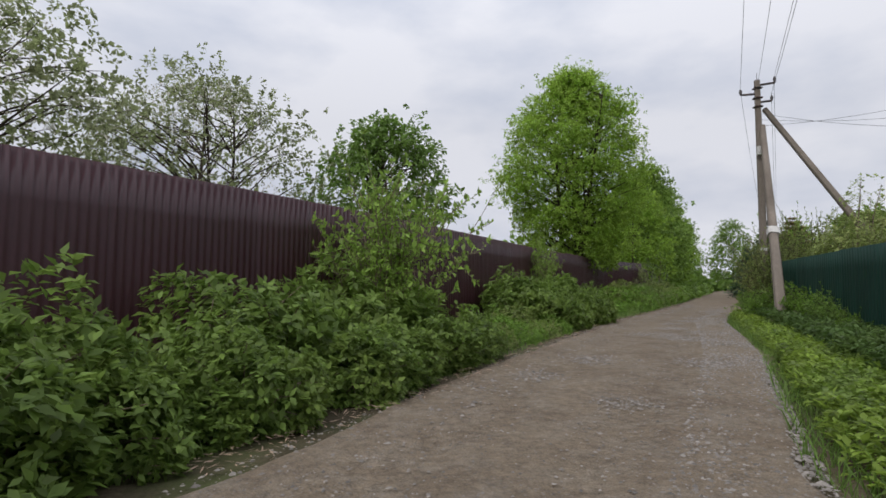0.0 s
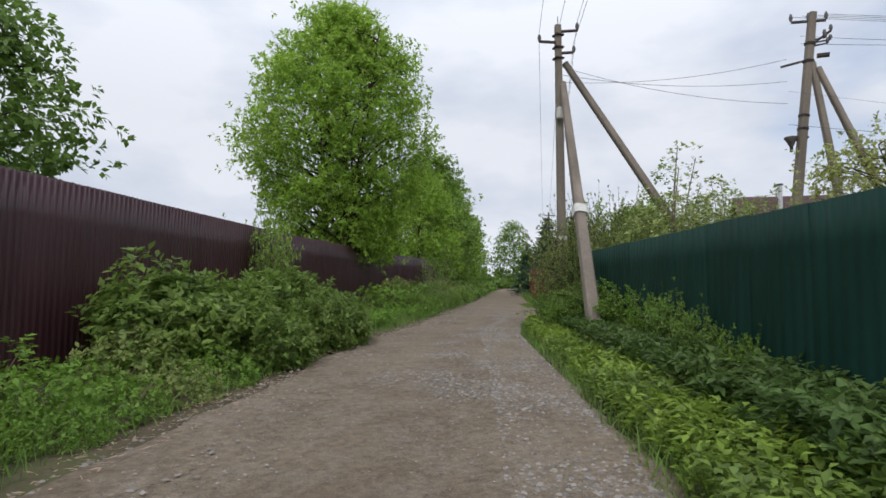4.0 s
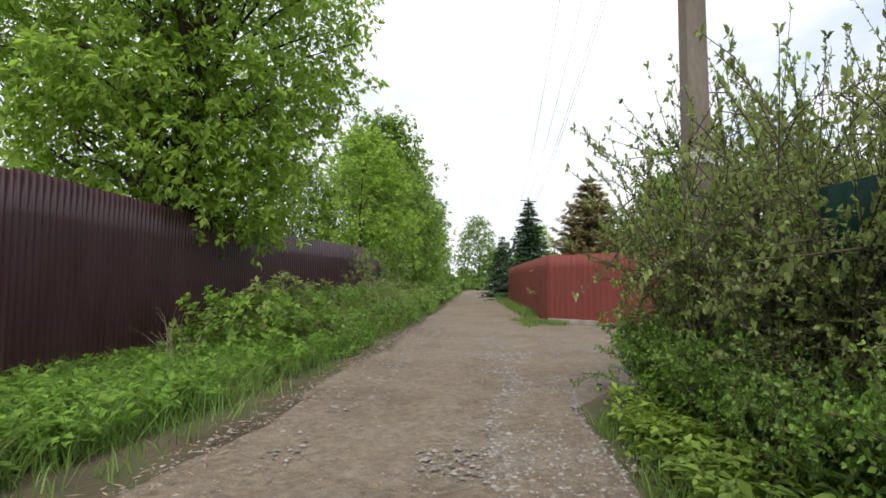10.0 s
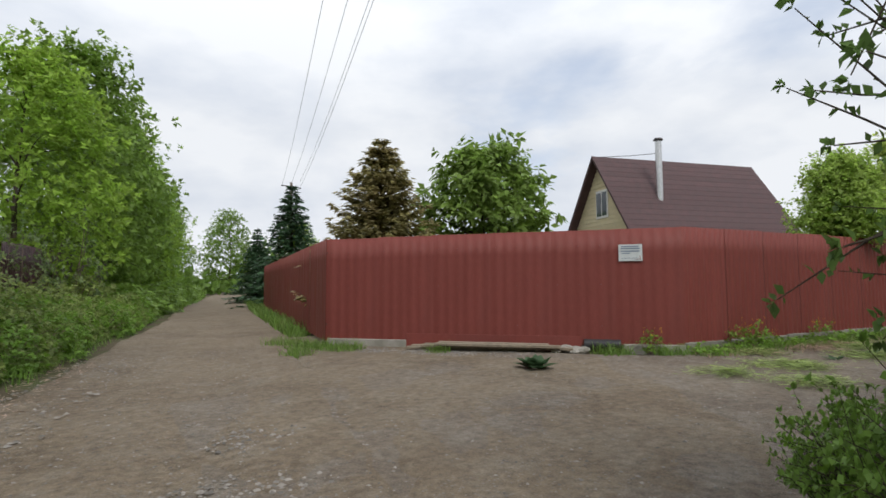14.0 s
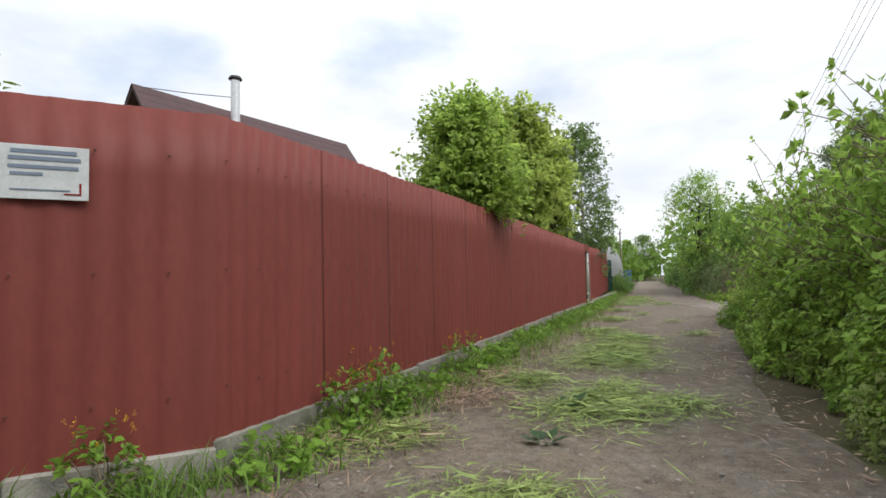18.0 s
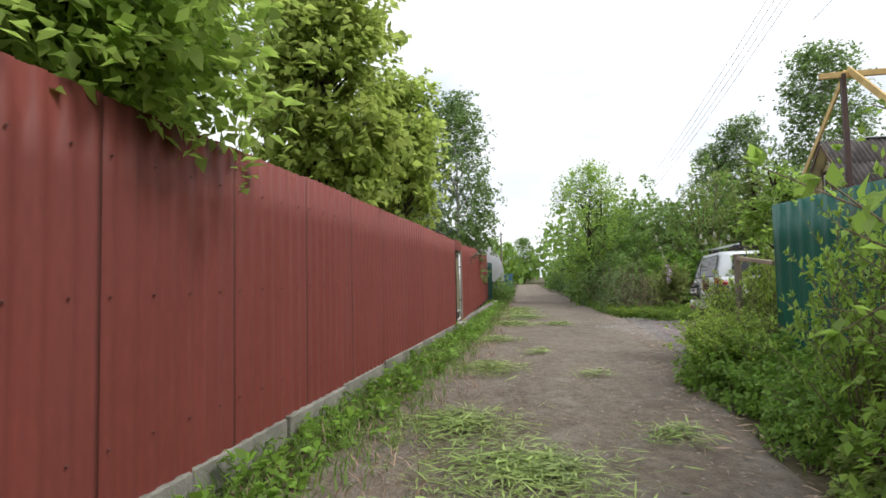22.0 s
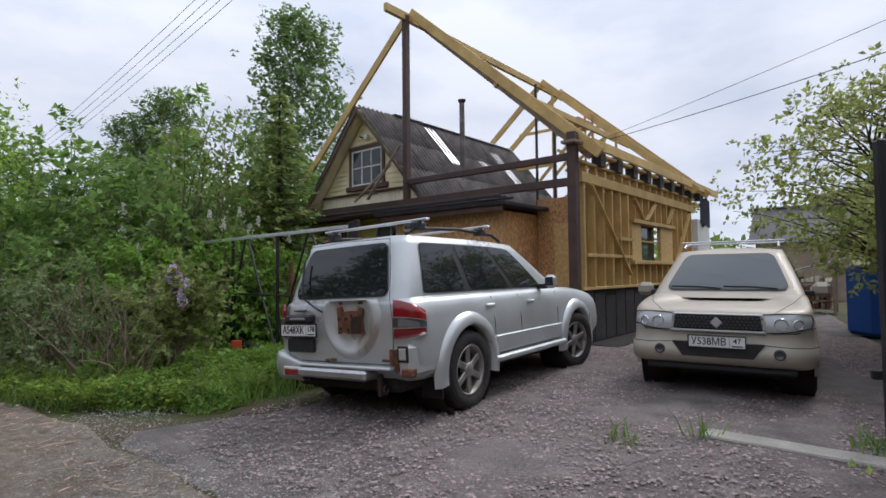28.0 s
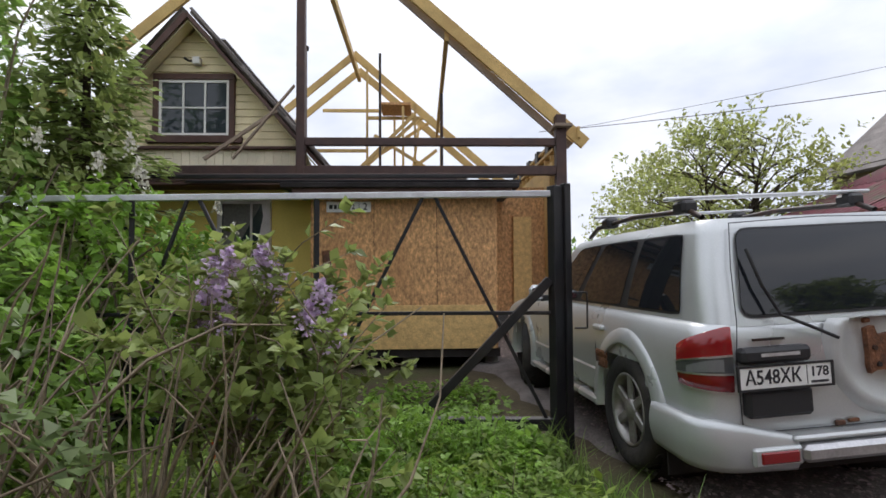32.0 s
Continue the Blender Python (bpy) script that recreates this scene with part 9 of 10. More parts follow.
gold = [bush_parts(90 + i, 2.9, 1.6, M["leaf_gold" if i else "leaf_young"], M["twig"], 980, 7, 0.085, 0.05, inner=0.45, stems=40, simple=True) for i in range(2)]
dark = [bush_parts(94 + i, 3.2, 1.9, M["leaf_deep" if i else "leaf_mid"], M["twig"], 420, 7, 0.21, 0.12, inner=0.3, stems=12, simple=True) for i in range(2)]
deep = [bush_parts(97 + i, 3.2, 1.9, M["leaf_deep" if i else "leaf_mid"], M["twig"], 900, 7, 0.125, 0.074, inner=0.35, stems=40, simple=True, lobes=14, lumpy=0.42) for i in range(2)]
# The last kind gets the deep leaf colour in place of backlit shade.
loose = [arch_parts(300 + i, 2.6, 1.3, M["leaf_young" if i == 0 else "leaf_lane" if i == 1 else "leaf_gold" if i == 2 else "leaf_deep"], M["stem_dark"], 22, 320, 0.052, 0.035, lean=0.85, twigs=8, up=0.2, bare=0.12) for i in range(4)]
airy = [arch_parts(310 + i, 2.5, 1.25, M["leaf_lane"], M["twig"], 50, 84, 0.088, 0.052, lean=0.75) for i in range(3)]
thicket = [arch_parts(320 + i, 1.3, 0.95, M["leaf_mid" if i else "leaf_verge"], M["stem_dark"], 50, 110, 0.056, 0.037, lean=0.9) for i in range(2)]
roadside = [bush_parts(330 + i, 1.15, 0.9, M["leaf_gold" if i else "leaf_verge"], M["twig"], 300, 7, 0.095, 0.054, inner=0.4, stems=12) for i in range(2)]
far_low = bush_parts(333, 1.1, 1.0, M["leaf_row"], M["twig"], 170, 7, 0.15, 0.085, inner=0.3, stems=8, simple=True)

HEDGE_A = [(-8.6, -6), (-4.2, 2.6), (-1.5, 8.2), (-0.4, 10.6)]
HEDGE_B = [(-7.6, -6), (-3.0, 3.0), (-0.45, 8.0), (0.6, 10.4)]
bush_row(hedge, HEDGE_A, 1.0, 18.5, 1.15, 0.95, 1.25, "dense green roadside bush with fresh pinnate leaves", "hedge bushes", "hedge_bush", 0.2, 0.95, (11.2, 13.7))
bush_row(hedge, HEDGE_B, 1.5, 18.0, 1.15, 0.6, 0.9, "dense green roadside bush with fresh pinnate leaves", "hedge bushes", "hedge_bush", 0.15, 1.1, (10.7, 12.3))
place_bush(hedge[1], -2.25, 4.45, "low gap-filling green roadside bush", "hedge bushes", (0.6, 0.6, 0.42), 40, "hedge_bush")
bush_row(low, [(0.2, 11.6), (2.6, 16.0)], 0, 5.0, 0.9, 0.6, 0.9, "low light green roadside bush", "low bushes", "low_bush", 0.2)
bush_row(low, [(1.2, 11.2), (3.0, 14.6)], 0, 4.0, 0.9, 0.45, 0.65, "low light green roadside bush", "low bushes", "low_bush", 0.15)
bush_row(hedge, [(2.2, 15.8), (4.4, 19.7)], 0, 4.8, 0.95, 1.05, 1.28, "dense green roadside bush with fresh pinnate leaves", "hedge bushes", "hedge_bush", 0.15)
bush_row(hedge, [(3.3, 15.6), (5.2, 19.2)], 0, 4.2, 0.95, 0.85, 1.0, "dense green roadside bush with fresh pinnate leaves", "hedge bushes", "hedge_bush", 0.15, 0.95)
bush_row(roadside, [(8.4, 26.6), (12.7, 34.2), (17.6, 43.0)], 0, 19, 0.9, 1.1, 1.35, "knee-high yellow-green roadside bush", "verge bushes", "verge_bush", 0.15)
bush_row(roadside, [(9.4, 26.9), (13.8, 34.3), (18.8, 43.0)], 0.3, 19, 0.85, 0.75, 1.0, "knee-high yellow-green roadside bush", "verge bushes", "verge_bush", 0.15)
bush_row([far_low], [(18.5, 44.5), (40, 84)], 0, 44, 1.8, 1.2, 1.7, "leafy bush at the road edge", "verge bushes", "verge_bush", 0.4, 1.1)
for x, y, s, kk in ((-1.05, 9.45, 1.4, 2), (-1.5, 9.0, 0.95, 0), (3.75, 21.0, 1.3, 2), (13.0, 36.2, 1.0, 2), (12.4, 33.8, 0.75, 2), (14.6, 38.8, 1.0, 0), (16.5, 42.0, 1.3, 0)):
    place_bush(airy[kk] if x < 10 else tallb[kk], x, y, "tall light green shrub growing against the maroon fence", "fence shrubs", (s * (0.5 if x == 3.75 else 0.8), s * (0.5 if x == 3.75 else 0.8), s * 1.1), x * 40)

# right-hand verge, thicket round the pole
bush_row(thicket, [(8.3, 11.0), (10.6, 16.0)], 0, 3.4, 1.0, 0.4, 0.55, "low dark leafy shrub in front of the green fence", "thicket shrubs", "shrub", 0.2, 1.0)
for x, y, r, h, k in ((9.1, 12.6, 0.62, 1.0, 1), (9.4, 13.5, 0.6, 1.05, 0), (8.75, 11.8, 0.55, 0.85, 1), (8.4, 10.9, 0.5, 0.7, 0)):
    place_bush(thicket[k], x, y, "dark leafy shrub against the green fence", "thicket shrubs", (r, r, h), 80 * k)
bush_row(thicket, [(10.45, 15.0), (11.2, 16.9)], 0, 2.0, 0.6, 0.9, 1.2, "dark leafy shrub in front of the green fence", "thicket shrubs", "shrub", 0.2, 1.0)
bush_row(loose, [(11.0, 17.1), (12.3, 19.6)], 0, 2.8, 0.65, 0.6, 0.85, "tangled shrub with pale young leaves", "thicket shrubs", "shrub", 0.25, 0.9)
bush_row(loose, [(11.9, 18.9), (13.0, 20.6), (14.8, 20.6)], 0, 3.8, 0.7, 0.9, 1.2, "tall tangled shrub with pale young leaves round the pole", "thicket shrubs", "shrub", 0.3, 0.75)
bush_row(thicket, [(10.4, 17.2), (11.6, 20.0), (12.4, 21.2), (13.9, 21.9)], 0, 6.3, 0.5, 0.6, 0.95, "low leafy shrub at the road edge", "thicket shrubs", "shrub", 0.12, 0.7)
for k, (x, y) in enumerate(((11.8, 18.8), (12.4, 19.8), (12.95, 20.6), (13.9, 20.6), (13.3, 19.6))):
    place_bush(loose[2 * (k % 2)], x, y, "tall thin shrub with arching twigs and pale young leaves", "thicket shrubs", (0.85, 0.85, 1.05 if k in (1, 2) else 1.5 + 0.08 * (k % 4)), 47 * k)
for x, y, r, h, k in ((13.1, 21.1, 0.58, 0.9, 3), (13.75, 21.35, 0.6, 0.8, 3), (12.6, 20.7, 0.52, 1.15, 1), (14.4, 21.2, 0.7, 1.0, 3)):
    place_bush(loose[k], x, y, "loose shrub with pale young leaves leaning over the road edge", "thicket shrubs", (r, r, h), 50 * k)
for x, y, r, h, k in ((12.25, 20.2, 0.72, 1.5, 0), (14.0, 20.3, 0.8, 1.8, 1), (13.7, 19.2, 0.8, 1.7, 0), (14.9, 20.0, 0.85, 1.7, 2)):
    t = place_bush(loose[k], x, y, "tall airy shrub bending out over the road edge", "thicket shrubs", (r, r, h), 0)
    t.matrix_basis = pose(x, y, gz(x) - 0.02, -9, -5, 0) @ Matrix.Diagonal((r, r, h, 1))
# Deep-leaved bushes added to darken the thicket where its inside lies in shade.
for x, y, r, h in ((13.7, 20.25, 0.42, 0.72), (14.6, 19.9, 0.5, 0.8), (13.2, 19.5, 0.38, 0.7), (14.2, 21.25, 0.34, 0.52), (15.2, 20.9, 0.45, 0.8), (13.75, 21.0, 0.3, 0.45), (13.4, 21.5, 0.22, 0.3), (13.2, 20.9, 0.26, 0.6)):
    place_bush(deep[1], x, y, "dark-leaved bush added for the shaded heart of the thicket", "thicket shrubs", (r, r, h), x * 90)
# Deep leaf colour stands in for this shrub's backlit shade.
hazel = arch_parts(341, 4.0, 1.7, M["leaf_deep"], M["stem_dark"], 12, 640, 0.062, 0.043, lean=0.8, twigs=14, up=0.3, bare=0.4, thick=3.2)
place_bush(hazel, 13.66, 21.27, "old many-stemmed shrub with dark trunks and broad leaves", "thicket shrubs", (0.74, 0.74, 1.0), 235)
rng_t = np.random.default_rng(64)
for k in range(4):
    x, y = 12.75 + 0.28 * k, 20.45 - 0.1 * (k % 2)
    runs = []
    for q in range(3):
        b = np.array([0.05 * q, 0.04 * q, -0.1])
        tip = b + np.array([rng_t.normal() * 0.35, rng_t.normal() * 0.35, 2.6 + rng_t.random()])
        runs.append((curve_pts(b, tip, rng_t.normal(size=3) * 0.12, 7), np.linspace(0.034, 0.008, 7)))
    t = thing("old_shrub", pose(x, y, gz(x)), "dark bare stems of an old shrub beside the pole", "bush", "thicket stems")
    part("stems", tube_mesh("stems", runs, M["bark"], 7), None, t)
for x, y, r, h in ((14.0, 22.1, 0.5, 0.68), (14.35, 22.25, 0.42, 0.55), (14.6, 22.0, 0.5, 0.7)):
    place_bush(thicket[1], x, y, "low leafy shrub at the bend of the road", "thicket shrubs", (r, r, h), 90 * x)
place_bush(thicket[1], 13.9, 21.25, "leafy shrub leaning over the road edge", "thicket shrubs", (0.8, 0.8, 0.9), 30)
bush_row(gold, [(10.6, 8.5), (13.2, 14.5), (14.2, 18.5)], 6.4, 11, 1.35, 1.0, 1.3, "yellow-green garden shrub rising above the green fence", "garden shrubs", "shrub", 0.35, 0.8)
bush_row(gold, [(13.8, 17.2), (15.2, 18.6), (17.4, 19.2)], 0, 4.4, 1.0, 1.25, 1.7, "tall yellow-green garden shrub above the green fence", "garden shrubs", "shrub", 0.3, 0.8)
bush_row(tallb, [(15.0, 12), (16.5, 18.6)], 6.3, 7, 1.4, 1.3, 1.7, "tall garden shrub with thin young leaves", "garden shrubs", "shrub", 0.4, 0.9)
# lane: shrubs along the right-hand side
bush_row(airy, [(15.6, 20.3), (19.0, 19.7), (22.6, 18.7), (25.0, 17.95)], 0, 9.6, 0.8, 1.0, 1.3, "tall fresh green shrub overhanging the lane", "lane shrubs", "shrub", 0.2, 0.85)
bush_row(lush, [(16.0, 20.7), (19.6, 20.2), (23.4, 19.1), (25.6, 18.0)], 0, 10, 0.8, 0.5, 0.75, "fresh green shrub at the lane edge", "lane shrubs", "shrub", 0.12, 0.9)
for x, y, r, h, k in ((26.15, 18.2, 0.42, 0.74, 0), (25.45, 18.35, 0.5, 0.8, 1), (24.8, 18.6, 0.5, 0.8, 2)):
    place_bush(airy[k], x, y, "bright broad-leaved shrub before the teal fence", "lane shrubs", (r, r, h), 70 * k)
bush_row(thicket, [(25.8, 17.75), (28.4, 16.9)], 0, 2.8, 0.6, 0.4, 0.6, "fresh green shrub before the teal fence", "lane shrubs", "shrub", 0.12, 0.9)
bush_row([low[1], low[2]], [(26.0, 17.95), (28.6, 17.0), (29.9, 15.9)], 0, 4.2, 0.6, 0.5, 0.75, "low leafy shrub before the teal fence", "lane shrubs", "shrub", 0.12, 0.9)
bush_row(low, [(16.5, 21.2), (20.4, 20.6), (23.8, 19.3), (29.0, 16.5), (30.2, 15.7)], 0, 15.0, 0.8, 0.4, 0.65, "low green weeds and shoots at the lane edge", "lane shrubs", "shrub", 0.1, 0.9)
bush_row(loose, [(29.2, 16.0), (30.3, 15.3)], 0, 1.4, 0.5, 0.5, 0.6, "yellow-green shrub round the gate post", "lane shrubs", "shrub", 0.15, 0.8)
crowd = [arch_parts(350 + i, 2.3, 1.2, M["leaf_bright"], M["twig"], 34, 100, 0.10, 0.052, lean=0.6, up=0.35) for i in range(2)]
for x, y, r, h in ((30.75, 15.2, 0.36, 0.52), (30.4, 15.35, 0.4, 0.62), (29.9, 15.3, 0.42, 0.74), (29.45, 15.5, 0.42, 0.78), (29.1, 15.75, 0.4, 0.78), (31.0, 15.0, 0.3, 0.4),
                   (29.6, 16.35, 0.45, 0.36), (29.2, 16.6, 0.48, 0.42), (28.8, 16.85, 0.45, 0.4), (28.45, 17.1, 0.45, 0.38), (30.2, 15.95, 0.36, 0.36)):
    place_bush(crowd[int(x * 10) % 2], x, y, "bright yellow-green shrub crowding the gate post", "lane shrubs", (r, r, h), 200 * x)
rowan = tree_parts("rowan", 47, 2.75, 0.36, 1.35, M["leaf_lane"], M["bark"], 0.035, 42, 36, 0.10, 0.045, 0.2, egg_profile, 26, droop=0.2)
place_tree("rowan_tree", rowan, 29.74, 15.23, "young rowan tree behind the unfinished fence rail")
for i, (x, y, s) in enumerate(((112, -12, 0.6), (117, -17, 0.7), (121, -9, 0.65), (126, -14, 0.75), (118, -4, 0.6))):
    place_tree("roadside_tree", row[i % 3], x, y, "far leafy tree at the end of the lane", "far trees", s, i * 40.0)
# beyond the driveway
bush_row(deep, [(39.2, 8.2), (42.5, 5.5), (47.5, 3.2)], 2.6, 8, 1.7, 1.05, 1.45, "dense dark green shrubbery beside the house", "lane shrubbery", "shrub", 0.5, 0.9)
bush_row(dark, [(39.2, 8.2), (42.5, 5.5), (47.5, 3.2), (58, -2.0), (80, -12)], 9, 46, 1.9, 1.05, 1.45, "dense dark green shrubbery beside the lane", "lane shrubbery", "shrub", 0.5, 0.9)
bush_row(deep, [(41.0, 10.4), (46.5, 7.6), (60, 1.4)], 0, 8, 1.5, 0.75, 1.1, "dense dark green shrubbery beside the lane", "lane shrubbery", "shrub", 0.4, 0.85)
bush_row(dark, [(41.0, 10.4), (46.5, 7.6), (60, 1.9), (84, -8.2)], 8.5, 48, 1.9, 0.75, 1.1, "dense dark green shrubbery beside the lane", "lane shrubbery", "shrub", 0.4, 0.85)
bush_row(tallb, [(38.9, 11.6), (44.0, 9.6)], 0, 5.2, 0.9, 0.5, 0.75, "twiggy half-dry shrub beside the lane", "lane shrubbery", "shrub", 0.25, 0.9)
bush_row(dark, [(52.2, 11.4), (56.0, 9.9), (75, 2.6)], 0.3, 24, 2.2, 0.3, 0.5, "shrub growing against the far fence", "far shrubs", "shrub", 0.3, 0.9)
for x, y, s, kk in ((45.6, 6.0, 1.8, 0), (49.0, 4.9, 1.7, 1), (44.0, 3.8, 1.75, 0), (42.0, 1.2, 1.9, 1), (49.6, 4.6, 1.95, 0), (53, 3.2, 1.65, 0), (52.6, 5.2, 1.85, 0), (50.7, 5.9, 1.95, 1), (57.6, 1.0, 1.65, 0), (63, -1.6, 1.7, 1), (41.4, 7.2, 1.7, 0), (42.8, 7.5, 1.35, 1), (40.9, 4.6, 1.5, 0)):
    place_bush(deep[kk] if x < 52 else dark[kk], x, y, "big rounded willow bush with dense leaves", "willows", (s * (0.5 if y > 5.1 and x > 48 else 0.85), s * (0.5 if y > 5.1 and x > 48 else 0.85), s), x * 31, "willow_bush")
willow = tree_parts("willow", 71, 6.3, 1.8, 1.0, M["leaf_lane"], M["bark"], 0.10, 330, 46, 0.13, 0.05, 0.5, egg_profile, 60, droop=0.3, stems=3, simple=True)
place_tree("willow_tree", willow, 46.0, 9.0, "light green willow leaning over the lane edge")
fir = conifer_parts(64, 5.5, 1.45, M["needle_olive"], M["bark"], whorls=30, arms=12, z0=0.3, dense=48, length=0.16, power=0.75)
place_tree("fir_tree", fir, 38.95, 6.6, "dark fir tree with drooping branches beside the house", "", 1.0)
place_bush(gold[1], 39.75, 7.7, "tall rounded golden-green shrub beside the fir", "", (0.95, 0.95, 1.75), 40, "tall_shrub")


def blossoms(seed, n, r, h, z0, size, material, per=46, at=None):
    """Upright panicles of small petals over a shrub."""
    rng = np.random.default_rng(seed)
    a = rng.random(n) * 2 * np.pi
    q = r * (0.55 + 0.5 * rng.random(n))
    c = np.stack([np.cos(a) * q, np.sin(a) * q, z0 + (h - z0) * rng.random(n)], 1)
    if at:
        c, n = np.array(at, float), len(at)
    t = rng.random((n, per, 1))
    p = c[:, None, :] + np.array([0, 0, 1.0]) * t * size * 1.7 + rng.normal(size=(n, per, 3)) * size * 0.42 * (1.1 - t)
    p = p.reshape(-1, 3)
    d = unit(rng.normal(size=p.shape) + np.array([0, 0, 0.4]))
    v, f = leaves_arrays(p, d, rng.normal(size=p.shape), np.full(len(p), size * 0.42), np.full(len(p), size * 0.36), 0.1)
    return mesh_np("blossom", v, f, material)


lil = arch_parts(99, 1.85, 0.62, M["leaf_gold"], M["dry_stem"], 34, 150, 0.075, 0.05, lean=0.5, bare=0.5, twigs=4)
place_bush(lil, 37.62, 11.12, "lilac bush with pale purple flower panicles before the gate", "lilacs", (1.0, 1.0, 0.9), 0, "lilac_bush",
           blossoms(5, 0, 0, 0, 0, 0.078, M["petal_lilac"], 170, [(-0.03, 0.08, 1.56), (0.17, -0.02, 1.42), (0.11, -0.02, 1.55), (0.22, -0.17, 1.31), (0.12, -0.07, 1.21), (-0.24, 0.18, 1.23), (-0.32, 0.26, 1.14), (-0.31, 0.18, 1.35), (-0.1, 0.08, 1.44), (0.24, -0.17, 1.21), (0.18, -0.17, 1.53)]))
old_lil = bush_parts(98, 1.9, 0.95, M["leaf_verge"], M["twig"], 420, 7, 0.085, 0.055, inner=0.4, stems=60, gap=0.1)
place_bush(old_lil, 39.3, 10.2, "dense green lilac bush without flowers", "lilacs", (1.0, 1.0, 1.1), 150, "lilac_bush")
vib = bush_parts(100, 2.2, 1.1, M["leaf_verge"], M["twig"], 700, 7, 0.10, 0.065, inner=0.4, stems=60)
place_bush(vib, 39.6, 9.4, "leafy shrub with cream-white flower heads", "viburnums", (1, 1, 1.05), 0, "viburnum_bush", blossoms(7, 8, 0.9, 2.3, 1.5, 0.09, M["petal_white"]))
place_bush(vib, 38.7, 8.6, "leafy shrub with cream-white flower heads beside the yellow wall", "viburnums", (0.9, 0.9, 1.15), 70, "viburnum_bush",
           blossoms(8, 0, 0, 0, 0, 0.085, M["petal_white"], 60, [(-0.45, 0.3, 2.0), (0.1, 0.45, 2.1), (0.35, 0.3, 1.9), (-0.1, 0.5, 1.85)]))
place_bush(vib, 37.85, 8.2, "leafy shrub with cream-white flower heads beside the yellow wall", "viburnums", (0.78, 0.78, 0.98), 200, "viburnum_bush",
           blossoms(9, 0, 0, 0, 0, 0.08, M["petal_white"], 60, [(0.2, -0.3, 2.02), (0.5, -0.1, 1.8)]))


def dry_shoots(name, x, y, n, r, h, seed, label):
    rng = np.random.default_rng(seed)
    paths = []
    for i in range(n):
        b = np.append(rng.normal(size=2) * r * 0.3, -0.05)
        tip = b + np.append(rng.normal(size=2) * r, 0.05) + np.array([0, 0, h * (0.5 + 0.6 * rng.random())])
        paths.append((curve_pts(b, tip, rng.normal(size=3) * 0.12 * h), np.linspace(0.011, 0.003, 6)))
    o = stuff(name, tube_mesh(name, paths, M["dry_stem"], 4), label, "dry shrub")
    o.matrix_basis = pose(x, y, gz(x))


for k, (x, y, n, r, h) in enumerate(((38.15, 11.55, 46, 0.45, 1.25), (38.75, 11.3, 36, 0.5, 1.5), (40.6, 10.9, 30, 0.6, 1.9), (37.6, 11.9, 22, 0.35, 0.9), (10.6, 15.6, 40, 0.4, 0.7), (9.6, 13.6, 30, 0.5, 0.6), (7.2, 25.6, 14, 0.4, 1.0))):
    dry_shoots("dry_shoots", x, y, n, r, h, 200 + k, "bundle of bare dry stems among the weeds")

# ---------------------------------------------------------------- verges: grass and herbs
ROADSIDE_L = [(-2.6, 3.3), (0.4, 9.1), (2.4, 13.2), (5.2, 18.7), (7.6, 22.5), (9.6, 25.9), (13.9, 33.3), (21.5, 47.3)]
FENCE_L = [(-5.0, 3.3), (-2.2, 9.6), (-0.2, 13.8), (3.2, 20.4), (4.7, 23.2), (7.2, 27.6), (11.0, 34.5), (18.5, 48.0)]
stuff("verge_grass", grass_mesh(1, 20000, band([(5.6, 20.0), (7.7, 22.8), (9.9, 26.4), (14.0, 33.6)], [(4.2, 21.5), (5.6, 24.4), (7.6, 27.4), (11.2, 33.8)]), 0.2, 0.6, M["grass"]), "tall green grass along the foot of the maroon fence", "grass")
stuff("verge_herbs", herb_mesh(2, 1500, band([(5.5, 19.7), (7.6, 22.8), (9.8, 26.2)], [(3.9, 21.0), (5.4, 24.2), (7.4, 27.6)]), 0.12, 0.42, M["leaf_verge"]), "leafy weeds along the foot of the maroon fence", "weeds")
stuff("verge_grass", grass_mesh(3, 9000, band(ROADSIDE_L, FENCE_L, -0.12, 0.55), 0.08, 0.32, M["grass"]), "short grass between the road and the hedge", "grass")
VERGE_R0 = [(1.2, -2.5), (3.0, 3.4), (6.0, 9.25), (7.9, 13.4), (10.0, 18.2), (11.4, 20.7)]
VERGE_R1 = [(3.0, -3.5), (5.6, 3.4), (7.7, 8.6), (9.6, 13.2), (11.4, 17.6), (12.4, 19.6)]
stuff("verge_herbs", herb_mesh(4, 8000, band(VERGE_R0, VERGE_R1, -0.12, 0.95), 0.08, 0.38, M["leaf_weed"], leaf_len=0.09, leaf_w=0.045), "bright green leafy weeds on the verge", "weeds")
stuff("verge_herbs", herb_mesh(5, 4600, band(VERGE_R0, VERGE_R1, 0.30, 1.0), 0.28, 0.60, M["leaf_nettle"], leaf_len=0.10), "taller nettles before the green fence", "weeds")
stuff("verge_grass", grass_mesh(6, 16000, band(VERGE_R0, VERGE_R1, -0.22, 0.8), 0.05, 0.34, M["grass"]), "grass between the weeds of the verge", "grass")
stuff("gate_herbs", herb_mesh(21, 900, patches([(37.1, 10.58, 0.45), (36.68, 10.06, 0.45), (36.05, 10.88, 0.35), (36.47, 10.16, 0.4), (35.96, 10.94, 0.35), (37.13, 10.44, 0.35)]), 0.08, 0.30, M["leaf_verge"], leaf_len=0.085, leaf_w=0.045), "bright broad-leaved weeds before the gate", "weeds")
LANE_G0 = [(20.9, 24.7), (24.0, 23.25), (28.0, 21.3), (36, 17.65), (49.4, 12.3)]
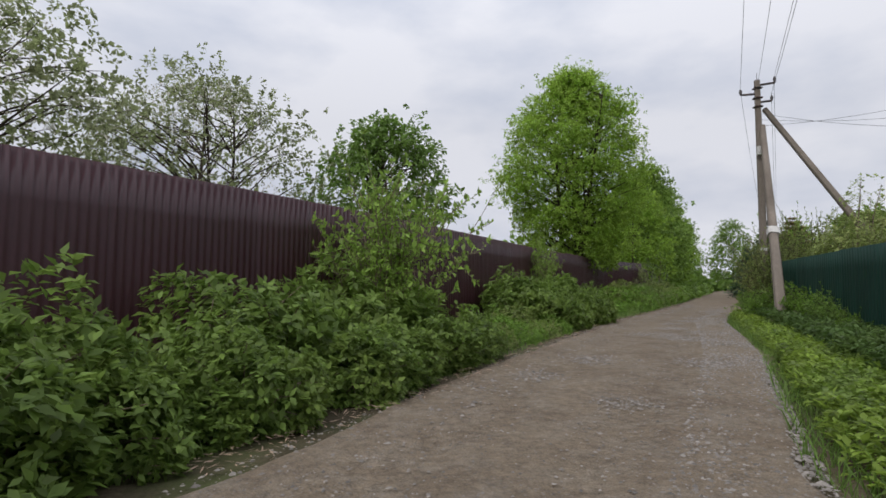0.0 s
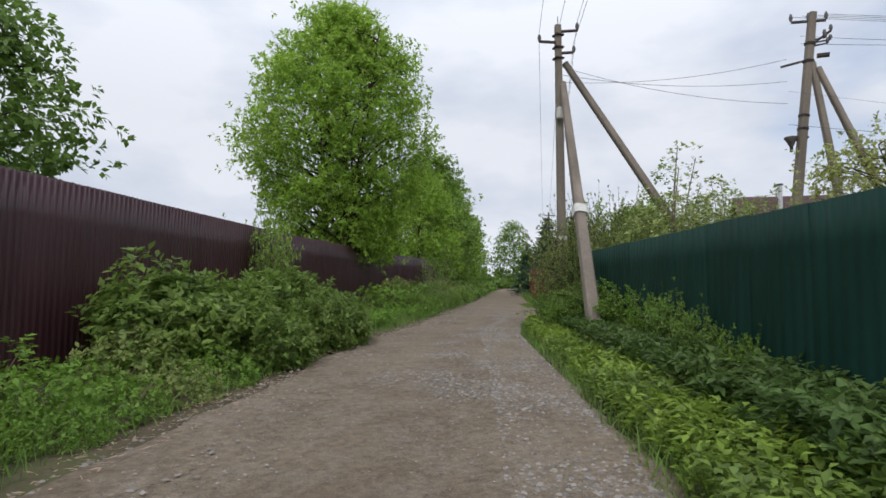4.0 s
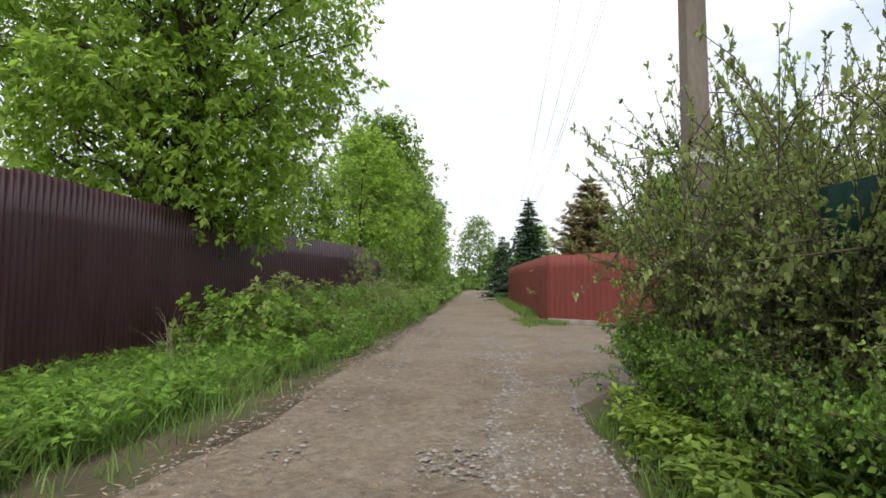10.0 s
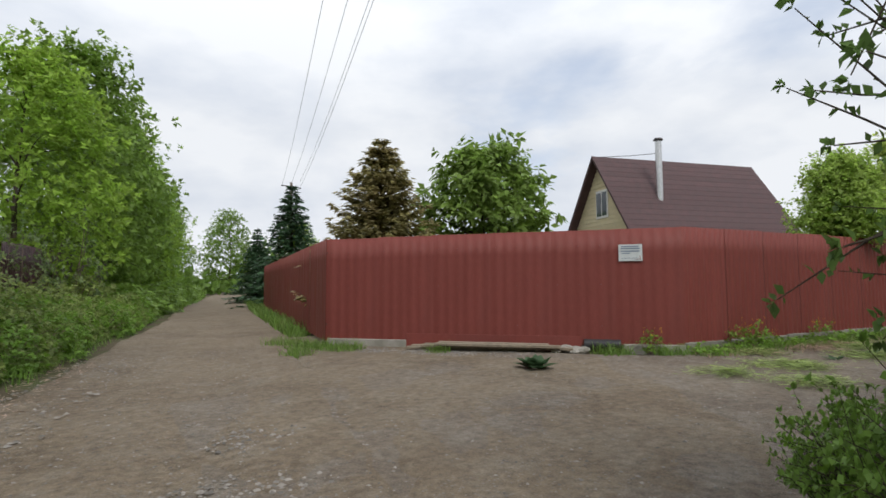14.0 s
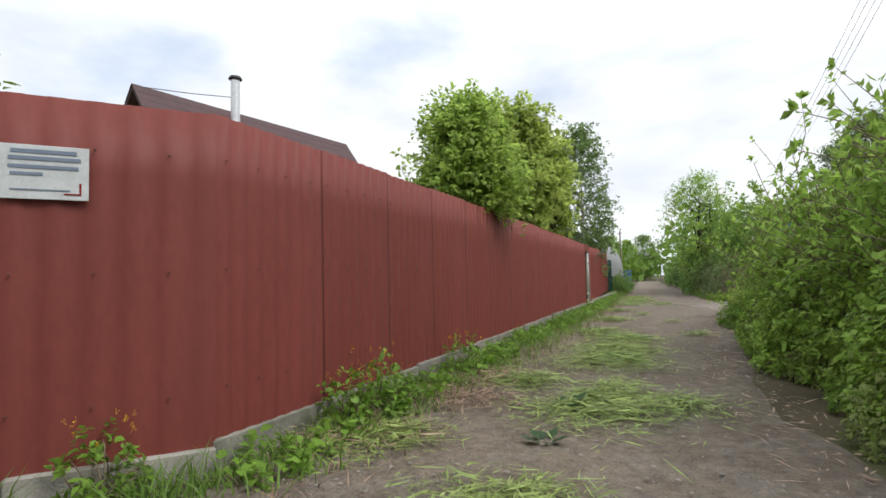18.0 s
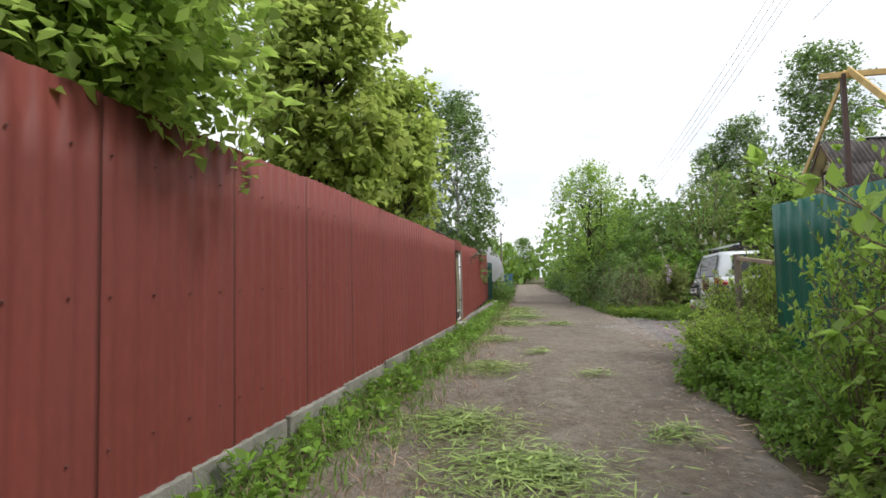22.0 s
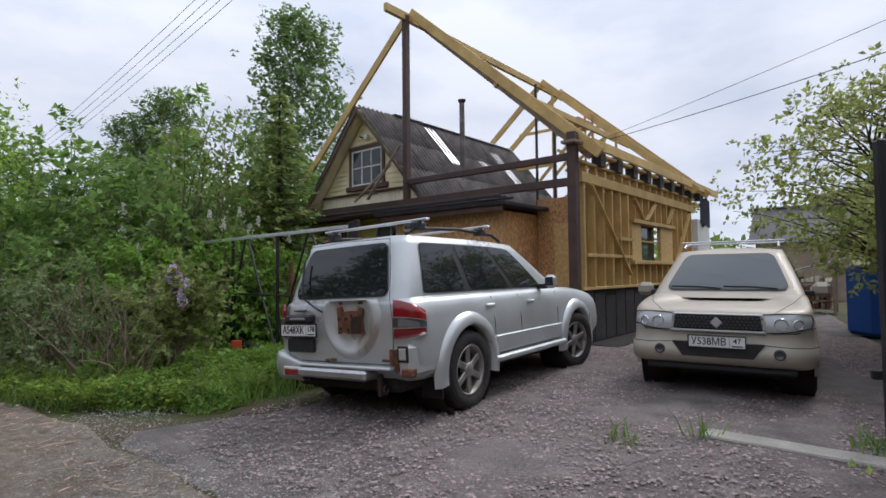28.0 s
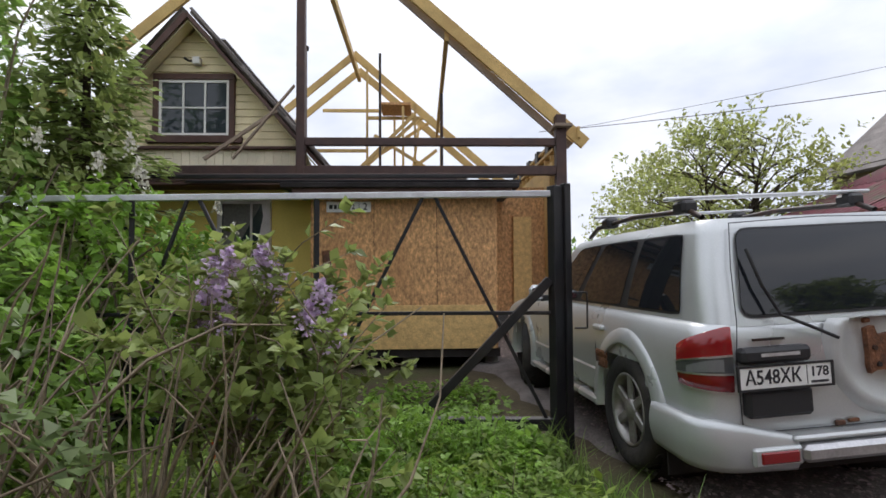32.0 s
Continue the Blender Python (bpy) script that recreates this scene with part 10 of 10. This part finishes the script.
LANE_G1 = [(21.1, 24.95), (24.2, 23.55), (28.2, 21.75), (36.1, 18.0), (49.6, 12.75)]
stuff("lane_grass", grass_mesh(7, 15000, band(LANE_G0, LANE_G1, -1.3, 0.9, 0.6), 0.05, 0.26, M["grass"]), "grass strip along the foot of the red fence", "grass")
stuff("lane_grass", grass_mesh(17, 9000, band(LANE_G0, LANE_G1, -1.9, 0.8, 0.7), 0.04, 0.17, M["dry_grass"], lean=0.8), "yellowed withered grass along the red fence", "grass")
stuff("lane_herbs", herb_mesh(8, 1100, band(LANE_G0, LANE_G1, -0.6, 0.9), 0.04, 0.2, M["leaf_verge"], leaf_len=0.08), "small weeds along the foot of the red fence", "weeds")
stuff("lane_grass", grass_mesh(9, 4500, band([(28.3, 17.3), (30.4, 16.0)], [(27.6, 16.2), (30.2, 15.2)], -0.2, 1.0), 0.15, 0.55, M["grass"]), "tall grass at the corner of the driveway", "grass")
stuff("lane_herbs", herb_mesh(15, 1100, band([(28.3, 17.3), (30.4, 16.0)], [(27.6, 16.2), (30.2, 15.2)], -0.2, 1.0), 0.1, 0.5, M["leaf_verge"], leaf_len=0.085), "leafy weeds at the corner of the driveway", "weeds")
stuff("yard_grass", grass_mesh(10, 26000, band([(35.9, 12.4), (38.2, 12.9), (44, 10.6), (60, 3.4)], [(35.3, 10.6), (37.4, 9.6), (42, 8), (58, 0)], 0, 1.0), 0.08, 0.40, M["grass"]), "rough grass before the house", "grass")
stuff("yard_herbs", herb_mesh(11, 3600, band([(36.3, 12.6), (38.2, 12.8), (44, 10.5)], [(35.6, 10.9), (37.6, 10.2), (42.5, 9.0)], 0, 1.0), 0.05, 0.30, M["leaf_weed"], leaf_len=0.075, leaf_w=0.028), "leafy weeds before the gate", "weeds")
stuff("yard_herbs", herb_mesh(12, 420, band([(35.4, 10.4), (39.0, 8.6)], [(34.6, 8.2), (38.2, 6.4)], 0, 0.75), 0.04, 0.18, M["leaf_verge"], leaf_len=0.07), "weeds between the gate and the house", "weeds")
stuff("forecourt_grass", grass_mesh(13, 4200, patches([(17.8, 31.2, 0.6), (18.0, 30.4, 0.5), (17.9, 32.2, 0.5), (18.75, 28.6, 0.25), (20.35, 25.9, 0.4), (20.9, 25.0, 0.35), (17.0, 30.5, 0.35), (32.1, 12.6, 0.16), (31.5, 12.3, 0.14), (30.2, 12.4, 0.3), (29.9, 13.4, 0.5), (30.3, 14.2, 0.4)]), 0.06, 0.30, M["grass"]), "tufts of grass on the bare earth", "grass")
stuff("far_verge_grass", grass_mesh(14, 7000, band([(19.0, 33.4), (26.0, 46.8), (44, 78)], [(19.8, 33.4), (27.2, 47.2), (46, 79)], -0.3, 1.0), 0.15, 0.5, M["grass"], w=0.03), "grass along the far road edge", "grass")


def clippings(seed, n, region, l0, l1, name, label, material, w=0.010, lift=0.05):
    """Cut stems lying flat."""
    rng = np.random.default_rng(seed)
    p = region(rng, n)
    c = np.stack([p[:, 0], p[:, 1], gzv(p[:, 0]) + lift + 0.05 * rng.random(n) ** 2], 1)
    a = rng.random(n) * 2 * np.pi
    d = np.stack([np.cos(a), np.sin(a), rng.normal(size=n) * 0.10], 1)
    ln = l0 + (l1 - l0) * rng.random(n) ** 2
    v, f = leaves_arrays(c, d, np.array([0, 0, 1.0]) + rng.normal(size=(n, 3)) * 0.3, ln, np.full(n, w) * (0.6 + rng.random(n)), 0.1)
    stuff(name, mesh_np(name, v, f, material), label, "cut grass")


CUT = [(20.4, 23.3, 0.7), (19.1, 22.9, 0.55), (19.2, 23.9, 0.5), (22.3, 22.3, 0.75), (22.4, 21.6, 0.6), (24.6, 21.4, 0.9), (25.6, 20.9, 0.9), (26.8, 20.3, 0.8), (23.6, 22.6, 0.6), (24.8, 22.9, 0.6), (28.0, 20.4, 0.7), (30.5, 19.3, 0.6), (33.5, 18.2, 0.6), (36.6, 16.6, 0.8), (38.6, 15.5, 0.9), (40.6, 14.9, 0.9), (42.6, 14.0, 0.8), (29.6, 18.2, 0.25), (31.6, 18.1, 0.25), (27.2, 18.9, 0.3), (21.8, 24.0, 0.6), (36.0, 15.6, 0.5)]
clippings(1, 15000, patches(CUT), 0.06, 0.28, "grass_clippings", "pale cut grass strewn over the lane", M["straw"])
clippings(3, 9000, patches([(x + 0.1, y - 0.1, r * 0.5) for x, y, r in CUT] + [(22.8, 22.0, 0.35), (23.2, 21.7, 0.3), (25.0, 21.1, 0.4)]), 0.08, 0.26, "grass_clippings", "heaps of fresh cut grass on the lane", M["straw"], 0.014, 0.06)
clippings(2, 2600, patches([(x, y, r * 1.5) for x, y, r in CUT]), 0.06, 0.30, "grass_clippings", "loose cut stems on the lane", M["straw"], 0.007)
clippings(3, 1600, patches([(23.0, 23.3, 0.6), (24.0, 23.0, 0.5), (21.9, 24.1, 0.5)]), 0.06, 0.3, "grass_clippings", "withered brown grass by the footing", M["dry_grass"])
clippings(4, 2600, band([(-2.2, 3.3), (0.8, 9.1), (2.9, 13.2), (5.7, 18.7), (8.1, 22.5), (10.1, 25.9), (14.2, 33.2)], [(-1.6, 3.3), (1.3, 9.1), (3.4, 13.2), (6.2, 18.7), (8.6, 22.3), (10.7, 25.6), (14.8, 33.0)]), 0.04, 0.16, "dry_litter", "dry leaves and stalks along the road edge", M["dry_grass"], 0.012)
clippings(5, 1400, band(LANE_R[2:8], [(p[0] + 0.3, p[1] + 0.5) for p in LANE_R[2:8]]), 0.04, 0.2, "dry_litter", "dry stalks along the lane edge", M["dry_grass"], 0.012)


def big_leaf_plant(name, x, y, n, size, seed, label, material, rise=0.1):
    """A rosette of broad leaves; flower: small petals at stem tips."""
    rng = np.random.default_rng(seed)
    a = np.linspace(0, 2 * np.pi, n, endpoint=False) + rng.normal(size=n) * 0.3
    d = np.stack([np.cos(a), np.sin(a), rise + (0.4 + 3 * rise) * rng.random(n)], 1)
    c = np.zeros((n, 3)) + np.stack([np.cos(a), np.sin(a), np.zeros(n)], 1) * 0.05
    ln = size * (0.6 + 0.5 * rng.random(n))
    v, f = leaves_arrays(c, d, np.tile([0, 0, 1.0], (n, 1)), ln, ln * 0.7, 0.12)
    t = thing(name, pose(x, y, gz(x) + 0.03), label, "plant")
    part("leaf_rosette", mesh_np("leaf_rosette", v, f, material), None, t)


big_leaf_plant("burdock_plant", 18.15, 26.2, 30, 0.30, 1, "uprooted burdock with broad dark leaves on the earth", M["burdock"], 0.15)
big_leaf_plant("burdock_plant", 22.5, 22.4, 9, 0.18, 2, "wilted burdock leaves among the cut grass", M["burdock"])
big_leaf_plant("burdock_plant", 21.6, 22.8, 8, 0.16, 3, "wilted burdock leaves among the cut grass", M["burdock"])
cel = bush_parts(110, 0.62, 0.3, M["leaf_verge"], M["twig"], 60, 6, 0.065, 0.04, stems=22, inner=0.4)
for k, (x, y, s) in enumerate(((22.55, 24.05, 1.0), (22.2, 24.25, 0.85), (24.5, 23.15, 0.85), (20.9, 25.4, 0.8), (23.0, 23.85, 0.6), (34.6, 18.5, 0.7))):
    clump = place_bush(cel, x, y, "celandine clump with small yellow flowers at the fence", "celandine", (s, s, s), k * 60, "celandine", blossoms(120 + k, 12, 0.25, 0.62, 0.45, 0.022, M["petal_yellow"], 10))
    for piece in clump.children:
        tagged(piece, kind="stuff")

for k, (x, y, r, h) in enumerate(((36.15, 11.0, 0.3, 0.5), (36.5, 10.75, 0.34, 0.55), (36.9, 11.55, 0.42, 0.5), (37.3, 11.2, 0.36, 0.45), (36.4, 11.7, 0.36, 0.42), (37.0, 12.3, 0.45, 0.42), (37.9, 11.9, 0.4, 0.5), (36.1, 12.3, 0.3, 0.32))):
    place_bush(low[1 + k % 2], x, y, "tall leafy weed clump growing before the gate", "gate weeds", (r, r, h), 67 * k, "weed_clump")

# ---------------------------------------------------------------- stones
def stones(seed, n, region, s0, s1, name, label, material, lift=0.03):
    rng = np.random.default_rng(seed)
    p = region(rng, n)
    base = np.array([[1, 0, 0], [-1, 0, 0], [0, 1, 0], [0, -1, 0], [0, 0, 0.8]], float)
    s = s0 + (s1 - s0) * rng.random(n) ** 3
    a = rng.random(n) * 2 * np.pi
    R = np.stack([np.stack([np.cos(a), -np.sin(a), np.zeros(n)], 1), np.stack([np.sin(a), np.cos(a), np.zeros(n)], 1), np.tile([0, 0, 1.0], (n, 1))], 1)
    loc = base[None] * (1 + 0.45 * rng.normal(size=(n, 5, 3)) * 0.6) * s[:, None, None] * np.array([1, 0.8, 0.62])
    v = np.einsum("nij,nkj->nki", R, loc) + np.stack([p[:, 0], p[:, 1], gzv(p[:, 0]) + lift], 1)[:, None, :]
    tri = np.array([[0, 2, 4], [2, 1, 4], [1, 3, 4], [3, 0, 4]])
    f = (tri[None] + (np.arange(n) * 5)[:, None, None]).reshape(-1, 3)
    stuff(name, mesh_np(name, v.reshape(-1, 3), f, material), label, "gravel")


EDGE_R = [(p[0] - 0.15, p[1] + 0.1) for p in ROAD_R[1:8]]
EDGE_R2 = [(p[0] - 0.75, p[1] + 0.3) for p in ROAD_R[1:8]]
stones(1, 26000, band(EDGE_R, EDGE_R2, -0.25, 1.3, 1.3), 0.006, 0.034, "road_gravel", "crushed grey stone along the road edge", M["stone"])
stones(2, 4200, band([(p[0] + 0.1, p[1]) for p in ROAD_L[1:9]], [(p[0] + 0.9, p[1] - 0.3) for p in ROAD_L[1:9]], -0.15, 1.0, 1.6), 0.006, 0.038, "road_gravel", "loose stones along the road edge", M["stone"])
stones(3, 26000, band(ROAD_L[1:9], ROAD_R[1:9]), 0.003, 0.022, "road_gravel", "small stones scattered over the road", M["stone"])
stones(4, 9000, patches([(2.6, 9.0, 0.7), (4.2, 8.6, 0.6), (1.2, 7.4, 0.5), (5.8, 12.6, 0.8), (7.0, 14.2, 0.7), (5.4, 13.6, 0.8), (6.6, 15.6, 0.6), (8.6, 18.6, 0.7), (7.4, 17.4, 0.5), (10.2, 20.0, 0.6), (9.4, 20.2, 0.5), (12.7, 25.0, 0.7), (11.8, 23.6, 0.4), (3.2, 6.0, 0.5), (1.9, 5.6, 0.4), (8.2, 16.2, 0.4), (13.6, 26.2, 0.5)]), 0.006, 0.034, "road_gravel", "patches of crushed stone in the road", M["stone"])
stones(5, 16000, band([(13.5, 28), (20, 26.5), (30, 20.5), (46, 13.3)], [(13, 22.6), (20.5, 21.4), (29.0, 17.4), (44, 10.4)]), 0.004, 0.022, "lane_gravel", "small stones scattered over the lane", M["stone"])
stones(6, 1500, patches([(19.3, 27.4, 0.5), (18.9, 28.2, 0.5), (18.6, 28.9, 0.5), (18.3, 29.8, 0.5)]), 0.008, 0.035, "rubble_gravel", "grey rubble before the board pile", M["stone"])
DR_L = [(30.6, 15.8), (29.9, 12.6), (28.7, 9.7), (27.4, 4.6)]
DR_R = [(35.6, 13.4), (34.9, 11.4), (33.8, 8.8), (32.4, 4.0)]
stones(7, 60000, band(DR_L, DR_R, -0.05, 1.05), 0.007, 0.023, "driveway_gravel", "crushed pinkish-grey granite on the driveway", M["stone_pink"], 0.045)
stones(8, 15000, patches([(34.4, 14.2, 1.0), (35.5, 13.6, 0.9), (33.5, 14.7, 0.8), (36.6, 13.1, 0.6), (32.6, 15.1, 0.5), (34.9, 14.6, 0.6)]), 0.003, 0.012, "pale_gravel", "fine pale screenings beside the lane", M["stone_pale"], 0.036)


def far_woods():
    """A belt of distant trees all round."""
    rng = np.random.default_rng(77)
    n = 26000
    a = rng.random(n) * 2 * np.pi
    q = 88 + 40 * rng.random(n)
    hmax = 6 + 3.0 * np.sin(a * 9) + 2.0 * np.sin(a * 23 + 1) + 2.2 * np.sin(a * 51)
    p = np.stack([24 + np.cos(a) * q, 22 + np.sin(a) * q, 0.2 + np.abs(hmax) * rng.random(n) ** 0.8 + 1.0], 1)
    d = unit(rng.normal(size=(n, 3)))
    ln = 0.9 + 0.8 * rng.random(n)
    v, f = leaves_arrays(p, d, rng.normal(size=(n, 3)), ln, ln * 0.7, 0.2)
    stuff("far_woods", mesh_np("far_woods", v, f, M["leaf_mid"]), "distant belt of green trees", "woods")


far_woods()
